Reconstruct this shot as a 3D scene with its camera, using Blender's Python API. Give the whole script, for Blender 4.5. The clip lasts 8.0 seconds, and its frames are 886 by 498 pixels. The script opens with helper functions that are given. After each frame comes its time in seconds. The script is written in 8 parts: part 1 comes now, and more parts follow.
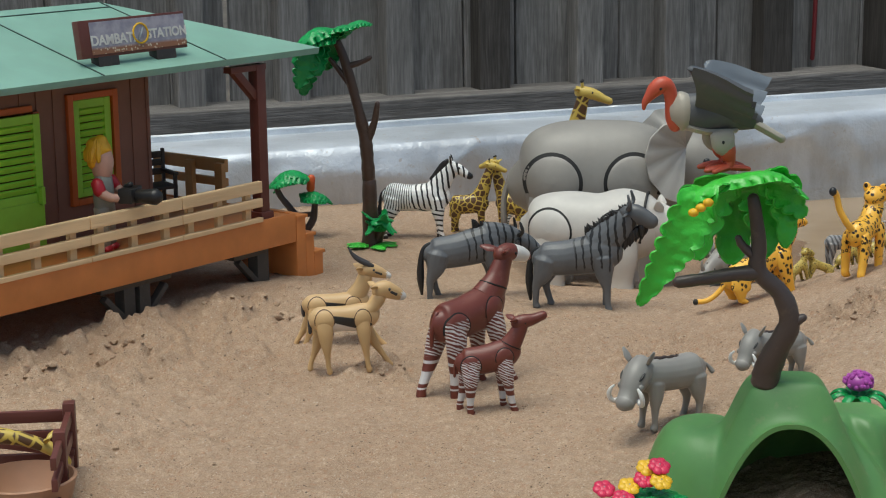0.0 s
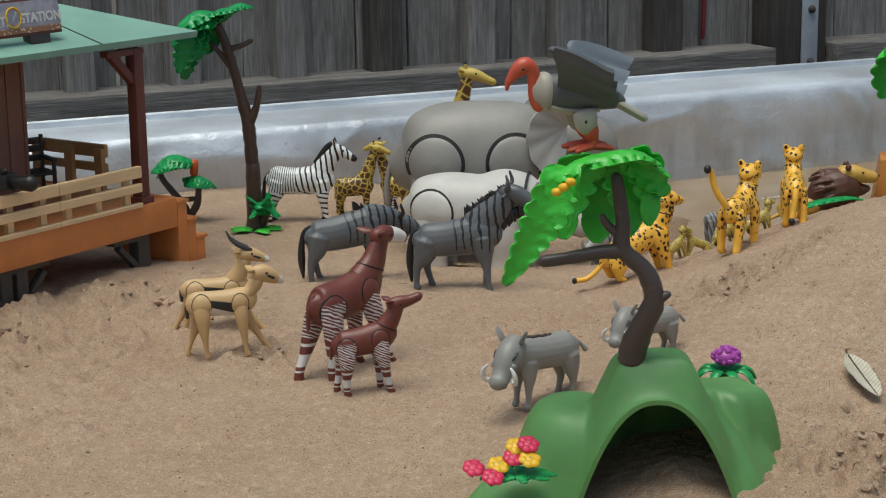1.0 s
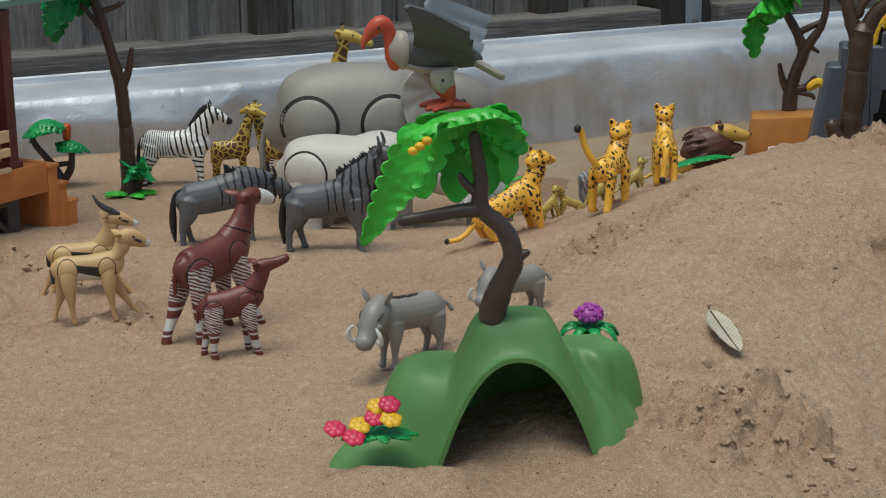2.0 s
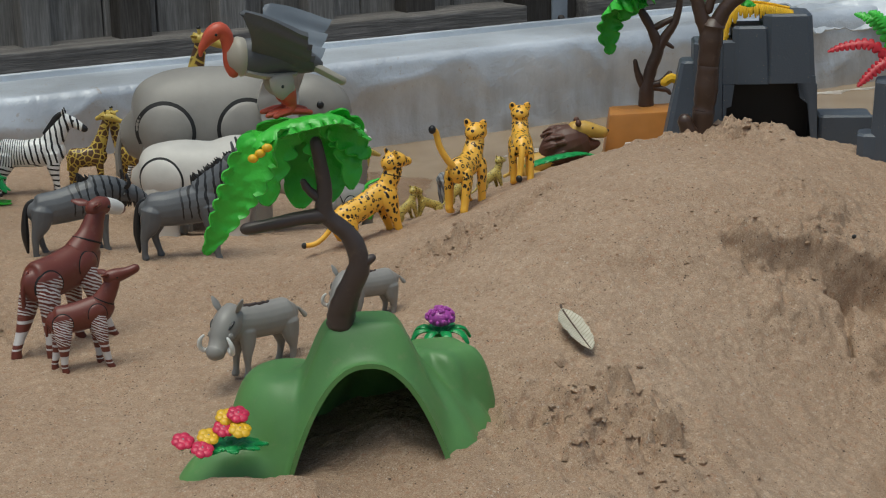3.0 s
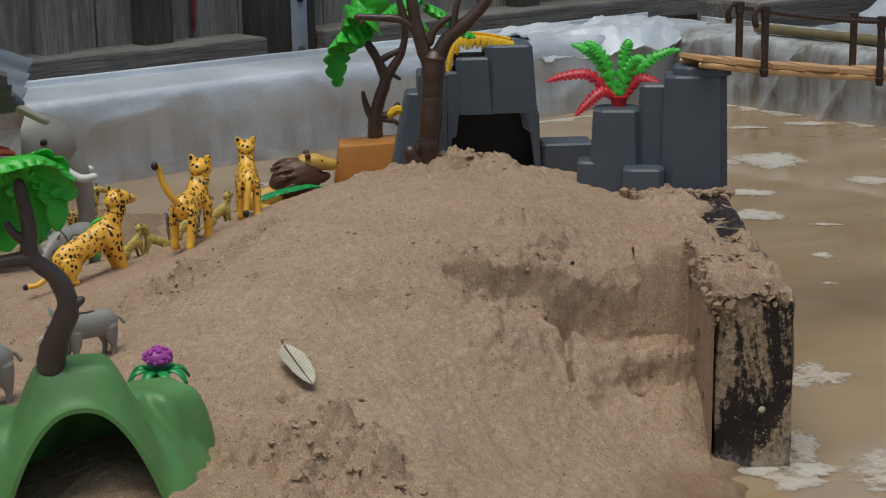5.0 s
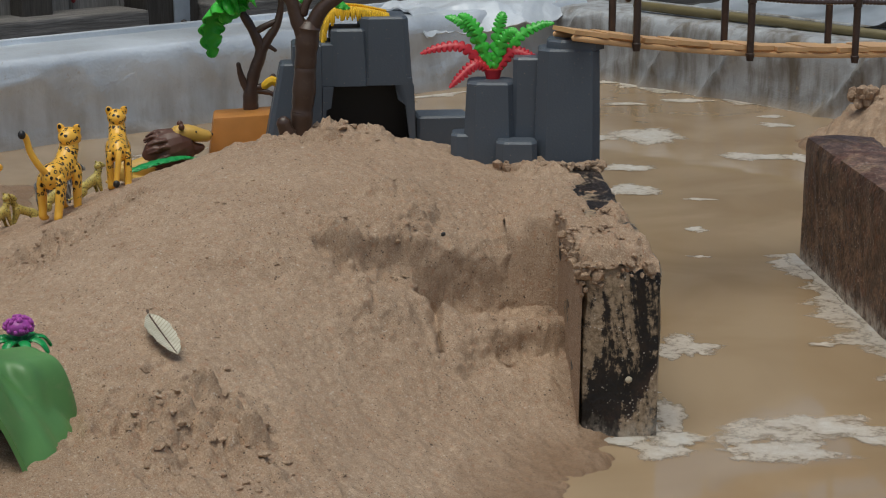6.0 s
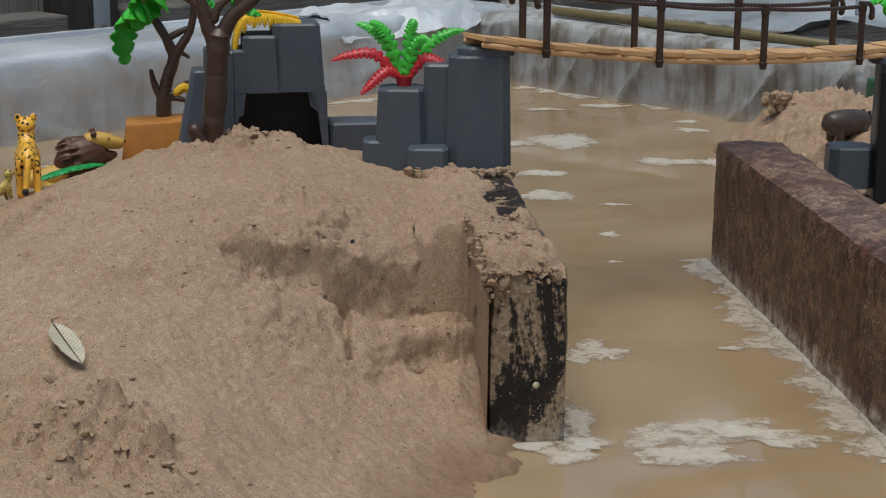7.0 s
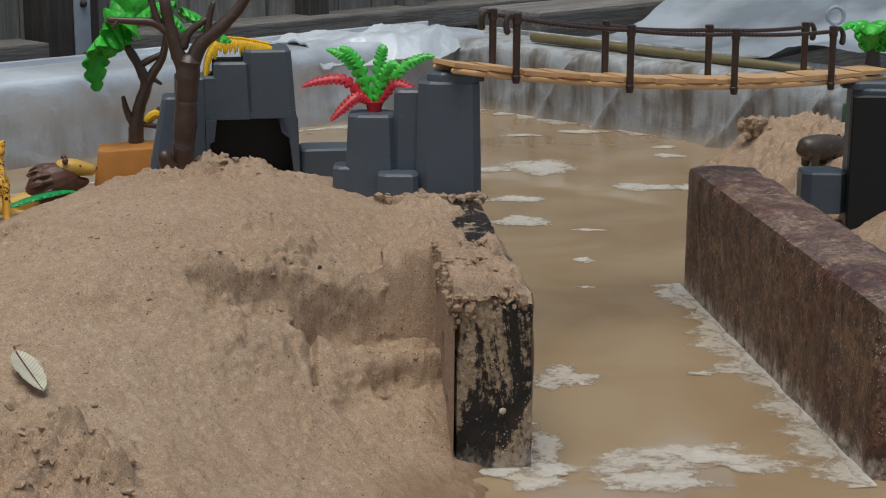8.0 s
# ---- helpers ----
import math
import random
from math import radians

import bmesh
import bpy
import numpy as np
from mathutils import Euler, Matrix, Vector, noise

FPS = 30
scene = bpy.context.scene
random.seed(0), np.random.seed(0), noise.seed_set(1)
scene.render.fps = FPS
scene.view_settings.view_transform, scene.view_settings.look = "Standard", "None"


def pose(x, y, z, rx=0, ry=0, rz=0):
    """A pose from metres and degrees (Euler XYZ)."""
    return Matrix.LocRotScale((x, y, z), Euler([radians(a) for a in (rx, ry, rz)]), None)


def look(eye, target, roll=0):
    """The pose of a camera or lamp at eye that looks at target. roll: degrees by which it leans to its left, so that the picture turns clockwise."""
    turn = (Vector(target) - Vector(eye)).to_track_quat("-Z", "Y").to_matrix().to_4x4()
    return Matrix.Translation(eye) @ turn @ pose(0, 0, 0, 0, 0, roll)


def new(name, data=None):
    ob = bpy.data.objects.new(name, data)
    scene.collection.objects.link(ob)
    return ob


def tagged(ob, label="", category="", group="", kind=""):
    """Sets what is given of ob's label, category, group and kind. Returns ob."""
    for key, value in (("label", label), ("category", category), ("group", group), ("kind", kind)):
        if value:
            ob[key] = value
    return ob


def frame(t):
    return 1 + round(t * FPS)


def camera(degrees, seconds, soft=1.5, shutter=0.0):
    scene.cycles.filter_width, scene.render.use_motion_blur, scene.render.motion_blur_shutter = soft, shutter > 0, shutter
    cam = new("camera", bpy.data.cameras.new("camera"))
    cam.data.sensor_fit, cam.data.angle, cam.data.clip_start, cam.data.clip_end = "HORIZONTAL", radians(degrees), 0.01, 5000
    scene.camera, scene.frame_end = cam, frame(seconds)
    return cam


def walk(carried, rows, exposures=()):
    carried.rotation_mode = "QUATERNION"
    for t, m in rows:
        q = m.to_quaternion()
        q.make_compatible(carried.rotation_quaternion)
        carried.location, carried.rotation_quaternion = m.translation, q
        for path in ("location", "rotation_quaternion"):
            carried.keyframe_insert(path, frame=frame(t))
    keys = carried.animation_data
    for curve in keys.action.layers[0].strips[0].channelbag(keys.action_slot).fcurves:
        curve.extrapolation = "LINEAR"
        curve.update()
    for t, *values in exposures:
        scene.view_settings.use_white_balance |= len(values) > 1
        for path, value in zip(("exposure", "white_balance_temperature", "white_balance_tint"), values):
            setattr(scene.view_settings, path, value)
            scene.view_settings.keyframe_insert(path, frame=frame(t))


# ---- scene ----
cam = camera(28.07, 8.0, soft=1.1)
PATH = [
    (0.0, look((0.0000, 0.0000, 0.2970), (0.3475, 0.9133, 0.0846), -0.69)),
    (0.5, look((0.0078, -0.0042, 0.2971), (0.3800, 0.8983, 0.0804), -0.74)),
    (1.0, look((0.0154, -0.0078, 0.2970), (0.4109, 0.8831, 0.0740), -0.87)),
    (1.5, look((0.0225, -0.0108, 0.2954), (0.4397, 0.8684, 0.0653), -0.95)),
    (1.7, look((0.0261, -0.0121, 0.2942), (0.4532, 0.8604, 0.0569), -0.76)),
    (2.8, look((0.0461, -0.0162, 0.2951), (0.5377, 0.8190, 0.0488), -1.29)),
    (3.0, look((0.0486, -0.0169, 0.2962), (0.5508, 0.8122, 0.0503), -1.27)),
    (3.5, look((0.0578, -0.0206, 0.2974), (0.5923, 0.7897, 0.0572), -1.54)),
    (4.0, look((0.0633, -0.0204, 0.2977), (0.6266, 0.7713, 0.0616), -1.87)),
    (4.5, look((0.0652, -0.0218, 0.2986), (0.6558, 0.7507, 0.0653), -1.74)),
    (4.7, look((0.0646, -0.0245, 0.2991), (0.6653, 0.7407, 0.0675), -1.51)),
    (5.8, look((0.0725, -0.0315, 0.2940), (0.7251, 0.6861, 0.0509), 0.21)),
    (6.0, look((0.0744, -0.0338, 0.2935), (0.7350, 0.6759, 0.0488), 0.13)),
    (6.5, look((0.0779, -0.0393, 0.2948), (0.7569, 0.6512, 0.0453), 0.22)),
    (7.0, look((0.0816, -0.0439, 0.2958), (0.7710, 0.6387, 0.0535), 0.40)),
    (7.5, look((0.0862, -0.0469, 0.2954), (0.7758, 0.6389, 0.0632), 0.78)),
    (8.0, look((0.0920, -0.0519, 0.2948), (0.7880, 0.6290, 0.0672), 0.30)),
]
walk(cam, PATH, exposures=((0.0, 0.05, 6350, -1), (1.5, -0.11, 6350, -1), (3.5, -0.30, 6350, -1), (4.5, -0.34, 6400, 0), (6.5, -0.30, 6400, 1), (8.0, -0.22, 6350, 1)))
from mathutils.bvhtree import BVHTree

# ---- light ----
world = bpy.data.worlds.new("overcast_sky")
scene.world = world
world.use_nodes = True
_nt = world.node_tree
_sky = _nt.nodes.new("ShaderNodeTexSky")
_sky.sky_type = "NISHITA"
_sky.sun_disc = False
_sky.sun_elevation = radians(78)
_sky.sun_rotation = radians(-115)
_sky.air_density, _sky.dust_density = 1.0, 4.0
_nt.links.new(_sky.outputs[0], _nt.nodes["Background"].inputs[0])
_nt.nodes["Background"].inputs[1].default_value = 0.115

sun = new("sun", bpy.data.lights.new("sun", "SUN"))
sun.data.energy, sun.data.angle, sun.data.color = 1.85, radians(40), (1.0, 0.97, 0.93)
sun.matrix_world = look((-0.45, -0.22, 2.2), (0, 0, 0))


# ---- material helpers ----
class Nodes:
    """Short hand for node graphs; coordinates are metres on the object."""

    def __init__(self, name):
        self.mat = bpy.data.materials.new(name)
        self.mat.use_nodes = True
        self.t = self.mat.node_tree
        self.bsdf = self.t.nodes["Principled BSDF"]
        self.co = self.t.nodes.new("ShaderNodeTexCoord").outputs["Object"]

    def put(self, socket, v):
        if hasattr(v, "is_output"):
            self.t.links.new(v, socket)
        elif isinstance(v, (tuple, list)) and len(v) == 3 and socket.type == "RGBA":
            socket.default_value = (*v, 1)
        else:
            socket.default_value = v

    def math(self, op, a, b=0.0, c=0.0):
        n = self.t.nodes.new("ShaderNodeMath")
        n.operation = op
        for s, v in zip(n.inputs, (a, b, c)):
            self.put(s, v)
        return n.outputs[0]

    def xyz(self, co=None):
        n = self.t.nodes.new("ShaderNodeSeparateXYZ")
        self.put(n.inputs[0], co or self.co)
        return n.outputs

    def vec(self, x, y, z):
        n = self.t.nodes.new("ShaderNodeCombineXYZ")
        for s, v in zip(n.inputs, (x, y, z)):
            self.put(s, v)
        return n.outputs[0]

    def noise(self, scale, detail=3, rough=0.55, co=None, dist=0.0):
        n = self.t.nodes.new("ShaderNodeTexNoise")
        self.put(n.inputs["Vector"], co or self.co)
        n.inputs["Scale"].default_value, n.inputs["Detail"].default_value = scale, detail
        n.inputs["Roughness"].default_value, n.inputs["Distortion"].default_value = rough, dist
        return n.outputs[0]

    def voronoi(self, scale, feature="F1", co=None, rand=1.0):
        n = self.t.nodes.new("ShaderNodeTexVoronoi")
        n.feature = feature
        self.put(n.inputs["Vector"], co or self.co)
        n.inputs["Scale"].default_value, n.inputs["Randomness"].default_value = scale, rand
        return n.outputs["Distance"]

    def wave(self, scale, direction="X", dist=2.0, detail=1.0, dscale=1.0, co=None):
        n = self.t.nodes.new("ShaderNodeTexWave")
        n.bands_direction = direction
        self.put(n.inputs["Vector"], co or self.co)
        n.inputs["Scale"].default_value, n.inputs["Distortion"].default_value = scale, dist
        n.inputs["Detail"].default_value, n.inputs["Detail Scale"].default_value = detail, dscale
        return n.outputs["Fac"]

    def step(self, v, lo, hi, a=0.0, b=1.0):
        n = self.t.nodes.new("ShaderNodeMapRange")
        self.put(n.inputs["Value"], v)
        for k, x in zip(("From Min", "From Max", "To Min", "To Max"), (lo, hi, a, b)):
            n.inputs[k].default_value = x
        return n.outputs[0]

    def mix(self, f, a, b):
        n = self.t.nodes.new("ShaderNodeMix")
        n.data_type = "RGBA"
        self.put(n.inputs[0], f)
        self.put(n.inputs[6], a)
        self.put(n.inputs[7], b)
        return n.outputs[2]

    def island(self):
        return self.t.nodes.new("ShaderNodeNewGeometry").outputs["Random Per Island"]

    def rand(self):
        return self.t.nodes.new("ShaderNodeObjectInfo").outputs["Random"]

    def bump(self, h, strength=0.3, dist=0.001):
        n = self.t.nodes.new("ShaderNodeBump")
        n.inputs["Strength"].default_value, n.inputs["Distance"].default_value = strength, dist
        self.put(n.inputs["Height"], h)
        self.t.links.new(n.outputs[0], self.bsdf.inputs["Normal"])

    def done(self, color, rough=0.5, metal=0.0, spec=0.5):
        self.put(self.bsdf.inputs["Base Color"], color)
        self.put(self.bsdf.inputs["Roughness"], rough)
        self.put(self.bsdf.inputs["Metallic"], metal)
        self.bsdf.inputs["Specular IOR Level"].default_value = spec
        return self.mat


def shade(c, k):
    return tuple(v * k for v in c)


def plastic(name, c, rough=0.42, grain=900, dust=0.10):
    """Moulded toy plastic with faint blotches, scuffs and a trace of sand dust."""
    m = Nodes(name)
    n1, n2 = m.noise(45, 3), m.noise(grain, 2)
    col = m.mix(m.step(n1, 0.3, 0.7), shade(c, 0.88), shade(c, 1.08))
    col = m.mix(m.math("MULTIPLY", m.step(m.noise(160, 5, 0.7), 0.56, 0.72), dust), col, (0.42, 0.31, 0.21))
    m.bump(n2, 0.12, 0.0004)
    return m.done(col, m.step(n1, 0.3, 0.7, rough - 0.06, rough + 0.1))


# ---- materials ----
def sand_material():
    """Damp sand: broad tone, blotches of finer and coarser grain, single dark and pale grains."""
    m = Nodes("damp_sand")
    big, mid, soft = m.noise(6, 4), m.noise(45, 5, 0.65), m.noise(210, 5, 0.7)
    fine, dust = m.noise(1150, 3, 0.7), m.noise(2600, 1)
    col = m.mix(m.step(big, 0.35, 0.65), (0.385, 0.255, 0.161), (0.488, 0.346, 0.234))
    col = m.mix(m.math("MULTIPLY", m.step(mid, 0.36, 0.66, 1, 0), 0.50), col, (0.311, 0.200, 0.123))
    col = m.mix(m.math("MULTIPLY", m.step(soft, 0.40, 0.62, 1, 0), 0.42), col, (0.289, 0.189, 0.120))
    col = m.mix(m.math("MULTIPLY", m.step(soft, 0.52, 0.70), 0.40), col, (0.577, 0.437, 0.311))
    col = m.mix(m.math("MULTIPLY", m.step(fine, 0.34, 0.50, 1, 0), 0.65), col, (0.200, 0.127, 0.078))
    col = m.mix(m.math("MULTIPLY", m.step(fine, 0.54, 0.68), 0.62), col, (0.622, 0.488, 0.370))
    col = m.mix(m.math("MULTIPLY", m.step(dust, 0.58, 0.72), 0.45), col, (0.651, 0.548, 0.444))
    hue = m.noise(330, 1)
    col = m.mix(m.math("MULTIPLY", m.step(hue, 0.56, 0.72), 0.35), col, (0.370, 0.178, 0.096))
    for scale, cut, size in ((560, 0.55, 0.26), (290, 0.57, 0.20), (135, 0.60, 0.13)):
        hit = m.math("MULTIPLY", m.step(m.voronoi(scale), size, size - 0.05), m.step(m.noise(scale * 0.55, 1), cut - 0.02, cut + 0.02))
        col = m.mix(m.math("MULTIPLY", hit, 0.85), col, m.mix(m.step(m.noise(scale * 0.4, 1), 0.49, 0.52), (0.070, 0.045, 0.030), (0.533, 0.444, 0.355)))
    wet = m.step(m.math("ADD", m.xyz()[2], m.math("MULTIPLY", m.noise(22, 3), 0.016)), -0.040, -0.026)
    col = m.mix(wet, (0.222, 0.133, 0.074), col)
    h = m.math("ADD", m.math("MULTIPLY", fine, 0.8), m.math("ADD", mid, m.math("MULTIPLY", soft, 1.7)))
    m.bump(m.math("ADD", h, m.math("MULTIPLY", m.noise(110, 4, 0.6), 0.8)), 0.55, 0.0016)
    return m.done(col, m.step(wet, 0, 1, 0.42, 0.85), spec=0.35)


SAND = sand_material()


def water_material():
    m = Nodes("muddy_water")
    col = m.mix(m.step(m.noise(9, 3, 0.5, dist=0.6), 0.35, 0.65), (0.330, 0.226, 0.128), (0.410, 0.296, 0.182))
    m.bump(m.noise(16, 2, 0.5, dist=0.8), 0.022, 0.004)
    return m.done(col, 0.05, spec=0.6)


WATER = water_material()


def liner_material(name, film, reach=0.060, shine=0.38, mud_shade_tone=(0.225, 0.190, 0.150)):
    """Silvery plastic sheet, creased, with a film of dried mud that thickens downwards. A dark tone and long reach
    paint shade too.
    """
    m = Nodes(name)
    stain = m.noise(9, 5, 0.6)
    co = m.xyz()
    drip = m.noise(14, 4, 0.6, m.vec(m.math("MULTIPLY", co[0], 3.0), m.math("MULTIPLY", co[1], 3.0), m.math("MULTIPLY", co[2], 0.5)))
    col = m.mix(m.step(stain, 0.38, 0.66), (0.50, 0.525, 0.555), (0.68, 0.715, 0.76))
    low = m.step(m.math("ADD", co[2], m.math("MULTIPLY", m.noise(6, 4, 0.6), 0.05)), reach, reach - 0.060)
    mud_shade = m.math("MULTIPLY", m.math("ADD", m.math("MULTIPLY", m.step(drip, 0.42, 0.66), 0.6), 0.4), m.math("MULTIPLY", low, film))
    col = m.mix(mud_shade, col, mud_shade_tone)
    fleck = m.math("MULTIPLY", m.step(m.noise(170, 4, 0.7), 0.60, 0.68), m.step(m.noise(12, 3), 0.45, 0.6))
    col = m.mix(m.math("MULTIPLY", fleck, 0.5), col, (0.42, 0.32, 0.22))
    mud = m.step(m.math("ADD", co[2], m.math("MULTIPLY", stain, 0.02)), -0.022, -0.040)
    col = m.mix(m.math("MULTIPLY", mud, 0.7), col, (0.40, 0.31, 0.22))
    crease = m.math("ABSOLUTE", m.math("SUBTRACT", m.noise(24, 3, 0.55, dist=0.6), 0.5))
    m.bump(m.math("ADD", m.math("MULTIPLY", crease, 2.0), m.math("ADD", m.noise(60, 4, 0.6), m.math("MULTIPLY", m.noise(420, 2), 0.25))), 0.30, 0.004)
    return m.done(col, m.math("ADD", m.step(stain, 0.3, 0.7, 0.35, 0.50), m.math("MULTIPLY", mud_shade, 0.3)), m.math("MULTIPLY", m.math("SUBTRACT", 1.0, mud_shade), shine), spec=0.6)


# far wall: its shade is painted into a darker, higher film of mud
LINER, LINER_MUD_SHADED = liner_material("grey_plastic_liner", 0.55), liner_material("shaded_mud_filmed_liner", 1.0, 0.130, 0.30, (0.150, 0.126, 0.098))
LINER_FOLD = liner_material("crumpled_plastic_liner", 0.55, 0.060, 0.12)


def timber(name, a, b, axis="Z", rough=0.85):
    """Weathered sawn wood, the grain along one axis, each piece in its own tone."""
    m = Nodes(name)
    c = m.xyz()
    k = [m.math("MULTIPLY", c[i], 0.06 if "XYZ"[i] == axis else 1.0) for i in range(3)]
    off = m.math("MULTIPLY", m.rand(), 7.0)
    v = m.vec(m.math("ADD", k[0], off), k[1], m.math("ADD", k[2], off))
    g, g2 = m.noise(75, 4, 0.65, v, 0.4), m.noise(330, 3, 0.6, v)
    blotch = m.noise(9, 4, 0.6)
    col = m.mix(m.step(g, 0.34, 0.68), a, b)
    col = m.mix(m.math("MULTIPLY", m.step(g2, 0.35, 0.6, 1, 0), 0.55), col, shade(a, 0.45))
    col = m.mix(m.math("MULTIPLY", m.step(blotch, 0.5, 0.72), 0.6), col, shade(a, 0.55))
    col = m.mix(m.math("MULTIPLY", m.rand(), 0.45), col, shade(a, 0.6))
    m.bump(m.math("ADD", g, m.math("MULTIPLY", g2, 0.6)), 0.6, 0.003)
    return m.done(col, rough, spec=0.25)


FENCE = timber("grey_weathered_board", (0.240, 0.220, 0.202), (0.470, 0.437, 0.405))
FENCE_DARK = timber("dark_weathered_timber", (0.080, 0.069, 0.060), (0.155, 0.136, 0.120))
RAIL = timber("grey_weathered_rail", (0.175, 0.160, 0.147), (0.37, 0.34, 0.315), "X")


def concrete(name, a, b, dark, smear=0.3, speck=0.6, level=0.52, tide=0.0):
    """Coarse cast concrete: aggregate, pores, streaks, sand smeared over it, a pale tide mark."""
    m = Nodes(name)
    c = m.xyz()
    n1, n2, n3 = m.noise(16, 6, 0.7), m.noise(240, 5, 0.75), m.voronoi(420)
    col = m.mix(m.step(n1, 0.36, 0.64), a, b)
    col = m.mix(m.math("MULTIPLY", m.step(m.noise(75, 5, 0.75), 0.42, 0.58, 1, 0), 0.7), col, dark)
    col = m.mix(m.math("MULTIPLY", m.step(n2, 0.40, 0.54, 1, 0), 0.8), col, dark)
    tall = m.vec(c[0], c[1], m.math("MULTIPLY", c[2], 0.42))
    streak = m.math("ADD", m.noise(30, 5, 0.7, tall, 0.6), m.math("MULTIPLY", m.math("SUBTRACT", n2, 0.5), 0.25))
    sandy = m.mix(m.step(n2, 0.38, 0.62), (0.20, 0.140, 0.085), (0.42, 0.31, 0.205))
    col = m.mix(m.math("MULTIPLY", m.step(streak, level, level + 0.05), smear), col, sandy)
    grit = m.math("MULTIPLY", m.step(n3, 0.24, 0.14), m.step(m.noise(90, 3), 0.46, 0.60))
    col = m.mix(m.math("MULTIPLY", grit, speck), col, (0.62, 0.54, 0.46))
    if tide:
        edge = m.step(m.math("ADD", c[2], m.math("MULTIPLY", m.noise(60, 4, 0.7, tall), -0.045)), -0.056, -0.066)
        col = m.mix(m.math("MULTIPLY", edge, m.math("MULTIPLY", m.step(m.noise(150, 4, 0.7), 0.35, 0.6), tide)), col, (0.60, 0.52, 0.43))
    m.bump(m.math("ADD", m.math("MULTIPLY", n3, -0.7), m.math("ADD", n2, m.math("MULTIPLY", m.noise(110, 4, 0.7), 0.8))), 0.55, 0.0011)
    return m.done(col, m.step(streak, 0.5, 0.6, 0.42, 0.80), spec=0.45)


BLOCK_DARK = concrete("wet_black_concrete", (0.010, 0.009, 0.009), (0.040, 0.020, 0.013), (0.005, 0.005, 0.005), 0.95, 0.7, 0.49, 0.5)
BLOCK_RED = concrete("red_brown_concrete", (0.150, 0.056, 0.034), (0.285, 0.165, 0.098), (0.028, 0.014, 0.009), 0.25, 0.95, 0.56, 0.9)
BLOCK_TOP = concrete("worn_red_concrete", (0.150, 0.062, 0.045), (0.36, 0.235, 0.175), (0.045, 0.022, 0.016), 0.30, 1.0, 0.53)


def rock_material():
    m = Nodes("slate_grey_plastic")
    n1, n2 = m.noise(38, 4), m.noise(700, 2)
    col = m.mix(m.step(n1, 0.3, 0.7), (0.015, 0.020, 0.029), (0.030, 0.039, 0.053))
    edge = m.t.nodes.new("ShaderNodeNewGeometry").outputs["Pointiness"]
    # highlights along the ridges, painted in as a paler tone
    col = m.mix(m.math("MULTIPLY", m.step(edge, 0.52, 0.58), 0.55), col, (0.13, 0.15, 0.18))
    col = m.mix(m.step(m.voronoi(330), 0.10, 0.06), col, (0.34, 0.28, 0.22))
    m.bump(m.math("ADD", n2, n1), 0.22, 0.0008)
    return m.done(col, m.step(n1, 0.3, 0.7, 0.36, 0.5))


ROCK = rock_material()
# flat black that paints the dark inside the rock openings
HOLE_SHADE = Nodes("hole_shade_black").done((0.004, 0.004, 0.005), 0.5)
BROWN = plastic("dark_brown_plastic", (0.052, 0.030, 0.023), 0.36)
TRUNK = plastic("tree_brown_plastic", (0.070, 0.040, 0.028), 0.34)
TRUNK_GREY = plastic("grey_brown_plastic", (0.075, 0.055, 0.048), 0.38)
def leafy(name, c):
    """Green moulded leaf: small raised veins and dimples."""
    m = Nodes(name)
    n1, cells = m.noise(40, 3), m.voronoi(210, "SMOOTH_F1")
    col = m.mix(m.step(n1, 0.3, 0.7), shade(c, 0.82), shade(c, 1.15))
    m.bump(m.math("ADD", m.math("MULTIPLY", cells, -1.0), m.math("MULTIPLY", m.noise(420, 2), 0.3)), 0.75, 0.0016)
    return m.done(col, m.step(n1, 0.3, 0.7, 0.28, 0.40))


LEAF = leafy("bright_green_plastic", (0.070, 0.50, 0.045))
LEAF_DARK = leafy("deep_green_plastic", (0.016, 0.30, 0.070))
HILL_GREEN = plastic("hill_green_plastic", (0.120, 0.285, 0.085), 0.42, dust=0.16)
RED = plastic("red_plastic", (0.50, 0.018, 0.030), 0.35, dust=0.04)
PINK = plastic("pink_red_plastic", (0.62, 0.025, 0.085), 0.36, dust=0.02)
YELLOW = plastic("yellow_plastic", (0.78, 0.46, 0.02), 0.38, dust=0.04)
PURPLE = plastic("purple_plastic", (0.42, 0.070, 0.38), 0.38, dust=0.02)
ORANGE = plastic("orange_plastic", (0.56, 0.235, 0.055), 0.40)


# ---- mesh helpers ----
def thing(name, label, category, group="", at=None):
    ob = tagged(new(name), label, category, group)
    if at is not None:
        ob.matrix_world = at
    return ob


def finish(bm, name, mats, smooth=True):
    me = bpy.data.meshes.new(name)
    bmesh.ops.recalc_face_normals(bm, faces=bm.faces)
    bm.to_mesh(me)
    bm.free()
    for mt in mats if isinstance(mats, (list, tuple)) else [mats]:
        me.materials.append(mt)
    if smooth:
        me.polygons.foreach_set("use_smooth", [True] * len(me.polygons))
        me.set_sharp_from_angle(angle=radians(42))
    return me


def part(name, bm, mats, parent=None, label="", at=None, smooth=True):
    """Links a bmesh as one mesh object, under a thing or a part."""
    ob = new(name, finish(bm, name, mats, smooth))
    if parent is not None:
        ob.parent = parent
    if at is not None:
        ob.matrix_local = at
    return tagged(ob, label)


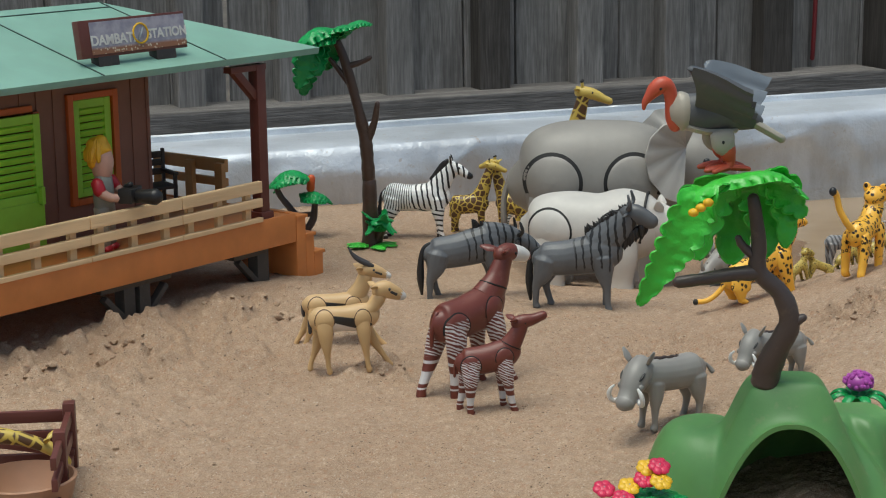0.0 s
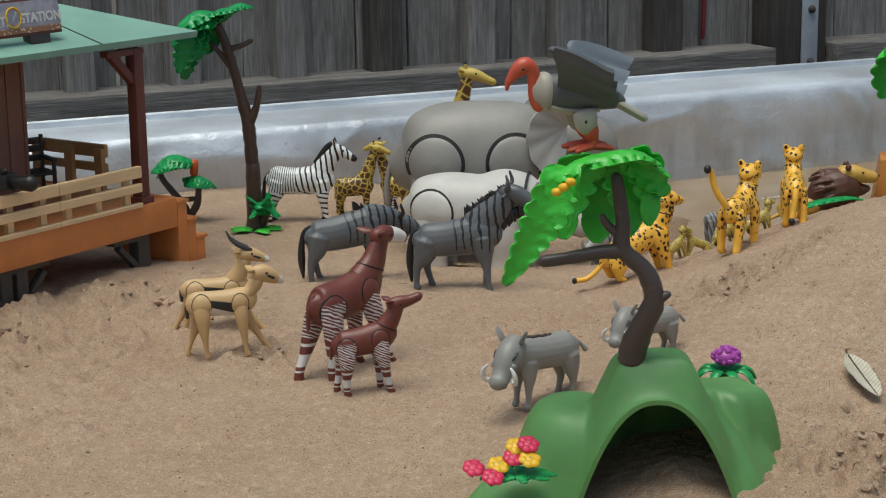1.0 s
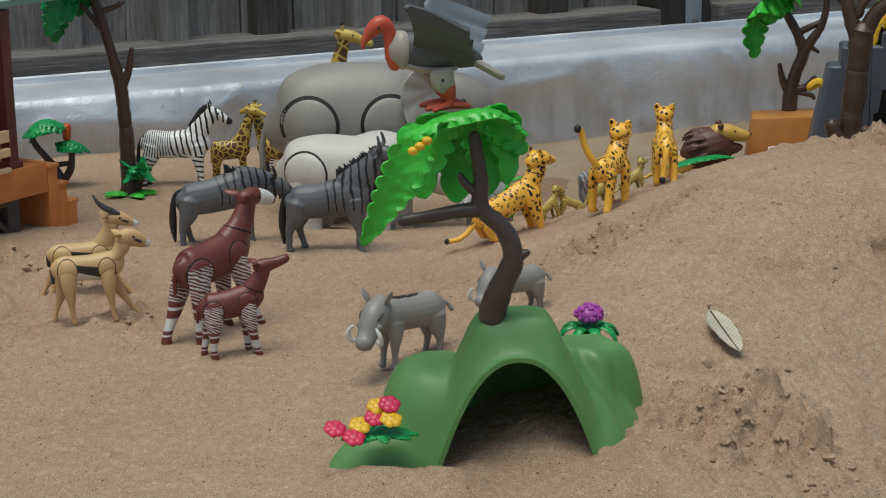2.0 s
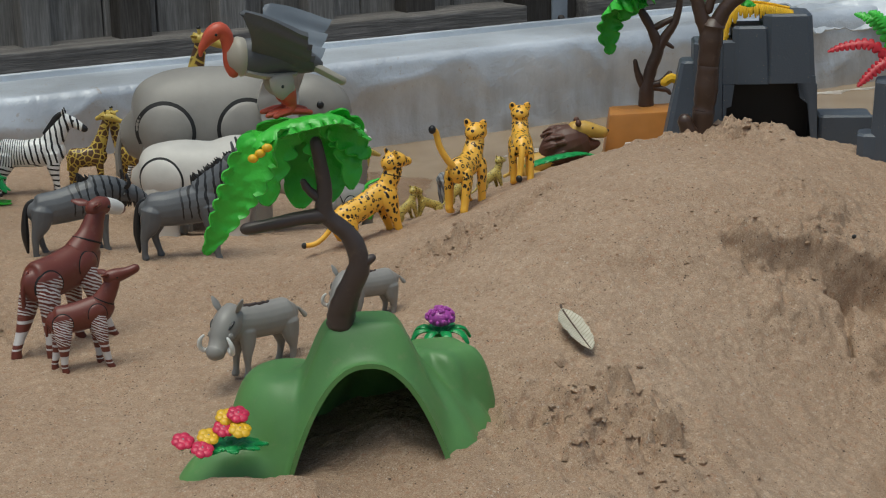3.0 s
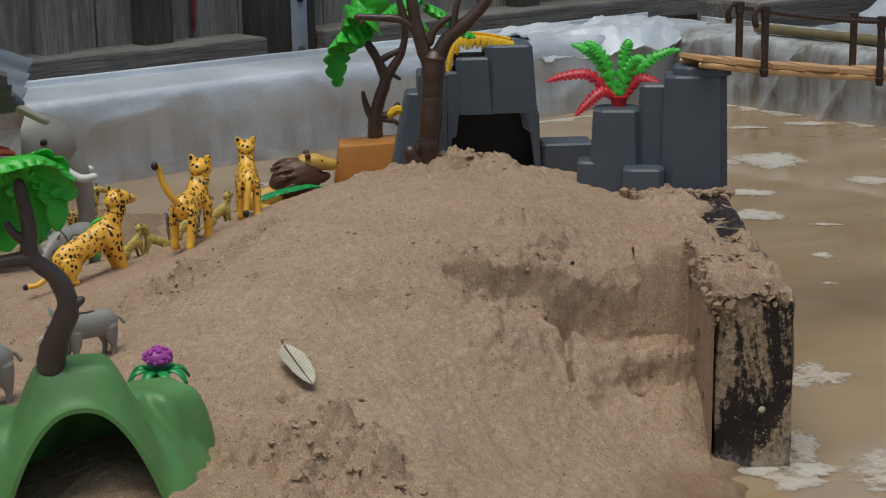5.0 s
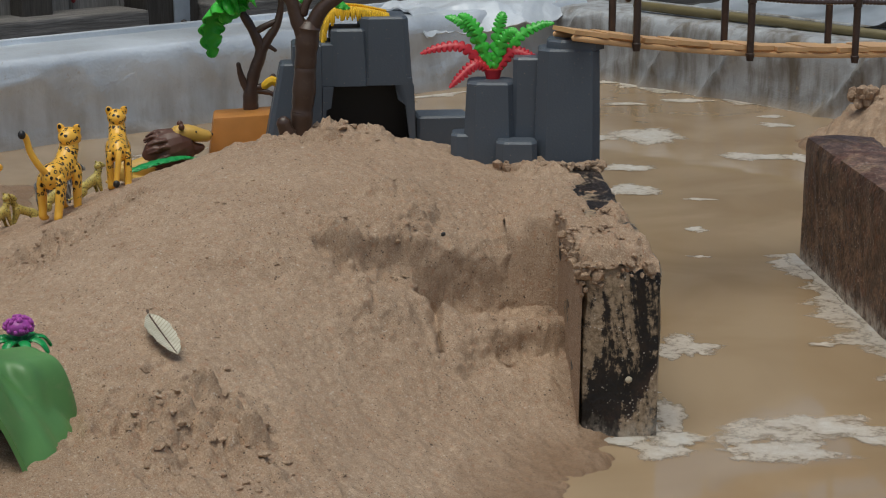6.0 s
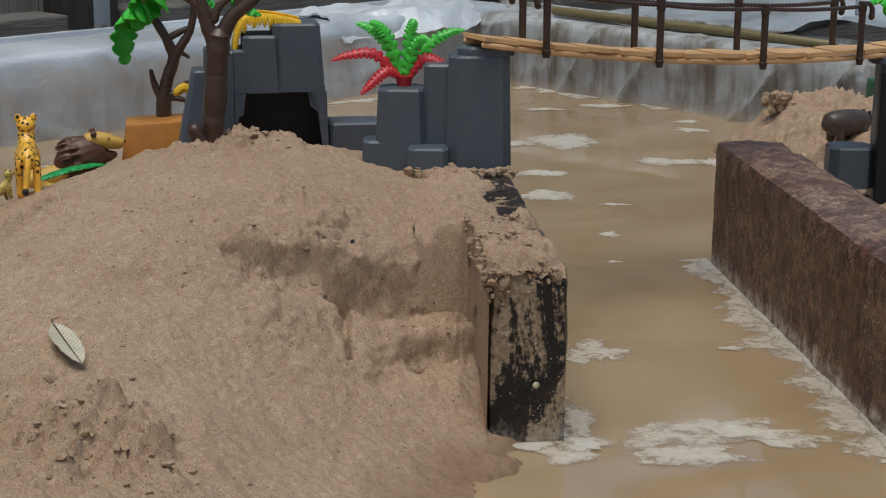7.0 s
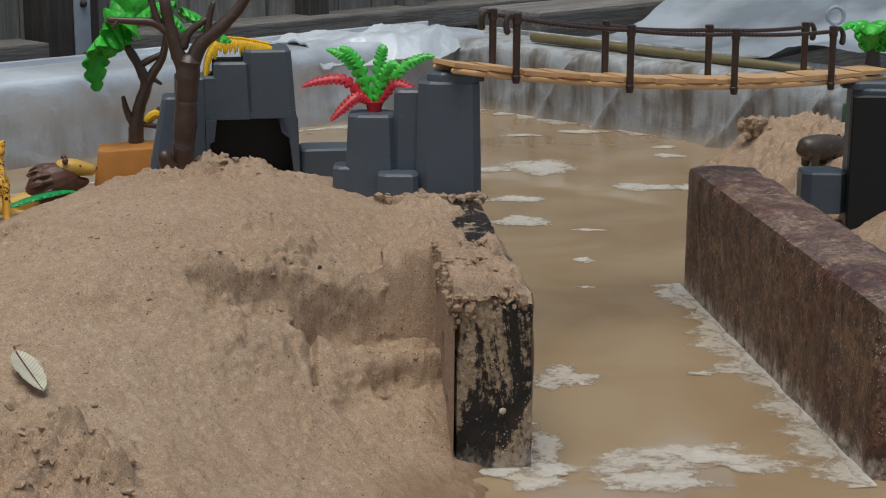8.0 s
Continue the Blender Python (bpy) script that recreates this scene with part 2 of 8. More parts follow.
def box(bm, x0, x1, y0, y1, z0, z1, bevel=0.0, mat=0, m=None):
    vs = [bm.verts.new((x, y, z)) for z in (z0, z1) for y in (y0, y1) for x in (x0, x1)]
    if m is not None:
        for v in vs:
            v.co = m @ v.co
    fs = [bm.faces.new([vs[i] for i in q]) for q in ((0, 2, 3, 1), (4, 5, 7, 6), (0, 1, 5, 4), (2, 6, 7, 3), (0, 4, 6, 2), (1, 3, 7, 5))]
    for f in fs:
        f.material_index = mat
    if bevel:
        es = list({e for f in fs for e in f.edges})
        out = bmesh.ops.bevel(bm, geom=es, offset=bevel, segments=2, affect="EDGES", profile=0.6)
        for f in out["faces"]:
            f.material_index = mat
    return bm


def boxed(*a, **k):
    return box(bmesh.new(), *a, **k)


def spline(st, sub):
    """Stations resampled along a Catmull-Rom curve."""
    st = [np.array(s, float) for s in st]
    if len(st) < 3 or sub < 2:
        return st
    out = []
    for i in range(len(st) - 1):
        p0, p1, p2, p3 = st[max(i - 1, 0)], st[i], st[i + 1], st[min(i + 2, len(st) - 1)]
        for k in range(sub):
            t = k / sub
            out.append(0.5 * (2 * p1 + (p2 - p0) * t + (2 * p0 - 5 * p1 + 4 * p2 - p3) * t * t + (3 * p1 - p0 - 3 * p2 + p3) * t ** 3))
    return out + [st[-1]]


def loft(bm, st, n=14, mat=0, sub=3, side=(0, 1, 0), unit=0.001, caps=True):
    """A rounded limb through stations (x, y, z, half width, half height), in millimetres."""
    st = spline([s if len(s) == 5 else (*s, s[3]) for s in st], sub)
    pos = [Vector(s[:3]) for s in st]
    rad = [(max(s[3], 0.05), max(s[4], 0.05)) for s in st]
    tan = [(pos[min(i + 1, len(pos) - 1)] - pos[max(i - 1, 0)]).normalized() for i in range(len(pos))]
    ring = []
    rows = [(p, r, t) for p, r, t in zip(pos, rad, tan)]
    if caps:
        (p, r, t), (q, s, u) = rows[0], rows[-1]
        a, b = min(r), min(s)
        rows = [(p - t * a * 0.55, (r[0] * 0.62, r[1] * 0.62), t)] + rows + [(q + u * b * 0.55, (s[0] * 0.62, s[1] * 0.62), u)]
        tips = (p - t * a * 0.8, q + u * b * 0.8)
    else:
        tips = (pos[0], pos[-1])
    for p, r, t in rows:
        sd = Vector(side)
        sd = (sd - t * sd.dot(t))
        sd = sd.normalized() if sd.length > 1e-4 else t.orthogonal().normalized()
        up = t.cross(sd)
        ring.append([bm.verts.new((p + sd * math.cos(2 * math.pi * k / n) * r[0] + up * math.sin(2 * math.pi * k / n) * r[1]) * unit) for k in range(n)])
    for a, b in zip(ring, ring[1:]):
        for k in range(n):
            bm.faces.new((a[k], a[(k + 1) % n], b[(k + 1) % n], b[k])).material_index = mat
    for r, p, flip in ((ring[0], tips[0], True), (ring[-1], tips[1], False)):
        c = bm.verts.new(p * unit)
        for k in range(n):
            q = (r[k], r[(k + 1) % n], c)
            bm.faces.new(q[::-1] if flip else q).material_index = mat
    return bm


def ball(bm, x, y, z, rx, ry=None, rz=None, mat=0, unit=0.001, n=12):
    ry, rz = ry or rx, rz or rx
    got = bmesh.ops.create_uvsphere(bm, u_segments=n, v_segments=max(6, n * 2 // 3), radius=1.0)
    for v in got["verts"]:
        v.co = Vector((x + v.co.x * rx, y + v.co.y * ry, z + v.co.z * rz)) * unit
    for f in {f for v in got["verts"] for f in v.link_faces}:
        f.material_index = mat


def sheet(bm, rows, thick, mat=0):
    """A solid skin round rows of points (metres), half its thickness to either side."""
    P = np.array([[tuple(p) for p in r] for r in rows], float)
    n = np.cross(np.gradient(P, axis=0), np.gradient(P, axis=1))
    ln = np.linalg.norm(n, axis=-1, keepdims=True)
    n = np.where(ln > 1e-12, n / np.maximum(ln, 1e-12), (0.0, 0.0, 1.0)) * thick * 0.5
    a = [[bm.verts.new(p) for p in r] for r in P + n]
    b = [[bm.verts.new(p) for p in r] for r in P - n]
    I, J = len(a) - 1, len(a[0]) - 1
    quads = [(a[i][j], a[i + 1][j], a[i + 1][j + 1], a[i][j + 1]) for i in range(I) for j in range(J)] + [(b[i][j], b[i][j + 1], b[i + 1][j + 1], b[i + 1][j]) for i in range(I) for j in range(J)]
    quads += [(a[i][k], b[i][k], b[i + 1][k], a[i + 1][k]) for i in range(I) for k in (0, J)] + [(a[k][j], a[k][j + 1], b[k][j + 1], b[k][j]) for j in range(J) for k in (0, I)]
    for q in quads:
        bm.faces.new(q).material_index = mat


def value_noise(x, y, seed=0):
    """Smooth noise in -1..1 on arrays."""
    ix, iy = np.floor(x).astype(np.int64), np.floor(y).astype(np.int64)
    fx, fy = x - ix, y - iy
    fx, fy = fx * fx * fx * (fx * (fx * 6 - 15) + 10), fy * fy * fy * (fy * (fy * 6 - 15) + 10)

    def corner(a, b):
        h = (a * 374761393 + b * 668265263 + seed * 982451653) & 0xFFFFFFFF
        h = ((h ^ (h >> 13)) * 1274126177) & 0xFFFFFFFF
        return ((h ^ (h >> 16)) & 0xFFFF) / 32767.5 - 1

    a, b, c, d = corner(ix, iy), corner(ix + 1, iy), corner(ix, iy + 1), corner(ix + 1, iy + 1)
    return (a * (1 - fx) + b * fx) * (1 - fy) + (c * (1 - fx) + d * fx) * fy


def fractal(x, y, scale, octaves=4, seed=0, gain=0.5):
    out, amp = 0, 1.0
    for k in range(octaves):
        out = out + amp * value_noise(x * scale + 17.3 * k, y * scale - 9.1 * k, seed + k)
        scale, amp = scale * 2.03, amp * gain
    return out


# ---- the sand ----
WATER_Z = -0.0465
LATTICE_X, LATTICE_Y, LATTICE = 0.25, 0.45, 0.1
HEIGHTS = np.array((
    (5, -3, -16, -37, -58, -79, -87, -70, -36, 4),
    (1, -1, -4, -14, -54, -70, -51, -29, -14, -3),
    (0, 2, 11, 29, -6, -13, 5, 15, 5, -16),
    (-1, 3, 18, 52, 81, 81, 57, 49, 12, -36),
    (-3, 0, 7, 20, 65, 86, 73, 61, 7, -55),
    (-3, 0, 1, 6, 34, 57, 64, 46, -5, -62),
    (-3, 4, 6, 4, 3, 20, 42, 4, -40, -66),
    (-2, 3, 3, -7, -25, -16, 3, -35, -69, -77),
    (1, -5, -13, -27, -43, -51, -57, -72, -87, -94),
)) / 1000.0


def smooth(v, a, b):
    t = np.clip((v - a) / (b - a), 0, 1)
    return t * t * (3 - 2 * t)


def bump_at(x, y, cx, cy, r, h):
    return h * np.exp(-((x - cx) ** 2 + (y - cy) ** 2) / (r * r))


def sand_base(x, y):
    """The broad lie of the sand: a flat yard, a heap, a beach down to the water."""
    x, y = np.asarray(x, float), np.asarray(y, float)
    ny, nx = HEIGHTS.shape
    u, v = (x - LATTICE_X) / LATTICE, (y - LATTICE_Y) / LATTICE
    iu, iv = np.floor(u).astype(int), np.floor(v).astype(int)
    fu, fv = u - iu, v - iv

    def weights(f):
        return ((1 - f) ** 3 / 6, (3 * f ** 3 - 6 * f ** 2 + 4) / 6, (-3 * f ** 3 + 3 * f ** 2 + 3 * f + 1) / 6, f ** 3 / 6)

    out = 0
    for a, wa in enumerate(weights(fu)):
        for c, wc in enumerate(weights(fv)):
            out = out + HEIGHTS[np.clip(iv - 1 + c, 0, ny - 1), np.clip(iu - 1 + a, 0, nx - 1)] * wa * wc
    back = -0.010 - 0.045 * smooth(x, 0.50, 1.0)
    out = out + (back - out) * smooth(y, 1.22, 1.36)
    out = out + (-0.004 - out) * smooth(x, 0.27, 0.15) * (1 - smooth(y, 1.2, 1.4))
    side = (x - 0.790) * 0.766 - (y - 0.560) * 0.643
    out = out + (-0.10 - out) * smooth(side, -0.012, 0.004) * smooth(y, 0.90, 0.84)
    out = out + (-0.10 - out) * smooth((x - 0.97) * 0.70 - (y - 0.77) * 0.71, 0.02, 0.06)
    out = np.where(x > 1.1, out + (-0.10 - out) * smooth(x, 1.10, 1.25), out)
    mound = 0.084 * np.exp(-(((x - 1.61) / 0.110) ** 2 + ((y - 0.92) / 0.14) ** 2)) + 0.096 * np.exp(-(((x - 1.32) / 0.12) ** 2 + ((y - 0.62) / 0.14) ** 2)) + 0.048 * np.exp(-(((x - 1.53) / 0.07) ** 2 + ((y - 0.80) / 0.08) ** 2))
    return np.maximum(out, -0.11) + np.where(x > 1.05, mound * 1.35, 0)


PITS = ((0.633, 0.712, 0.016, -0.005), (0.615, 0.722, 0.012, -0.003), (0.662, 0.676, 0.014, 0.003), (0.682, 0.683, 0.010, 0.0045), (0.700, 0.676, 0.010, 0.004), (0.716, 0.705, 0.010, -0.004), (0.587, 0.848, 0.020, -0.014), (0.565, 0.865, 0.016, -0.005), (0.600, 0.838, 0.012, 0.004),
        (0.520, 0.605, 0.030, -0.004), (0.760, 0.6165, 0.006, 0.0035), (0.560, 0.800, 0.040, 0.003), (0.736, 0.672, 0.014, 0.004), (0.800, 0.612, 0.020, -0.003), (0.332, 0.643, 0.024, 0.014), (0.364, 0.626, 0.018, 0.012), (0.690, 0.540, 0.030, 0.009), (0.735, 0.553, 0.022, 0.011), (0.430, 0.598, 0.020, 0.003), (0.430, 0.655, 0.020, 0.006), (0.912, 0.797, 0.030, -0.007), (0.890, 0.835, 0.032, -0.005), (0.940, 0.765, 0.020, -0.004))
CRUMBS = ((0.722, 0.719, 0.014, 0.40), (0.700, 0.725, 0.014, 0.40), (0.745, 0.712, 0.012, 0.35), (0.690, 0.690, 0.022, 0.40), (0.795, 0.690, 0.024, 0.2), (0.765, 0.735, 0.030, 0.45), (0.53, 0.62, 0.03, 0.8), (0.587, 0.850, 0.035, 1.0), (0.510, 0.612, 0.048, 0.85), (0.842, 0.905, 0.050, 0.95), (0.29, 1.13, 0.08, 0.75), (0.17, 1.07, 0.10, 0.80),
          (0.335, 0.970, 0.035, 0.6), (0.48, 0.92, 0.05, 0.4), (0.64, 0.855, 0.025, 0.6), (0.785, 0.650, 0.02, 0.35), (0.15, 0.9, 0.07, 0.35), (1.58, 0.9, 0.15, 0.8))
# banks: two ends of the lip, the drop below it, how far the dug floor reaches
SCARPS = ((0.688, 0.727, 0.752, 0.7085, 0.014, 0.036), (0.746, 0.7065, 0.842, 0.6800, 0.027, 0.046), (0.714, 0.6450, 0.760, 0.6510, 0.004, 0.020), (0.752, 0.6500, 0.822, 0.6440, 0.011, 0.026))
CREASE = ((0.744, 0.694), (0.726, 0.672), (0.712, 0.653))


def scarp(x, y, x1, y1, x2, y2, drop, reach):
    """A small bank along a line: a swollen lip above it, dug away below and running out again."""
    dx, dy = x2 - x1, y2 - y1
    ln = math.hypot(dx, dy)
    t = ((x - x1) * dx + (y - y1) * dy) / (ln * ln)
    d = ((x - x1) * dy - (y - y1) * dx) / ln + 0.0026 * fractal(x, y, 38, 2, 77) + 0.0004 * fractal(x, y, 160, 2, 79)
    ends = smooth(t, -0.14, 0.10) * smooth(t, 1.16, 0.92)
    lip = 0.22 * np.exp(-((d + 0.008) / 0.009) ** 2)
    dug = smooth(d, 0.0, 0.0045) * (1 - smooth(d, 0.006, reach))
    return ends * drop * (lip - dug)


def crease(x, y):
    """The folded groove between the two banks, its far side swollen."""
    out = 0
    for (x1, y1), (x2, y2) in zip(CREASE, CREASE[1:]):
        dx, dy = x2 - x1, y2 - y1
        ln = math.hypot(dx, dy)
        t = np.clip(((x - x1) * dx + (y - y1) * dy) / (ln * ln), 0, 1)
        d = np.hypot(x - x1 - t * dx, y - y1 - t * dy)
        out = np.minimum(out, -0.0085 * np.exp(-(d / 0.0023) ** 2))
    swell = 0.0022 * np.exp(-(((x - 0.747) * 0.83 - (y - 0.683) * 0.55) / 0.008) ** 2 - (((x - 0.737) * 0.55 + (y - 0.676) * 0.83) / 0.020) ** 2)
    return out + swell


def sand_height(x, y):
    x, y = np.asarray(x, float), np.asarray(y, float)
    h = sand_base(x, y)
    for p in PITS:
        h = h + bump_at(x, y, *p)
    s_along, s_side = (x - 0.790) * 0.643 + (y - 0.560) * 0.766, (x - 0.790) * 0.766 - (y - 0.560) * 0.643
    h = h + (np.maximum(h, 0.050) - h) * smooth(s_along, 0.090, 0.125) * smooth(s_side, -0.085, -0.050) * smooth(s_side, 0.0, -0.012) * smooth(s_along, 0.30, 0.26)
    for q in SCARPS:
        h = h + scarp(x, y, *q)
    h = h + crease(x, y)
    rough = 0.25 + 0 * x
    for cx, cy, r, k in CRUMBS:
        rough = rough + bump_at(x, y, cx, cy, r, k)
    rough = np.clip(rough, 0, 1.3) * (1 - 0.75 * smooth(y, 1.15, 1.35))
    h = h + 0.0035 * fractal(x, y, 14, 3, 3) * (0.35 + 0.65 * np.clip(rough, 0, 1))
    lump = np.maximum(fractal(x, y, 75, 3, 11) - 0.15, 0)
    chunk = np.maximum(fractal(x, y, 42, 2, 51) - 0.1, 0)
    flake = fractal(x, y, 95, 4, 61, 0.6)
    crumb = smooth(flake, 0.12, 0.34) + 0.7 * smooth(flake, 0.50, 0.66)
    h = h + np.clip(rough - 0.28, 0, 1.1) * 0.0034 * crumb + (0.24 + 0.22 * np.clip(rough, 0, 1)) * 0.0011 * smooth(fractal(x, y, 230, 2, 71), 0.2, 0.5)
    pit = smooth(fractal(x, y, 115, 3, 131), 0.35, 0.75)
    nub = smooth(fractal(x, y, 100, 3, 137, 0.6), 0.45, 0.70) + 0.6 * smooth(fractal(x, y, 240, 2, 139), 0.55, 0.8)
    h = h - 0.55 * 0.0011 * pit + (0.45 + 0.6 * np.clip(rough, 0, 1)) * 0.0009 * nub
    h = h + np.maximum(rough - 0.3, 0) * (0.0070 * lump + 0.0095 * chunk) + rough * 0.0030 * lump + (0.25 + rough) * 0.0014 * fractal(x, y, 170, 3, 21, 0.6)
    return h


def grid_mesh(name, xs, ys, z, mat):
    nx, ny = len(xs), len(ys)
    co = np.empty((ny, nx, 3), np.float32)
    co[..., 0], co[..., 1], co[..., 2] = xs[None, :], ys[:, None], z
    i = np.arange(ny * nx).reshape(ny, nx)
    q = np.stack([i[:-1, :-1], i[:-1, 1:], i[1:, 1:], i[1:, :-1]], -1).reshape(-1, 4)
    me = bpy.data.meshes.new(name)
    me.vertices.add(ny * nx)
    me.vertices.foreach_set("co", co.ravel())
    me.loops.add(q.size)
    me.loops.foreach_set("vertex_index", q.ravel().astype(np.int32))
    me.polygons.add(len(q))
    me.polygons.foreach_set("loop_start", np.arange(0, q.size, 4, dtype=np.int32))
    me.update(calc_edges=True)
    me.materials.append(mat)
    me.polygons.foreach_set("use_smooth", np.ones(len(q), bool))
    return new(name, me)


_xs = np.concatenate([np.arange(-0.9, 0.06, 0.008), np.arange(0.06, 0.45, 0.0024), np.arange(0.45, 0.68, 0.0014), np.arange(0.68, 0.832, 0.0008), np.arange(0.832, 0.90, 0.0014), np.arange(0.90, 1.0, 0.0024), np.arange(1.0, 1.40, 0.006), np.arange(1.40, 1.745, 0.0024)])
_ys = np.concatenate([np.arange(-0.9, 0.5, 0.012), np.arange(0.5, 0.63, 0.0014), np.arange(0.63, 0.735, 0.0008), np.arange(0.735, 0.92, 0.0014), np.arange(0.92, 1.05, 0.0024), np.arange(1.05, 1.56, 0.005)])
_xs, _ys = _xs[np.append(True, np.diff(_xs) > 0.0005)], _ys[np.append(True, np.diff(_ys) > 0.0005)]
_X, _Y = np.meshgrid(_xs, _ys)
_H = sand_height(_X, _Y)
sand = tagged(grid_mesh("ground", _xs, _ys, _H, SAND), "damp brown sand heaped in a lined play pit", "sand", kind="structure")


def weather_banks(ob, X, Y, H):
    """Crumbly lumps across the steep faces of the dug banks."""
    S = H
    for _ in range(14):
        E = np.pad(S, 1, mode="edge")
        S = (E[:-2, 1:-1] + E[2:, 1:-1] + E[1:-1, :-2] + E[1:-1, 2:] + 2 * S) / 6
    gy, gx = np.gradient(S, Y[:, 0], X[0])
    ln = np.sqrt(gx * gx + gy * gy + 1)
    steep = smooth(np.hypot(gx, gy), 0.55, 1.3) * smooth(X, 0.62, 0.66) * smooth(X, 0.84, 0.825) * smooth(Y, 0.63, 0.645) * smooth(Y, 0.76, 0.74)
    lumps = 0.0016 * fractal(X, S + 0.6 * Y, 60, 4, 83, 0.6) + 0.0010 * np.maximum(fractal(X, S, 190, 2, 87), 0)
    d = steep * lumps
    H = H + (S - H) * 0.4 * steep
    co = np.stack([X - gx / ln * d, Y - gy / ln * d, H + d / ln], -1)
    ob.data.vertices.foreach_set("co", co.astype(np.float32).ravel())
    ob.data.update()


weather_banks(sand, _X, _Y, _H)


def zs(x, y):
    return float(sand_height(np.array([x]), np.array([y]))[0])


# ---- the water ----
_xs, _ys = np.arange(0.55, 1.76, 0.01), np.arange(-0.92, 1.56, 0.01)
_X, _Y = np.meshgrid(_xs, _ys)
tagged(grid_mesh("water", _xs, _ys, WATER_Z + 0.00012 * fractal(_X, _Y, 16, 2, 5), WATER), "muddy tan water with patches of foam", "water", kind="structure")

# ---- the liner walls and what lies outside ----
def liner_wall(name, length, seed, m, top=0.047, mat=None, folds=0.0):
    """The liner hangs over a board: foot, face, rounded edge, top, back. Runs along x from 0."""
    prof = [(-0.06, -0.13), (-0.02, -0.075), (0.0, -0.05), (0.004, -0.02), (0.003, 0.01), (0.005, top - 0.014), (0.009, top - 0.004), (0.019, top), (0.06, top + 0.001), (0.10, top), (0.112, top - 0.004), (0.116, top - 0.03), (0.12, -0.35)]
    prof = spline(prof, 5)
    xs = np.arange(0, length + 0.004, 0.005)
    P = np.array(prof)
    s = np.concatenate([[0], np.cumsum(np.hypot(*np.diff(P, axis=0).T))])
    U, V = np.meshgrid(xs, s)
    d = 0.0045 * fractal(U * 1.0, V * 1.4, 6, 3, seed) + 0.0016 * fractal(U + 0.4 * V, V * 0.5, 30, 3, seed + 5)
    d = d + 0.0035 * (1 - np.abs(fractal(U + 0.9 * V, V - 0.3 * U, 9, 2, seed + 9))) ** 5
    if folds:
        d = d + folds * (1 - np.abs(fractal(U - 0.8 * V, V * 0.5, 11, 1, seed + 12))) ** 4
    d = d * np.clip(1.6 - np.abs(V - 0.12) * 6, 0.25, 1)
    flat = np.array([smooth(np.array(p[1]), top - 0.018, top - 0.002) for p in prof])[:, None]
    d = d * (1 - 0.55 * flat)
    rows = []
    for j, (py, pz) in enumerate(prof):
        rows.append(np.stack([xs, py - d[j] * 0.9, pz + d[j] * 0.40], -1))
    co = np.array(rows)
    ny, nx = co.shape[:2]
    ob = grid_mesh(name, xs, np.arange(ny) * 1.0, 0.0, mat or LINER)
    ob.data.vertices.foreach_set("co", co.astype(np.float32).ravel())
    ob.data.update()
    ob.matrix_world = m
    return ob


tagged(liner_wall("wall_north", 2.75, 31, pose(-0.95, 1.535, 0), top=0.0435), "grey plastic liner draped over the rim of the pit", "pond liner", kind="structure")
tagged(liner_wall("wall_east", 2.5, 47, pose(1.735, 1.60, 0, 0, 0, -92), top=0.038, mat=LINER_MUD_SHADED, folds=0.012), "creased grey plastic liner draped over the far rim", "pond liner", kind="structure")
tagged(liner_wall("wall_west", 2.5, 57, pose(-0.85, -0.9, 0, 0, 0, 90)), "grey plastic liner draped over the rim", "pond liner", kind="structure")

tagged(liner_wall("wall_south", 2.6, 67, pose(1.74, -0.86, 0, 0, 0, 180)), "grey plastic liner draped over the near rim", "pond liner", kind="structure")

m = Nodes("dark_yard_ground")
YARD = m.done(m.mix(m.step(m.noise(5, 5), 0.35, 0.65), (0.06, 0.05, 0.04), (0.12, 0.10, 0.08)), 0.95)
bm = bmesh.new()
vs = [bm.verts.new(p) for p in ((-40, -40, -0.36), (40, -40, -0.36), (40, 40, -0.36), (-40, 40, -0.36))]
bm.faces.new(vs)
tagged(part("yard", bm, YARD), "dark bare ground of the yard outside the pit", "ground", kind="structure")


# ---- the fence ----
FENCE_Y = 2.60
fence = tagged(new("fence"), "weathered grey wooden board fence with a lower rail", "fence", kind="structure")
rng = random.Random(4)


def board_mesh(w, h, t, bevel, mat, name):
    return finish(boxed(0, w, 0, t, 0, h, bevel), name, mat, False)


BOARDS = [board_mesh(w, 1.5, 0.016, 0.002, FENCE, "fence_board") for w in (0.086, 0.090, 0.094)]
x = -1.0
while x < 4.6:
    me = rng.choice(BOARDS)
    w = me.vertices[0].co.x
    w = max(v.co.x for v in me.vertices)
    # no full board here: an added, unseen gap lets sky glint in the water
    if 3.40 < x < 3.48:
        x += w
        continue
    ob = new("fence_board", me)
    ob.parent = fence
    ob.matrix_world = pose(x, FENCE_Y + 0.042 + rng.uniform(0, 0.006), -0.30 + rng.uniform(-0.01, 0.01), 0, rng.uniform(-0.5, 0.5))
    x += w + rng.choice((0.002, 0.003, 0.004, 0.007))
part("fence_board", boxed(3.38, 3.52, 0, 0.012, 0, 1.06, 0.002), FENCE, fence, "broken short board", smooth=False, at=pose(0, FENCE_Y + 0.028, -0.30))
POSTS = ((0.571, 0.042), (0.727, 0.048), (0.899, 0.046), (1.055, 0.054), (1.226, 0.047), (1.385, 0.048), (1.571, 0.058), (2.42, 0.055), (2.70, 0.05), (2.98, 0.05), (3.3, 0.05), (0.39, 0.045), (0.2, 0.05))
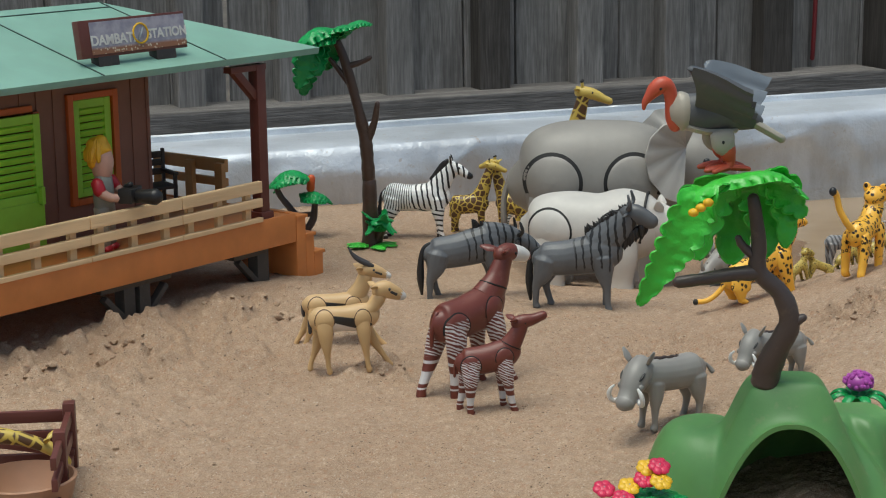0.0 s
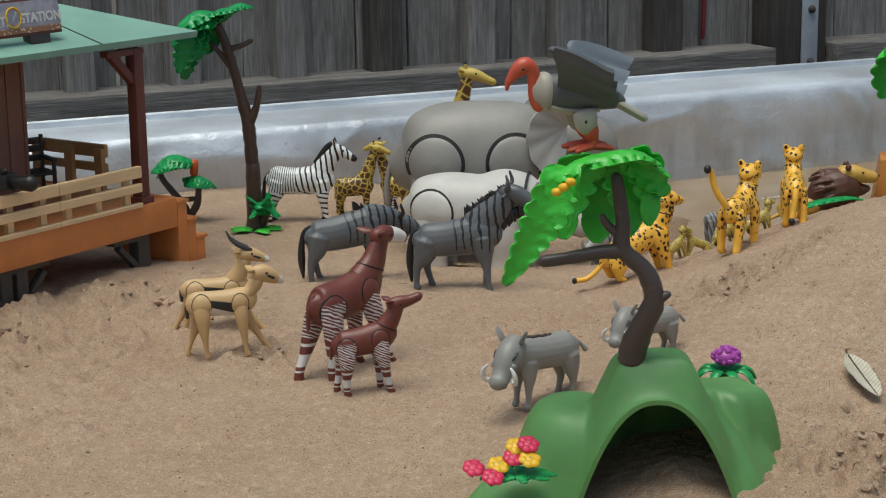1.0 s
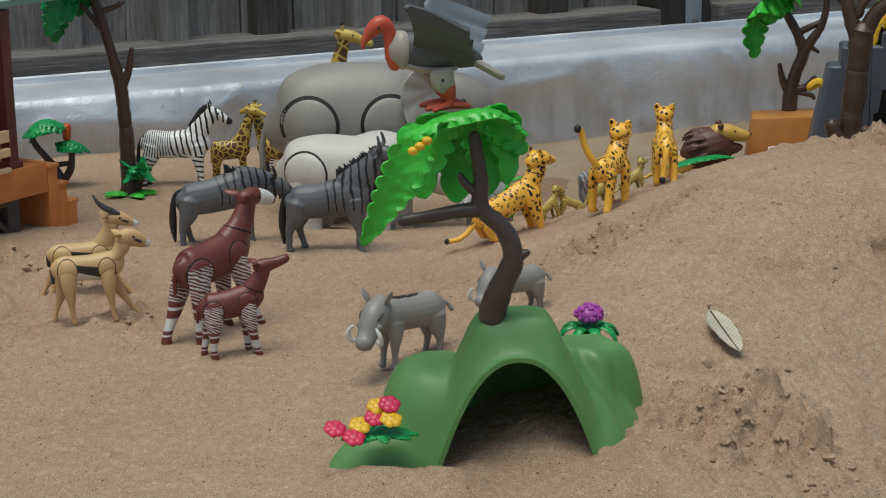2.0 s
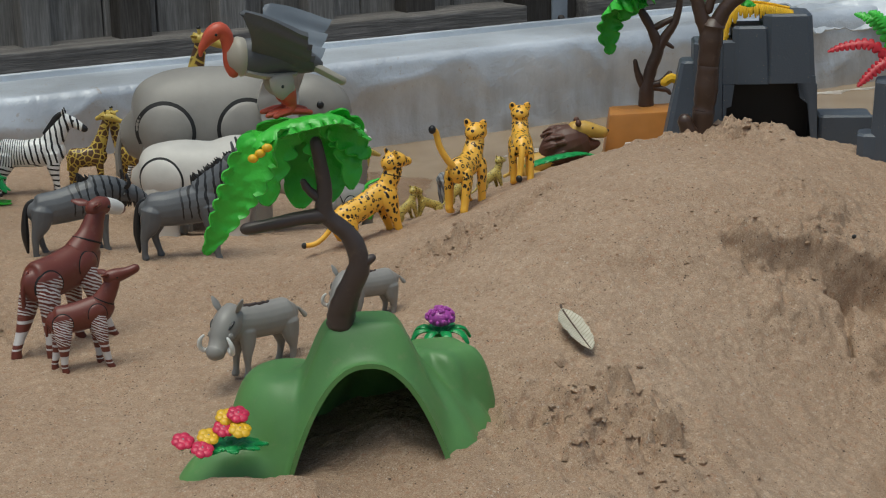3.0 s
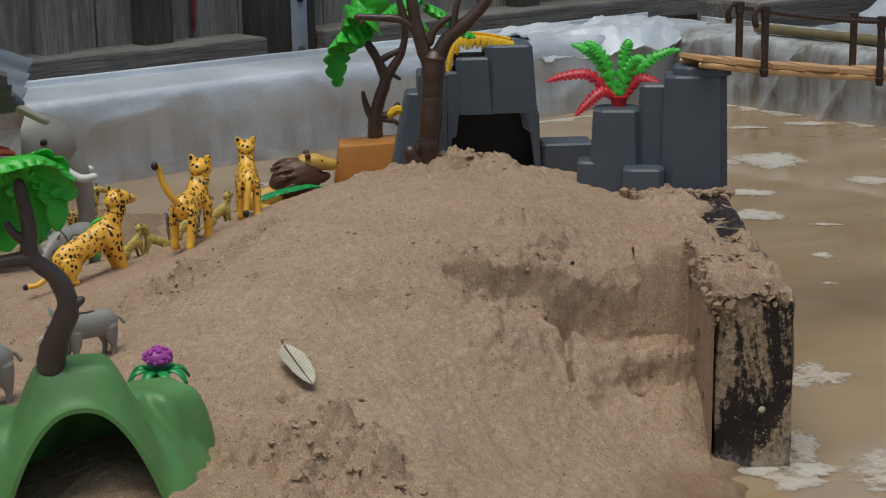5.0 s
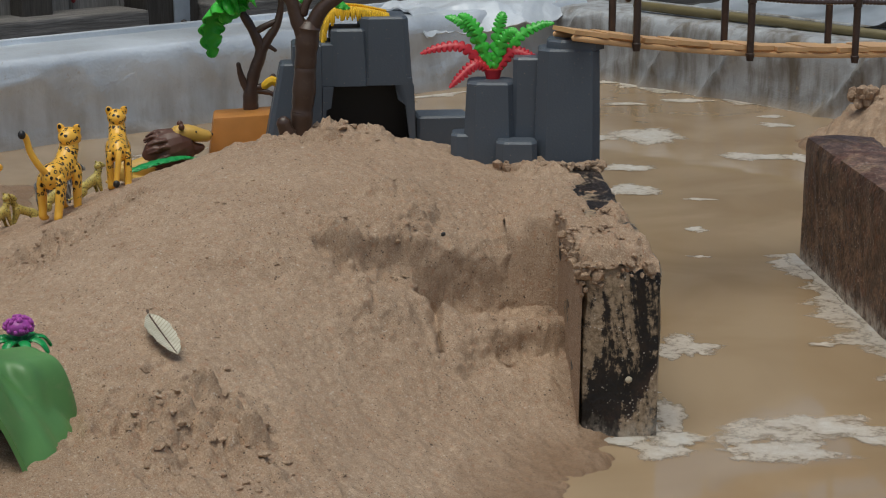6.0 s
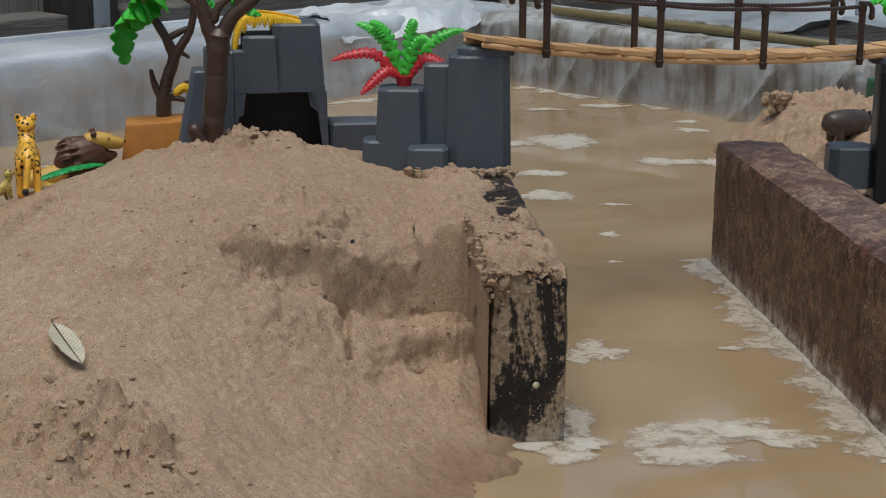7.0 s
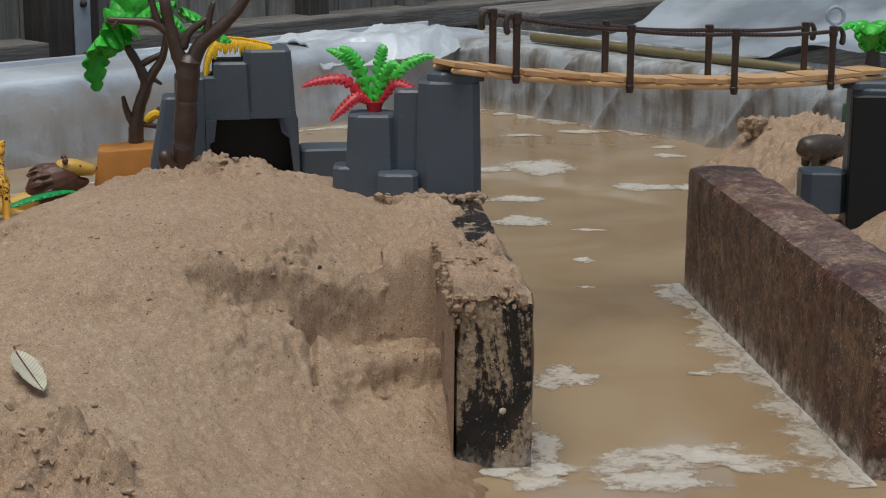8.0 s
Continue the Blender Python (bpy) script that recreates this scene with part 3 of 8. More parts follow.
for x, w in POSTS:
    part("fence_batten", boxed(0, w, 0, 0.04, 0, 1.25, 0.003), FENCE_DARK if w > 0.0515 else FENCE, fence, smooth=False, at=pose(x, FENCE_Y, -0.058))
for x0, x1 in ((-1.0, 1.787), (1.915, 4.6)):
    part("fence_rail", boxed(x0, x1, 0, 0.10, -0.046, 0, 0.004), RAIL, fence, smooth=False, at=pose(0, FENCE_Y - 0.05, -0.055))
part("fence_post", boxed(1.798, 1.912, 0, 0.09, -0.35, 1.2, 0.005), FENCE_DARK, fence, smooth=False, at=pose(0, FENCE_Y - 0.02, 0))
STEEL = plastic("galvanised_steel", (0.36, 0.39, 0.43), 0.45)
plate = part("post_plate", boxed(1.856, 1.889, -0.004, 0, -0.16, 0.028, 0.001), STEEL, fence, "galvanised steel strap", at=pose(0, FENCE_Y - 0.022, 0))
BOLT = plastic("rusty_bolt", (0.05, 0.04, 0.035), 0.6)
for bz in (0.005, -0.087):
    bm = bmesh.new()
    loft(bm, [(0, 0, 0, 7), (0, -3, 0, 7)], 12, side=(0, 0, 1))
    part("bolt", bm, BOLT, plate, at=pose(1.874, -0.004, bz))
bm = bmesh.new()
loft(bm, [(0, 0, 0, 4), (3, 0, 120, 4), (-2, 0, 300, 4)], 8)
tagged(part("red_tape", bm, plastic("faded_red_strip", (0.22, 0.022, 0.025), 0.6)), "thin red strip hanging behind the fence boards", "strip", kind="structure").matrix_world = pose(1.69, FENCE_Y + 0.035, -0.04)


# ---- concrete pavers standing on edge ----
def paver(name, length, thick, z0, z1, at, label, side, top):
    bm = bmesh.new()
    box(bm, 0, length, 0, thick, z0, z1, 0.0)
    bmesh.ops.subdivide_edges(bm, edges=[e for e in bm.edges if abs(e.verts[0].co.x - e.verts[1].co.x) > 0.1], cuts=44, use_grid_fill=True)
    bmesh.ops.subdivide_edges(bm, edges=[e for e in bm.edges if abs(e.verts[0].co.z - e.verts[1].co.z) > 0.1], cuts=22, use_grid_fill=True)
    bmesh.ops.subdivide_edges(bm, edges=[e for e in bm.edges if abs(e.verts[0].co.y - e.verts[1].co.y) > 0.02], cuts=5, use_grid_fill=True)
    for v in bm.verts:
        c = v.co.copy()
        on = (c.x < 0.001) + (c.x > length - 0.001) + (c.y < 0.001) + (c.y > thick - 0.001) + (c.z > z1 - 0.001)
        n = noise.fractal(c * 45 + Vector((z1 * 90, 0, 0)), 1.0, 2.0, 4)
        pull = 0.0020 * (on - 1) if on > 1 else 0
        way = Vector((np.sign(c.x - length / 2) * (c.x < 0.001 or c.x > length - 0.001), np.sign(c.y - thick / 2) * (c.y < 0.001 or c.y > thick - 0.001), 1.0 * (c.z > z1 - 0.001)))
        v.co = c + way * (0.0014 * n - pull * (0.6 + 0.8 * abs(n)))
    bm.faces.ensure_lookup_table()
    bm.normal_update()
    for f in bm.faces:
        f.material_index = 1 if f.normal.z > 0.55 else 0
    ob = part(name, bm, [side, top])
    ob.matrix_world = at
    return tagged(ob, label, "concrete block", "concrete blocks in the water")


def along(x, y, z, deg):
    return pose(x, y, z, 0, 0, deg)


paver("concrete_block", 0.40, 0.044, -0.12, 0.053, along(0.790, 0.560, 0, 50.0), "black wet concrete paver on edge, sand sticking to its top", BLOCK_DARK, BLOCK_DARK)
paver("concrete_block", 0.425, 0.052, -0.12, 0.0503, along(0.906, 0.418, 0, 50.8) @ pose(0, -0.052, 0), "red-brown worn concrete paver on edge in the water", BLOCK_RED, BLOCK_TOP)


# ---- rope bridge and slate rocks ----
def column(bm, x0, x1, y0, y1, z0, z1, taper=0.06, lean=0.0, cut=0.28, mat=0):
    """A moulded rock pillar in millimetres: chamfered corners, drawn in towards the top."""
    w, d = x1 - x0, y1 - y0
    c = cut * min(w, d)
    plan = [(x0 + c, y0), (x1 - c * 0.7, y0), (x1, y0 + c), (x1, y1 - c), (x1 - c, y1), (x0 + c, y1), (x0, y1 - c), (x0, y0 + c * 0.8)]
    cx, cy = (x0 + x1) / 2, (y0 + y1) / 2
    rings = []
    for z, k in ((z0, 1.0), ((z0 + z1) / 2, 1 - taper * 0.45), (z1 - 1.6, 1 - taper), (z1, 1 - taper - 2.4 / max(min(w, d), 8))):
        f = (z - z0) / (z1 - z0)
        rings.append([bm.verts.new(((cx + (x - cx) * k + lean * f) / 1000, (cy + (y - cy) * k) / 1000, z / 1000)) for x, y in plan])
    for a, b in zip(rings, rings[1:]):
        for k in range(8):
            bm.faces.new((a[k], a[(k + 1) % 8], b[(k + 1) % 8], b[k])).material_index = mat
    bm.faces.new(rings[-1]).material_index = mat
    bm.faces.new(rings[0][::-1]).material_index = mat


def pillar(parent, *a, name="pillar", mat=None, **k):
    bm = bmesh.new()
    column(bm, *a, **k)
    return part(name, bm, mat or ROCK, parent, smooth=False)


# cave rock, origin under its middle; x to its right, y away
cave = thing("cave_rock", "slate grey plastic rock with a black cave opening", "toy rock", "slate rocks", pose(0.921, 0.9412, 0.045, 0, 0, -36))
pillar(cave, -89, -56, -4, 34, -12, 63, taper=0.34, lean=9, cut=0.12)
pillar(cave, -66, -42.4, -1, 36, -12, 77.3, taper=0.05, cut=0.12)
pillar(cave, -46, -30, 0.2, 36, 46.5, 77.9, taper=0.04, cut=0.10)
pillar(cave, -38, -9, -2.5, 38, 46.5, 88, taper=0.10, lean=-1, cut=0.16)
pillar(cave, -16, 22.4, -1.7, 44, 46.8, 96.5, taper=0.09, lean=-1.5, cut=0.16)
# the cave: jambs, a ragged head, and behind them black boxes that paint its shade
bm = bmesh.new()
for pts in ([(-44, -12), (-42, -12), (-41.5, 29), (-38, 30.5), (-36, 46), (-44, 46.2)], [(20.6, -12), (20.3, 2), (17.8, 22.6), (16.6, 32), (11.3, 36), (8.8, 48.2), (0.9, 50.2), (-0.4, 47), (-12, 47), (-12, 52), (21.8, 52), (23.0, 30), (25.5, -12)]):
    a = [bm.verts.new((x / 1000, -0.0015, z / 1000)) for x, z in pts]
    b = [bm.verts.new((x / 1000, 0.0035 if x < 0 else 0.0036, z / 1000)) for x, z in pts]
    bm.faces.new(a)
    bm.faces.new(b[::-1])
    for k in range(len(pts)):
        bm.faces.new((a[k], b[k], b[(k + 1) % len(pts)], a[(k + 1) % len(pts)]))
part("cave_mouth", bm, ROCK, cave, smooth=False)
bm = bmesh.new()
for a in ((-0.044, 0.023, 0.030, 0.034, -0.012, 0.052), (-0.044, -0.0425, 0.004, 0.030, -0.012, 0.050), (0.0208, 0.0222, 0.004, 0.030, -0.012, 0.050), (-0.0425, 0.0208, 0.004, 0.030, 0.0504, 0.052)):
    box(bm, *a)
part("cave_lining", bm, HOLE_SHADE, cave, "black cave lining", smooth=False)
pillar(cave, 22.3, 25.4, 3.7, 40, -12, 46.7, taper=0.02, lean=-1.6, cut=0.1)
pillar(cave, 25.6, 66, 4, 36, -18, 22, taper=0.03, cut=0.07)
thatch = thing("yellow_fringe", "yellow fringed plastic thatch lying over the cave rock", "toy thatch", at=pose(0.921, 0.9412, 0.045, 0, 0, -36))
bm = bmesh.new()
ridge = [(-43, 76), (-40.5, 90), (-33, 100), (-18, 100), (-6, 98), (5, 95.5)]
loft(bm, [(x, 20, z, 13, 2.0) for x, z in ridge], 12, 0, 3)
part("thatch_roll", bm, YELLOW, thatch)
bm = bmesh.new()
rng = random.Random(21)
pts = spline([(x, z) for x, z in ridge], 9)
for k, (x, z) in enumerate(pts):
    for yy in (6.5, 33):
        h = rng.uniform(4.0, 7.5)
        loft(bm, [(x, 20 + (yy - 20) * 0.8, z + 2.4, 1.1), (x + rng.uniform(-0.6, 0.6), yy, z + 0.4, 1.2), (x + rng.uniform(-1, 1), yy + (-1 if yy < 20 else 1), z - h, 0.7)], 6, 0, 2)
tagged(part("fringe", bm, YELLOW, thatch, "ragged yellow fringe"), kind="stuff")
bm = bmesh.new()
loft(bm, [(-86, 22, 44, 3.0), (-80, 22, 48, 3.6), (-74, 22, 44, 2.6)], 8)
part("strand", bm, YELLOW, thatch)

# pillar rock at the water's edge, origin at its right foot
pier = thing("pillar_rock", "slate grey plastic rock pillars in steps by the water", "toy rock", "slate rocks", pose(0.962, 0.7635, 0.0455, 0, 0, -45))
pillar(pier, -45, 1, -6, 30, -14, 87, taper=0.10, cut=0.22)
pillar(pier, -60, -38, 4, 32, -14, 80, taper=0.06, cut=0.14)
pillar(pier, -94, -55, 0, 36, -14, 63, taper=0.16, cut=0.22)
pillar(pier, -71, -42, -15, 8, -16, 25.5, taper=0.05, cut=0.22)
pillar(pier, -102, -86, 4, 30, -8, 27, taper=0.06)
pillar(pier, -37, 2, -3, 27, 86.5, 93, taper=0.02, cut=0.3, name="cap")

east = thing("cave_rock", "dark slate plastic rock with a low step beside the bridge", "toy rock", "slate rocks", pose(1.2686, 0.665, 0.016, 0, 0, -47))
pillar(east, 2, 60, -2, 40, -30, 92, taper=0.02)
pillar(east, 56, 120, 0, 46, -30, 70, taper=0.05)
pillar(east, -33, 2, 2, 34, -6, 26, taper=0.02, cut=0.22)
pillar(east, -4, 40, 2, 36, 91, 97, taper=0.02, cut=0.3, name="cap")
# solid black slab painting the shade of this rock's opening; nothing hollow behind
pillar(east, 0, 66, -8, 2, -30, 88, taper=0.01, cut=0.1, name="cave_mouth", mat=HOLE_SHADE)

# ---- bridge ----
A, B = Vector((0.954, 0.777, 0.1455)), Vector((1.300, 0.672, 0.1185))
span = (B - A)
bridge = thing("rope_bridge", "tan plank plastic rope bridge with brown posts and rope rails", "toy bridge", at=Matrix.Translation(A) @ Matrix.Rotation(math.atan2(span.y, span.x), 4, "Z"))
LEN = math.hypot(span.x, span.y)


def sag(t, h=0.0095):
    return span.z * t - 4 * h * t * (1 - t)


W = 0.014
BRIDGE_TAN = plastic("orange_tan_bridge_plastic", (0.68, 0.40, 0.19))
PLANKS = 14
for k in range(PLANKS):
    t0, t1 = k / PLANKS, (k + 0.96) / PLANKS
    bm = bmesh.new()
    x0, x1 = -0.012 + (LEN + 0.024) * t0, -0.012 + (LEN + 0.024) * t1
    z0, z1 = sag(t0), sag(t1)
    rows = []
    for i in range(4):
        u = i / 3
        ed = 0.0012 * (1 if k % 2 else -1)
        rows.append([(x0 + (x1 - x0) * u, -W - ed * (1 if i in (1, 2) else -1) + (2 * W + 2 * ed * (1 if i in (1, 2) else -1)) * v, z0 + (z1 - z0) * u + 0.0007 * (k % 2)) for v in (0, 0.25, 0.5, 0.75, 1)])
    sheet(bm, rows, 0.0030)
    part("plank", bm, BRIDGE_TAN, bridge, smooth=False)
for s in (-1, 1):
    bm = bmesh.new()
    loft(bm, [((-0.012 + (LEN + 0.024) * t) * 1000, s * 12.5, sag(t) * 1000 - 4.0, 1.6, 2.0) for t in [k / 20 for k in range(21)]], 8, sub=1)
    part("side_beam", bm, BRIDGE_TAN, bridge)
    POST_T = (0.098, 0.357, 0.612, 0.865)
    tops = []
    for t in POST_T:
        x, zb = LEN * t * 1000, sag(t) * 1000
        bm = bmesh.new()
        loft(bm, [(x, s * 16, zb - 9, 2.4), (x, s * 16, zb - 4, 3.2), (x, s * 16, zb - 3.5, 2.5), (x, s * 16, zb + 31, 2.7), (x, s * 16, zb + 31.5, 3.3), (x, s * 16, zb + 38.5, 3.3), (x, s * 16, zb + 39, 2.2)], 12, sub=1, caps=False)
        part("post", bm, BROWN, bridge)
        tops.append((x, zb + 35))
    for (xa, za), (xb, zb) in zip(tops, tops[1:]):
        bm = bmesh.new()
        n = 110
        pts = []
        for k in range(n + 1):
            u = k / n
            pts.append((xa + (xb - xa) * u, s * 16, za + (zb - za) * u - 6 * u * (1 - u), 1.25 + 0.45 * abs(math.sin(k * math.pi / 4))))
        loft(bm, pts, 8, sub=1)
        part("rope", bm, BROWN, bridge)
    for (x, z), d in ((tops[0], -1), (tops[-1], 1)):
        bm = bmesh.new()
        loft(bm, [(x, s * 16, z, 1.6), (x + d * 6, s * 16, z + 2, 1.7), (x + d * 9, s * 16.5, z - 3, 2.0), (x + d * 8, s * 17, z - 9, 2.4)], 8)
        part("rope_end", bm, BROWN, bridge)


# ---- toy animals: each one moulded piece, in millimetres, nose towards +x ----
def striped(name, light, dark, scale, direction, tilt, cut=0.5, dist=2.5):
    m = Nodes(name)
    c = m.xyz()
    v = m.vec(m.math("ADD", c[0], m.math("MULTIPLY", c[2], tilt)), m.math("MULTIPLY", c[1], 0.35), c[2])
    w = m.wave(scale, direction, dist, 1.5, 2.2, v)
    col = m.mix(m.step(w, cut - 0.06, cut + 0.06), light, dark)
    col = m.mix(m.math("MULTIPLY", m.step(m.noise(120, 4, 0.7), 0.55, 0.75), 0.2), col, (0.42, 0.31, 0.21))
    m.bump(m.noise(900, 2), 0.1, 0.0004)
    return m.done(col, 0.42)


def spotted(name, a, spot, scale, size, low=0.0):
    """Crisp printed spots: dots, and short curved dashes round open centres; none below low."""
    m = Nodes(name)
    warp = m.noise(scale * 0.9, 1)
    c = m.xyz()
    v = m.vec(m.math("ADD", c[0], m.math("MULTIPLY", warp, 0.0016)), m.math("MULTIPLY", c[1], 0.85), m.math("ADD", m.math("MULTIPLY", c[2], 0.8), m.math("MULTIPLY", warp, -0.0012)))
    d = m.voronoi(scale, co=v, rand=0.8)
    dot = m.step(d, size, size - 0.05)
    hole = m.math("MULTIPLY", m.step(d, size * 0.52, size * 0.42), m.step(m.noise(scale * 0.35, 1), 0.53, 0.58))
    on = m.math("MULTIPLY", m.math("SUBTRACT", dot, hole), m.step(m.noise(scale * 1.3, 1), 0.34, 0.40))
    if low:
        on = m.math("MULTIPLY", on, m.step(m.math("ADD", c[2], m.math("MULTIPLY", warp, 0.004)), low, low + 0.001))
    col = m.mix(m.step(m.noise(40, 2), 0.3, 0.7), shade(a, 0.92), shade(a, 1.06))
    col = m.mix(on, col, spot)
    m.bump(m.noise(900, 2), 0.1, 0.0004)
    return m.done(col, 0.34)


def zebra_material():
    m = Nodes("zebra_stripes")
    c = m.xyz()
    wob = m.math("MULTIPLY", m.math("SUBTRACT", m.noise(55, 2), 0.5), 0.006)
    rump = m.step(c[0], -0.004, -0.030)
    along = m.math("ADD", m.math("ADD", c[0], m.math("MULTIPLY", m.math("MULTIPLY", rump, c[2]), -0.9)), m.math("MULTIPLY", c[2], 0.16))
    body = m.wave(66, "X", 0.0, 1.0, 1.0, m.vec(m.math("ADD", along, wob), 0.0, 0.0))
    limb = m.wave(78, "X", 0.0, 1.0, 1.0, m.vec(m.math("ADD", m.math("ADD", c[2], m.math("MULTIPLY", c[0], 0.25)), wob), 0.0, 0.0))
    low = m.step(m.math("ADD", c[2], m.math("MULTIPLY", wob, 0.7)), 0.0275, 0.0255)
    w = m.math("ADD", m.math("MULTIPLY", body, m.math("SUBTRACT", 1.0, low)), m.math("MULTIPLY", limb, low))
    on = m.math("MULTIPLY", m.step(w, 0.69, 0.77), m.step(c[2], 0.0185, 0.0195))
    leg_on = m.math("MULTIPLY", m.step(w, 0.66, 0.74), m.step(c[2], 0.0205, 0.0195))
    on = m.math("MAXIMUM", m.math("MAXIMUM", on, leg_on), m.step(c[2], 0.0036, 0.0028))
    muzzle = m.step(m.math("ADD", c[0], m.math("MULTIPLY", c[2], -0.25)), 0.0295, 0.0302)
    m.bump(m.noise(900, 2), 0.1, 0.0004)
    return m.done(m.mix(m.math("MAXIMUM", on, muzzle), (0.84, 0.83, 0.80), (0.014, 0.013, 0.014)), 0.4)


def patched(name, line, patch, scale, width):
    m = Nodes(name)
    e = m.voronoi(scale, "DISTANCE_TO_EDGE")
    col = m.mix(m.step(e, width, width + 0.05), line, m.mix(m.step(m.noise(90, 3), 0.3, 0.7), shade(patch, 0.8), shade(patch, 1.2)))
    m.bump(m.noise(900, 2), 0.1, 0.0004)
    return m.done(col, 0.42)


def okapi_leg_material():
    m = Nodes("okapi_leg_stripes")
    c = m.xyz()
    v = m.vec(m.math("MULTIPLY", c[0], 0.6), m.math("MULTIPLY", c[1], 0.3), m.math("ADD", c[2], m.math("MULTIPLY", c[0], 0.45)))
    w = m.wave(150, "Z", 4.5, 2.0, 2.0, v)
    high = m.math("MULTIPLY", m.step(w, 0.50, 0.62), m.math("MULTIPLY", m.step(c[2], 0.0225, 0.0235), m.step(m.math("ADD", c[2], m.math("MULTIPLY", c[0], -0.10)), 0.0455, 0.0440)))
    sock = m.math("MULTIPLY", m.step(c[2], 0.0076, 0.0080), m.step(c[2], 0.0146, 0.0142))
    ring = m.math("MULTIPLY", m.step(c[2], 0.0186, 0.0189), m.step(c[2], 0.0206, 0.0203))
    toe = m.math("MULTIPLY", m.step(c[2], 0.0046, 0.0048), m.step(c[2], 0.0058, 0.0056))
    on = m.math("MAXIMUM", m.math("MAXIMUM", high, sock), m.math("MAXIMUM", ring, toe))
    m.bump(m.noise(900, 2), 0.1, 0.0004)
    return m.done(m.mix(on, (0.150, 0.036, 0.024), (0.62, 0.60, 0.59)), 0.38)


ZEBRA = zebra_material()
OKAPI = plastic("chestnut_plastic", (0.150, 0.036, 0.024), 0.36, dust=0.12)
OKAPI_LEG = okapi_leg_material()
CHEETAH = spotted("cheetah_spots", (0.92, 0.50, 0.062), (0.014, 0.010, 0.008), 335, 0.41, 0.012)
CHEETAH_PLAIN = plastic("yellow_orange_plastic", (0.92, 0.50, 0.062), 0.36, dust=0.04)
CUB = spotted("cub_spots", (0.52, 0.40, 0.10), (0.03, 0.025, 0.012), 330, 0.34)
GIRAFFE = patched("giraffe_patches", (0.58, 0.42, 0.08), (0.105, 0.050, 0.020), 145, 0.07)
GIRAFFE_FACE = plastic("giraffe_yellow_plastic", (0.58, 0.42, 0.09), 0.42, dust=0.04)
ELEPHANT = plastic("elephant_grey_plastic", (0.285, 0.265, 0.235), 0.44, dust=0.05)
RHINO = plastic("rhino_white_plastic", (0.56, 0.53, 0.48), 0.44, dust=0.05)
SEAM = plastic("dark_joint", (0.010, 0.009, 0.008), 0.6, dust=0.0)
BLACK = plastic("black_plastic_paint", (0.018, 0.017, 0.017), 0.4, dust=0.05)
WHITE = plastic("white_plastic", (0.75, 0.73, 0.69), 0.4, dust=0.08)
GREY = plastic("warthog_grey_plastic", (0.285, 0.268, 0.245), 0.42, dust=0.10)
HORN = plastic("dark_horn_plastic", (0.045, 0.042, 0.042), 0.45, dust=0.05)
MANE = plastic("lion_mane_plastic", (0.105, 0.042, 0.025), 0.45, dust=0.08)
HIPPO = plastic("dark_hippo_plastic", (0.060, 0.042, 0.033), 0.35, dust=0.25)
BIRD_RED = plastic("orange_red_plastic", (0.58, 0.095, 0.045), 0.42, dust=0.03)
# wing light is put into the colour: near underside darker, far top paler
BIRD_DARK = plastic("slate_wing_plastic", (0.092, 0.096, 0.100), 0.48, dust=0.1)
BIRD_PALE = plastic("lit_wing_plastic", (0.170, 0.195, 0.225), 0.5, dust=0.06)
BIRD_CREAM = plastic("cream_plastic", (0.42, 0.385, 0.315), 0.45, dust=0.05)


def gnu_material():
    m = Nodes("wildebeest_grey_stripes")
    c = m.xyz()
    wob = m.math("MULTIPLY", m.math("SUBTRACT", m.noise(75, 3), 0.5), 0.007)
    along = m.math("ADD", m.math("ADD", c[0], m.math("MULTIPLY", c[2], 0.10)), wob)
    w = m.wave(55, "X", 0.0, 1.0, 1.0, m.vec(along, 0.0, 0.0))
    on = m.math("MULTIPLY", m.step(m.math("SUBTRACT", w, m.math("MULTIPLY", m.step(c[2], 0.048, 0.030), 0.12)), 0.76, 0.84), m.step(m.math("ADD", c[0], m.math("MULTIPLY", m.noise(70, 2), 0.008)), 0.0, 0.003))
    on = m.math("MULTIPLY", on, m.step(m.math("ADD", c[2], m.math("MULTIPLY", m.noise(160, 2), 0.014)), 0.034, 0.036))
    base = m.mix(m.step(m.noise(50, 3), 0.3, 0.7), (0.100, 0.104, 0.110), (0.140, 0.145, 0.150))
    m.bump(m.noise(700, 3), 0.25, 0.0005)
    return m.done(m.mix(on, base, (0.010, 0.010, 0.011)), 0.42)


GNU = gnu_material()
GNU_LEG = plastic("wildebeest_leg_plastic", (0.095, 0.098, 0.102), 0.42, dust=0.12)


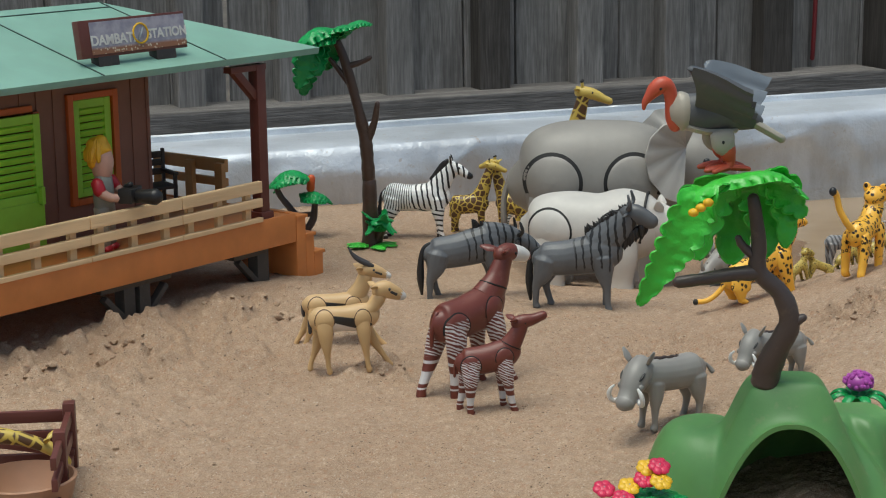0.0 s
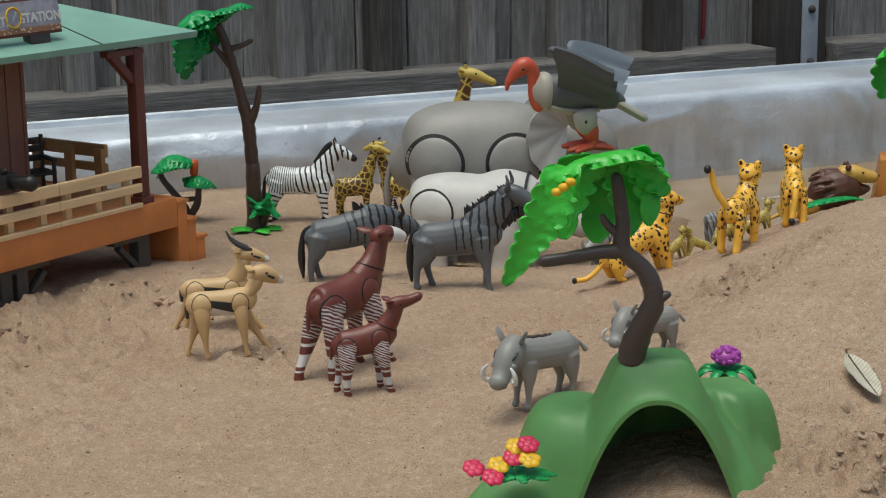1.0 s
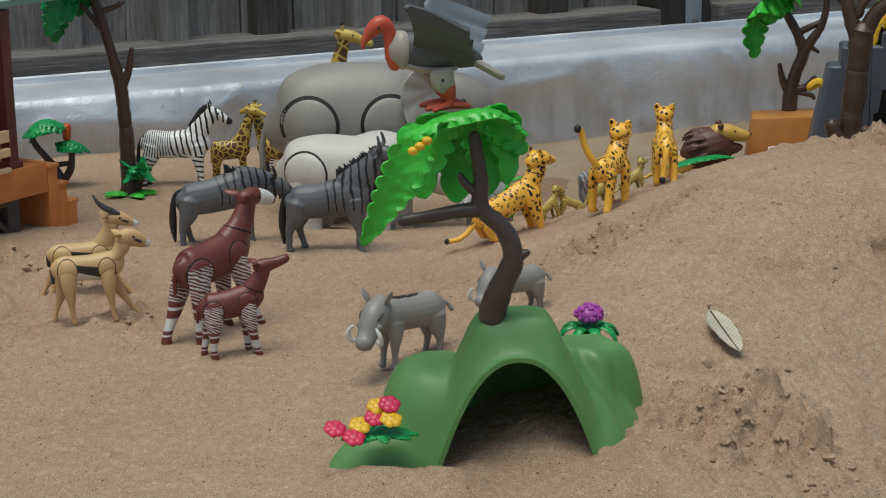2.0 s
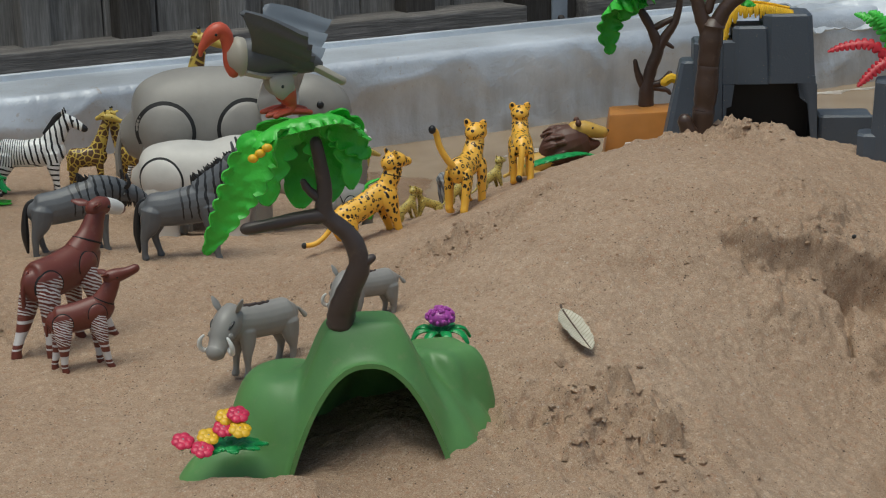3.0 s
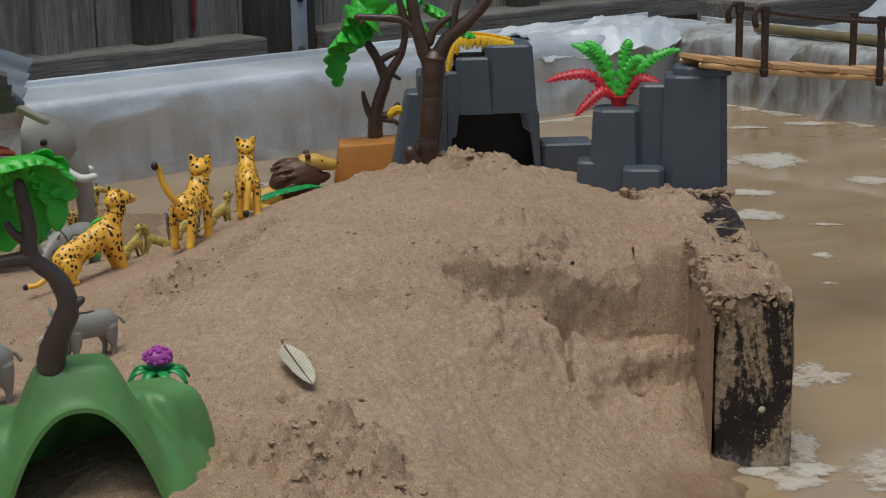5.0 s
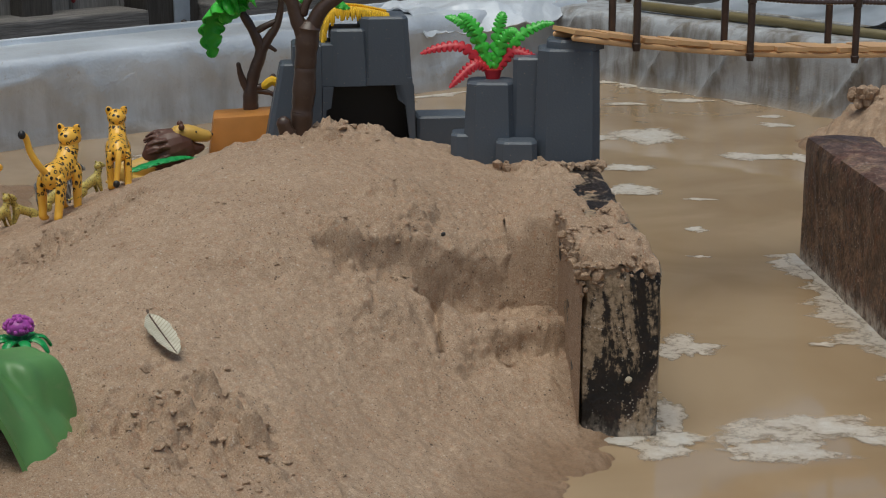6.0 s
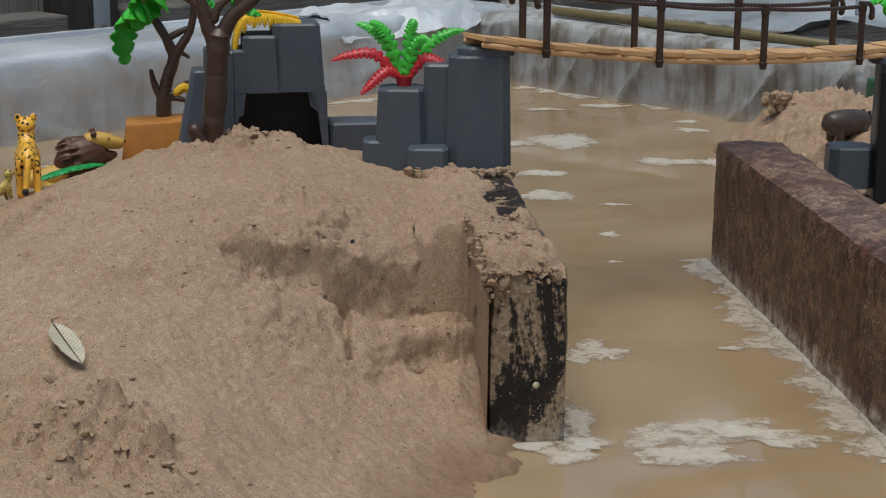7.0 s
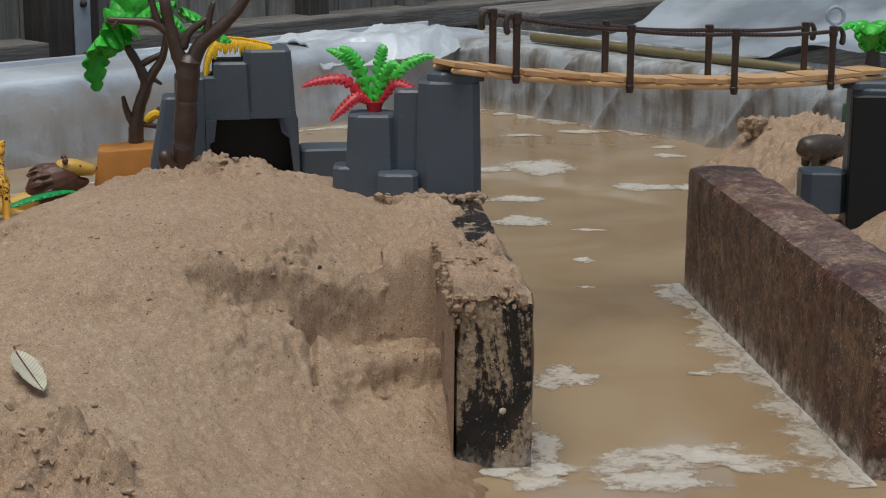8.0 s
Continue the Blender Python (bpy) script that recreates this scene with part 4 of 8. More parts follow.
def gazelle_material():
    m = Nodes("gazelle_tan_flank_band")
    c = m.xyz()
    mid = m.math("ADD", 0.0270, m.math("MULTIPLY", c[0], -0.20))
    d = m.math("ABSOLUTE", m.math("SUBTRACT", c[2], mid))
    half = m.math("MULTIPLY", m.math("ADD", 0.0024, m.math("MULTIPLY", c[0], 0.07)), m.step(m.math("ABSOLUTE", c[0]), 0.0165, 0.0120))
    black = m.math("MULTIPLY", m.step(m.math("SUBTRACT", half, d), -0.0002, 0.0003), m.step(m.math("ABSOLUTE", c[1]), 0.003, 0.0035))
    belly = m.math("MULTIPLY", m.step(m.math("SUBTRACT", mid, c[2]), 0.0012, 0.0020), m.step(m.math("ABSOLUTE", c[0]), 0.012, 0.010))
    base = m.mix(m.step(m.noise(45, 3), 0.3, 0.7), (0.56, 0.36, 0.165), (0.66, 0.44, 0.22))
    m.bump(m.noise(900, 2), 0.1, 0.0004)
    return m.done(m.mix(black, m.mix(belly, base, (0.70, 0.62, 0.54)), (0.020, 0.018, 0.016)), 0.42)


GAZELLE = gazelle_material()
GAZELLE_LEG = plastic("gazelle_tan_plastic", (0.60, 0.39, 0.18), 0.42, dust=0.1)


def leg(bm, x, y, top, foot, r, mat, bend=0.0, hoof=None, n=12):
    """r: thigh, shank and foot radius; foot: where it stands, ahead of or behind the hip; bend: the hock."""
    th, sh, ft = r
    loft(bm, [(x, y * 0.92, top, th * 0.75, th), (x + foot * 0.25 + bend * 0.3, y, top * 0.70, th * 0.60, th * 0.80), (x + foot * 0.55 + bend, y, top * 0.45, sh * 1.08, sh * 1.2),
              (x + foot * 0.8 + bend * 0.5, y, top * 0.24, sh * 0.86, sh * 0.88), (x + foot, y, ft * 1.3, ft * 0.80, ft * 0.84), (x + foot + ft * 0.25, y, ft * 0.30, ft * 0.98, ft * 1.10)], n, mat)


def quad(bm, L, top, bh, bw, legs, r, spread, mat=0, matleg=1, rise=0.0, hoof=None, rear_r=1.15, hock=-1.2):
    """Barrel and four legs. legs: foot offsets of front left, front right, rear left, rear right."""
    zc = top - bh
    loft(bm, [(-L * 0.50, 0, zc - rise + bh * 0.05, bw * 0.55, bh * 0.60), (-L * 0.40, 0, zc - rise * 0.8 + bh * 0.05, bw * 0.95, bh * 0.98), (-L * 0.12, 0, zc - rise * 0.3 - bh * 0.04, bw, bh * 0.94),
              (L * 0.14, 0, zc, bw * 0.98, bh), (L * 0.36, 0, zc + bh * 0.08, bw * 0.86, bh * 0.98), (L * 0.47, 0, zc + bh * 0.16, bw * 0.5, bh * 0.66)], 18, mat, 4)
    f, b = zc - bh * 0.05, zc - rise * 0.8 - bh * 0.05
    for k, s in ((0, 1), (1, -1)):
        leg(bm, L * 0.32, s * spread, f, legs[k], r, matleg, 0.0, hoof)
        leg(bm, -L * 0.36, s * spread, b, legs[2 + k], (r[0] * rear_r, r[1], r[2]), matleg, hock, hoof)


def ear(bm, x, y, z, ln, w, lean=(0, 1, 1), mat=0):
    d = Vector(lean).normalized() * ln
    loft(bm, [(x, y, z, w * 0.6, w * 0.35), (x + d.x * 0.5, y + d.y * 0.5, z + d.z * 0.5, w, w * 0.35), (x + d.x, y + d.y, z + d.z, w * 0.3, w * 0.2)], 8, mat, 2, side=(1, 0, 0.3))


def turned(bm, fn, m):
    """Builds a piece in its own frame (millimetres) and sets it into bm."""
    old = set(bm.verts)
    fn(bm)
    m = Matrix.Diagonal((0.001, 0.001, 0.001, 1)) @ m @ Matrix.Diagonal((1000, 1000, 1000, 1))
    for v in bm.verts:
        if v not in old:
            v.co = m @ v.co


def animal(name, bm, mats, label, at, category="toy animal", group="toy animals on the sand"):
    ob = part(name, bm, mats)
    ob.matrix_world = at
    return tagged(ob, label, category, group)


def moulded(name, bm, mat, label, at, extras=(), voxel=0.0006, group="toy animals on the sand", smooth_by=4):
    """One cast body whose limbs flow into each other; extras: (part name, bmesh, materials)."""
    ob = animal(name, bm, mat, label, at, group=group)
    md = ob.modifiers.new("fuse", "REMESH")
    md.mode, md.voxel_size, md.use_smooth_shade = "VOXEL", voxel, True
    md = ob.modifiers.new("soften", "SMOOTH")
    md.factor, md.iterations = 0.5, smooth_by
    for nm, b, mt in extras:
        part(nm, b, mt, ob)
    return ob


def joint(bm, tree, x, z, r, s, bulge, mat_leg, mat_gap, gap=0.8, squash=1.0, skip=()):
    """A jointed leg's round head on the flank: a low dome that follows the body, with the dark gap round it."""
    def on_body(px, pz, lift):
        hit = tree.ray_cast(Vector((px * 0.001, s * 0.2, pz * 0.001)), Vector((0, -s, 0)))
        return None if hit[0] is None else hit[0] + Vector((0, s * lift * 0.001, 0))

    n = 40
    rings = []
    for rho in (0.0, 0.35, 0.65, 0.85, 0.95, 1.0):
        row = []
        for k in range(n):
            a = 2 * math.pi * k / n
            p = on_body(x + r * rho * math.cos(a), z + r * rho * squash * math.sin(a), bulge * math.sqrt(max(0, 1 - rho ** 2.6)) + 0.1)
            row.append(None if p is None else bm.verts.new(p))
        rings.append(row)
    for a, b in zip(rings, rings[1:]):
        for k in range(n):
            q = (a[k], a[(k + 1) % n], b[(k + 1) % n], b[k])
            if all(q):
                bm.faces.new(q).material_index = mat_leg
    rim = []
    for rho, lift in ((0.985, 0.34), (1.0 + gap / r, 0.30)):
        row = []
        for k in range(n):
            a = 2 * math.pi * k / n
            p = on_body(x + r * rho * math.cos(a), z + r * rho * squash * math.sin(a), lift)
            row.append(None if p is None or any(lo <= math.degrees(a) <= hi for lo, hi in skip) else bm.verts.new(p))
        rim.append(row)
    for k in range(n):
        q = (rim[0][k], rim[0][(k + 1) % n], rim[1][(k + 1) % n], rim[1][k])
        if all(q):
            bm.faces.new(q).material_index = mat_gap


def collar(bm, p, axis, ra, rb, mat, w=0.5, tilt_side=(0, 1, 0)):
    """The dark gap of a neck joint: a thin ring hugging the neck."""
    axis = Vector(axis).normalized()
    sd = Vector(tilt_side)
    up = axis.cross(sd).normalized()
    rows = []
    for d, k in ((-w, 1.0), (-w * 0.5, 1.018), (w * 0.5, 1.018), (w, 1.0)):
        rows.append([bm.verts.new((Vector(p) + axis * d + sd * math.cos(2 * math.pi * j / 28) * ra * k + up * math.sin(2 * math.pi * j / 28) * rb * k) * 0.001) for j in range(28)])
    for a, b in zip(rows, rows[1:]):
        for j in range(28):
            bm.faces.new((a[j], a[(j + 1) % 28], b[(j + 1) % 28], b[j])).material_index = mat


def stand(x, y, deg, dz=0.0, scale=1.0, pitch=0.0, roll=0.0):
    """Feet on the sand at x, y, the nose turned by deg."""
    return pose(x, y, zs(x, y) + dz - 0.0006, 0, 0, deg) @ pose(0, 0, 0, roll, pitch, 0) @ Matrix.Diagonal((scale, scale, scale, 1))


def eyes(x, y, z, r):
    bm = bmesh.new()
    for s in (1, -1):
        ball(bm, x, s * y, z, r, mat=0, n=8)
    return bm


def add_zebra(label, at):
    bm = bmesh.new()
    quad(bm, 54, 48, 12.2, 9.5, (1, 4, -7, -9), (7.2, 2.9, 2.9), 5.2, 0, 0, hock=-2.0)
    loft(bm, [(16, 0, 41, 7, 10.5), (23, 0, 51, 5, 8), (29, 0, 59, 4.2, 6.2), (32, 0, 63, 4.0, 5)], 14, 0)
    loft(bm, [(29, 0, 63, 4.0, 5.2), (36, 0, 60.5, 3.9, 4.6), (43, 0, 56, 3.0, 3.4), (46.5, 0, 54, 2.8, 2.8)], 12, 0)
    for s in (1, -1):
        ear(bm, 29.5, s * 2.6, 66, 7.0, 2.1, (-0.05, s * 0.3, 1), 0)
    mane = bmesh.new()
    loft(mane, [(12, 0, 51.5, 1.1, 1.6), (18, 0, 58, 1.2, 2.6), (23, 0, 64.5, 1.2, 2.6), (27.5, 0, 68.5, 1.0, 1.6)], 8)
    tail = bmesh.new()
    loft(tail, [(-26.5, 0, 43, 1.5), (-31, 0, 38, 1.3), (-32.5, 0, 30, 1.5), (-33, 0, 22, 2.0), (-32.5, 0, 16, 0.8)], 8)
    moulded("toy_zebra", bm, ZEBRA, label, at, (("mane", mane, BLACK), ("tail", tail, BLACK), ("eye", eyes(37, 3.5, 62, 0.9), BLACK)))


add_zebra("black and white striped plastic toy zebra standing on sand", stand(0.498, 1.368, -27, scale=0.97))
add_zebra("small striped plastic zebra half hidden behind toy giraffes", stand(0.606, 1.405, 20, scale=0.6))


def add_giraffe(label, at, neck=1.0, thick=1.0):
    bm = bmesh.new()
    quad(bm, 42, 50, 11 * thick, 8.5 * thick, (0, 3, -1, -5), (6.0, 2.7 * thick, 2.8 * thick), 4.8, 0, 0, rise=3)
    k = neck
    loft(bm, [(12, 0, 45, 6.5 * thick, 9 * thick), (18, 0, 45 + 17 * k, 5 * thick, 7 * thick), (23, 0, 45 + 37 * k, 4 * thick, 5 * thick), (26, 0, 45 + 48 * k, 3.6 * thick, 4.2 * thick)], 12, 0)
    z = 45 + 49 * k
    head = bmesh.new()
    loft(head, [(21.5, 0, z + 0.5, 3.0 * thick, 3.4 * thick), (25, 0, z + 0.5, 4.0 * thick, 4.5 * thick), (32, 0, z - 0.5, 3.7 * thick, 4.0 * thick), (40, 0, z - 4, 2.8 * thick, 2.8 * thick), (44, 0, z - 5.5, 2.4 * thick, 2.4 * thick)], 12)
    for s in (1, -1):
        ear(head, 22.5, s * 3, z + 2, 6, 1.9, (-0.5, s, 0.35), 0)
        loft(head, [(25, s * 1.5, z + 3, 1.0), (24.4, s * 1.7, z + 8, 1.0)], 8, 0)
        ball(head, 24.4, s * 1.7, z + 8.4, 1.3, mat=1, n=8)
        ball(head, 32, s * 3.2 * thick, z + 0.8, 0.8, mat=1, n=8)
    tail = bmesh.new()
    loft(tail, [(-20, 0, 42, 1.2), (-23, 0, 32, 1.0), (-23.5, 0, 22, 1.6)], 8)
    moulded("toy_giraffe", bm, GIRAFFE, label, at, (("head", head, [GIRAFFE_FACE, BLACK]), ("tail", tail, GIRAFFE_FACE)))


add_giraffe("small brown-patched plastic giraffe calf standing on sand", stand(0.549, 1.378, -25, scale=0.70), 0.78, 1.12)
add_giraffe("small brown-patched plastic giraffe calf facing another calf", stand(0.583, 1.362, 130, scale=0.72), 0.80, 1.15)
add_giraffe("tall brown-patched plastic giraffe looking over the elephant", stand(0.642, 1.4245, -30, dz=-0.002, scale=1.27))
add_giraffe("small brown-patched giraffe calf near the liner wall", stand(0.758, 1.300, 5, scale=0.62), 0.5, 1.1)


def elephant_mesh(bm, head, tail, eye, ears, tusks, legs):
    loft(bm, [(-55, 0, 68, 15, 18), (-48, 0, 69, 27, 33), (-28, 0, 71, 32, 40), (0, 0, 72, 32, 40), (26, 0, 73, 29, 37), (44, 0, 74, 22, 28)], 40, 0, 6)
    tree = BVHTree.FromBMesh(bm)
    for x, s in ((17, 1), (17, -1), (-36, 1), (-36, -1)):
        legs.append(bmesh.new())
        loft(legs[-1], [(x, s * 20, 66, 10, 15), (x, s * 23.5, 52, 9.5, 16.6), (x, s * 22.5, 24, 11.5, 14.5), (x, s * 22, 9, 12.5, 14.5), (x, s * 22, 1.5, 12.5, 14.5)], 18, 0)
        joint(bm, tree, x, 74.5, 17.6, s, 2.2, 0, 2, 2.2, 1.0, skip=((215, 325),))
    loft(head, [(40, 0, 78, 17, 20), (55, 0, 82, 19, 23), (70, 0, 80, 17, 20), (78, 0, 74, 12, 14)], 22, 0)
    loft(head, [(76, 0, 76, 10, 12), (88, 0, 62, 7.5, 8), (92, 0, 40, 6, 6), (91, 0, 22, 5, 5), (96, 0, 12, 4.2, 4.2)], 14, 0)
    collar(bm, (43, 0, 76), (1, 0, 0.1), 22.5, 25.5, 2, 1.2)
    for s in (1, -1):
        loft(tusks[s], [(76, s * 9, 68, 3), (88, s * 13, 60, 2.8), (98, s * 14, 61, 2.2)], 10, 0)
        ball(eye[s], 66, s * 17.6, 86, 2.6, 1.6, 2.6, 0, n=10)
        # a ribbed fan of an ear with a wavy rim, standing out from the head
        rows = []
        for i in range(29):
            f = i / 28
            a = radians(105 - 190 * f)
            row = []
            for j in range(11):
                b = j / 10
                wave = math.sin(i * math.pi / 2) * b
                r = b * (15 + 24 * f * (1.15 - 0.25 * f) + 0.5 * wave)
                row.append(((52 - r * math.cos(a) * 0.95) / 1000, s * (20 + 22 * b - 8 * b * b + 0.9 * wave) / 1000, (97 + r * math.sin(a)) / 1000))
            rows.append(row)
        sheet(ears[s], rows, 0.0020, 0)
    loft(tail, [(-62, 0, 78, 2.5), (-68, 0, 60, 2.0), (-68, 0, 42, 2.4)], 8, 0)


EAR_PALE = plastic("elephant_ear_plastic", (0.43, 0.40, 0.36), 0.44, dust=0.05)
bm, head, tail, legs = bmesh.new(), bmesh.new(), bmesh.new(), []
eye, ears, tusks = ({1: bmesh.new(), -1: bmesh.new()} for _ in range(3))
elephant_mesh(bm, head, tail, eye, ears, tusks, legs)
elephant = animal("toy_elephant", bm, [ELEPHANT, EAR_PALE, SEAM, WHITE], "large grey plastic toy elephant with jointed legs on sand", stand(0.6097, 1.2412, -23, scale=1.17))
for b in ears.values():
    part("ear", b, EAR_PALE, elephant)
for b in tusks.values():
    part("tusk", b, WHITE, elephant, "white tusk")
for b in legs:
    part("leg", b, ELEPHANT, elephant)
part("head", head, ELEPHANT, elephant)
part("tail", tail, ELEPHANT, elephant)
for b in eye.values():
    part("eye", b, BLACK, elephant)


def add_rhino(label, at, skin):
    bm = bmesh.new()
    loft(bm, [(-40, 0, 41, 10, 12), (-34, 0, 41.5, 19, 21.5), (-14, 0, 42, 23, 25), (8, 0, 42, 23, 24), (26, 0, 45, 20.5, 25), (42, 0, 46, 15, 20)], 36, 0, 6)
    tree = BVHTree.FromBMesh(bm)
    pieces = []
    for x, s in ((22, 1), (22, -1), (-24, 1), (-24, -1)):
        b = bmesh.new()
        loft(b, [(x, s * 14, 42, 8, 12), (x, s * 17, 26, 8, 13), (x + 1, s * 16, 12, 8, 9), (x + 1, s * 16, 5, 8.5, 9.5), (x + 1.5, s * 16, 1.5, 8.5, 9.5)], 16, 0)
        pieces.append(("leg", b, skin))
        joint(bm, tree, x, 43, 14.6, s, 1.8, 0, 2, 1.2, skip=((215, 325),))
    collar(bm, (37, 0, 46.5), (1, 0, -0.12), 17.6, 21.8, 2, 0.9)
    head, tail = bmesh.new(), bmesh.new()
    loft(head, [(36, 0, 47, 15, 18.5), (52, 0, 44, 11.5, 14), (68, 0, 36, 9, 10.5), (78, 0, 31, 8, 8)], 18, 0)
    for st in ([(74, 0, 38, 3.6), (79, 0, 47, 2.6), (80, 0, 56, 0.9)], [(65, 0, 44, 2.8), (67, 0, 52, 1.0)]):
        b = bmesh.new()
        loft(b, st, 10, 0)
        pieces.append(("horn", b, skin))
    for s in (1, -1):
        b, e = bmesh.new(), bmesh.new()
        ear(b, 48, s * 7, 55, 10, 3.6, (-0.1, s * 0.5, 1), 0)
        ball(e, 62, s * 9.6, 42, 1.4, n=8)
        pieces += [("ear", b, skin), ("eye", e, BLACK)]
    loft(tail, [(-40, 0, 48, 1.8), (-44, 0, 36, 1.5)], 8, 0)
    ob = animal("toy_rhino", bm, [skin, skin, SEAM], label, at)
    for nm, b, mt in pieces + [("head", head, skin), ("tail", tail, skin)]:
        part(nm, b, mt, ob)


add_rhino("pale grey-white plastic toy rhino with jointed legs on sand", stand(0.5585, 1.1634, -33, scale=1.10), RHINO)
add_rhino("small grey plastic rhino calf behind the cheetahs", stand(0.652, 1.112, 205, scale=0.50), GREY)


def add_gnu(label, at, low):
    bm = bmesh.new()
    loft(bm, [(-28, 0, 33.5, 5, 7), (-23, 0, 33, 8.6, 11), (-8, 0, 34, 9.2, 12), (8, 0, 37, 9.8, 13.2), (18, 0, 39, 9, 13), (26, 0, 40, 5.5, 9)], 18, 0, 4)
    for k, s in ((0, 1), (1, -1)):
        leg(bm, 17, s * 5.2, 36, (1, 4)[k], (7.6, 2.7, 2.6), 0, 0.8)
        leg(bm, -21, s * 5.4, 33, (1, -7)[k], (8.2, 2.6, 2.6), 0, -2.6)
    mane, head, beard, tail = bmesh.new(), bmesh.new(), bmesh.new(), bmesh.new()
    if low:
        loft(bm, [(14, 0, 43, 8, 11), (27, 0, 43, 6, 9), (38, 0, 39, 5, 7), (44, 0, 37, 5.0, 6), (53, 0, 29, 4, 4.6), (57, 0, 25, 3.8, 4)], 14, 0)
        hx, hz = 38, 45
    else:
        loft(bm, [(13, 0, 43, 8, 12), (23, 0, 52, 6.6, 10.5), (31, 0, 60, 5.4, 8.5), (36, 0, 64, 5, 7)], 14, 0)
        loft(head, [(31, 0, 65, 5.0, 6.5), (38, 0, 65.5, 5.2, 6.8), (45, 0, 62.5, 4.6, 5.8), (50, 0, 60, 4.0, 4.8)], 12)
        hx, hz = 35, 71
    for s in (1, -1):
        loft(head, [(hx, s * 2.5, hz - 1, 1.8), (hx - 1, s * 7, hz - 1, 1.7), (hx + 0.5, s * 9.5, hz + 2.5, 1.4), (hx - 1.0, s * 8.5, hz + 8.5, 0.8)], 8)
        ear(head, hx - 1, s * 4, hz - 4, 6, 1.7, (-0.6, s, -0.4), 0)
    rng2 = random.Random(5)
    for k in range(30):
        t = k / 29
        x, z = (6 + 28 * t, 51.5 - 4 * t * (1 - t) - (5 * t if low else -18 * t))
        y = rng2.uniform(-1.2, 1.2)
        h = rng2.uniform(2.6, 5.2)
        loft(mane, [(x, y * 0.5, z - 3, 1.3, 1.8), (x - 0.8, y, z + h * 0.4, 1.0, 1.3), (x - 2.4 + rng2.uniform(-1, 1), y * 1.5, z + h, 0.35)], 6, 0, 2)
    for k in range(34):
        t = k / 33
        x, z = (15 + 30 * t, 36 + (-2 * t if low else 21 * t))
        y = rng2.uniform(-3, 3)
        h = rng2.uniform(3.5, 6.5)
        loft(beard, [(x, y, z + 3, 1.3, 1.6), (x + 0.6, y * 1.1, z - h * 0.4, 1.0, 1.2), (x + rng2.uniform(-2, 1), y * 0.8, z - h, 0.35)], 6, 0, 2)
    loft(tail, [(-26.5, 0, 40, 1.6), (-31, 0, 37, 1.6), (-33, 0, 28, 2.2), (-33.4, 0, 16, 2.7), (-32.5, 0, 4, 0.9)], 8)
    moulded("toy_wildebeest", bm, GNU, label, at, [("mane", mane, BLACK), ("beard", beard, BLACK), ("tail", tail, BLACK), ("head", head, GNU_LEG)] if not low else [("mane", mane, BLACK), ("beard", beard, BLACK), ("tail", tail, BLACK), ("horns", head, BLACK)])


add_gnu("dark grey striped plastic wildebeest with raised head", stand(0.4975, 1.0525, -34, scale=1.0), False)
add_gnu("dark grey striped plastic wildebeest with lowered head", stand(0.441, 1.1135, -8, scale=0.98), True)


def jointed_leg(ob, x, y, z, foot, r, th, sh, ft, mat, bend=0.0):
    """A leg that hangs from its round head at z."""
    bm = bmesh.new()
    s = math.copysign(1, y)
    loft(bm, [(x, y - s * 1.0, z + r * 0.25, th * 0.5, r * 0.86), (x + foot * 0.12, y, z * 0.82, th * 0.62, r * 0.94), (x + foot * 0.42 + bend * 0.5, y, z * 0.52, th * 0.58, r * 0.62), (x + foot * 0.68 + bend, y, z * 0.30, sh, sh * 1.1),
              (x + foot * 0.9 + bend * 0.3, y, z * 0.12, ft * 0.85, ft * 0.9), (x + foot + ft * 0.35, y, ft * 0.25, ft * 0.95, ft * 1.1)], 14, 0, 4)
    return part("leg", bm, mat, ob)


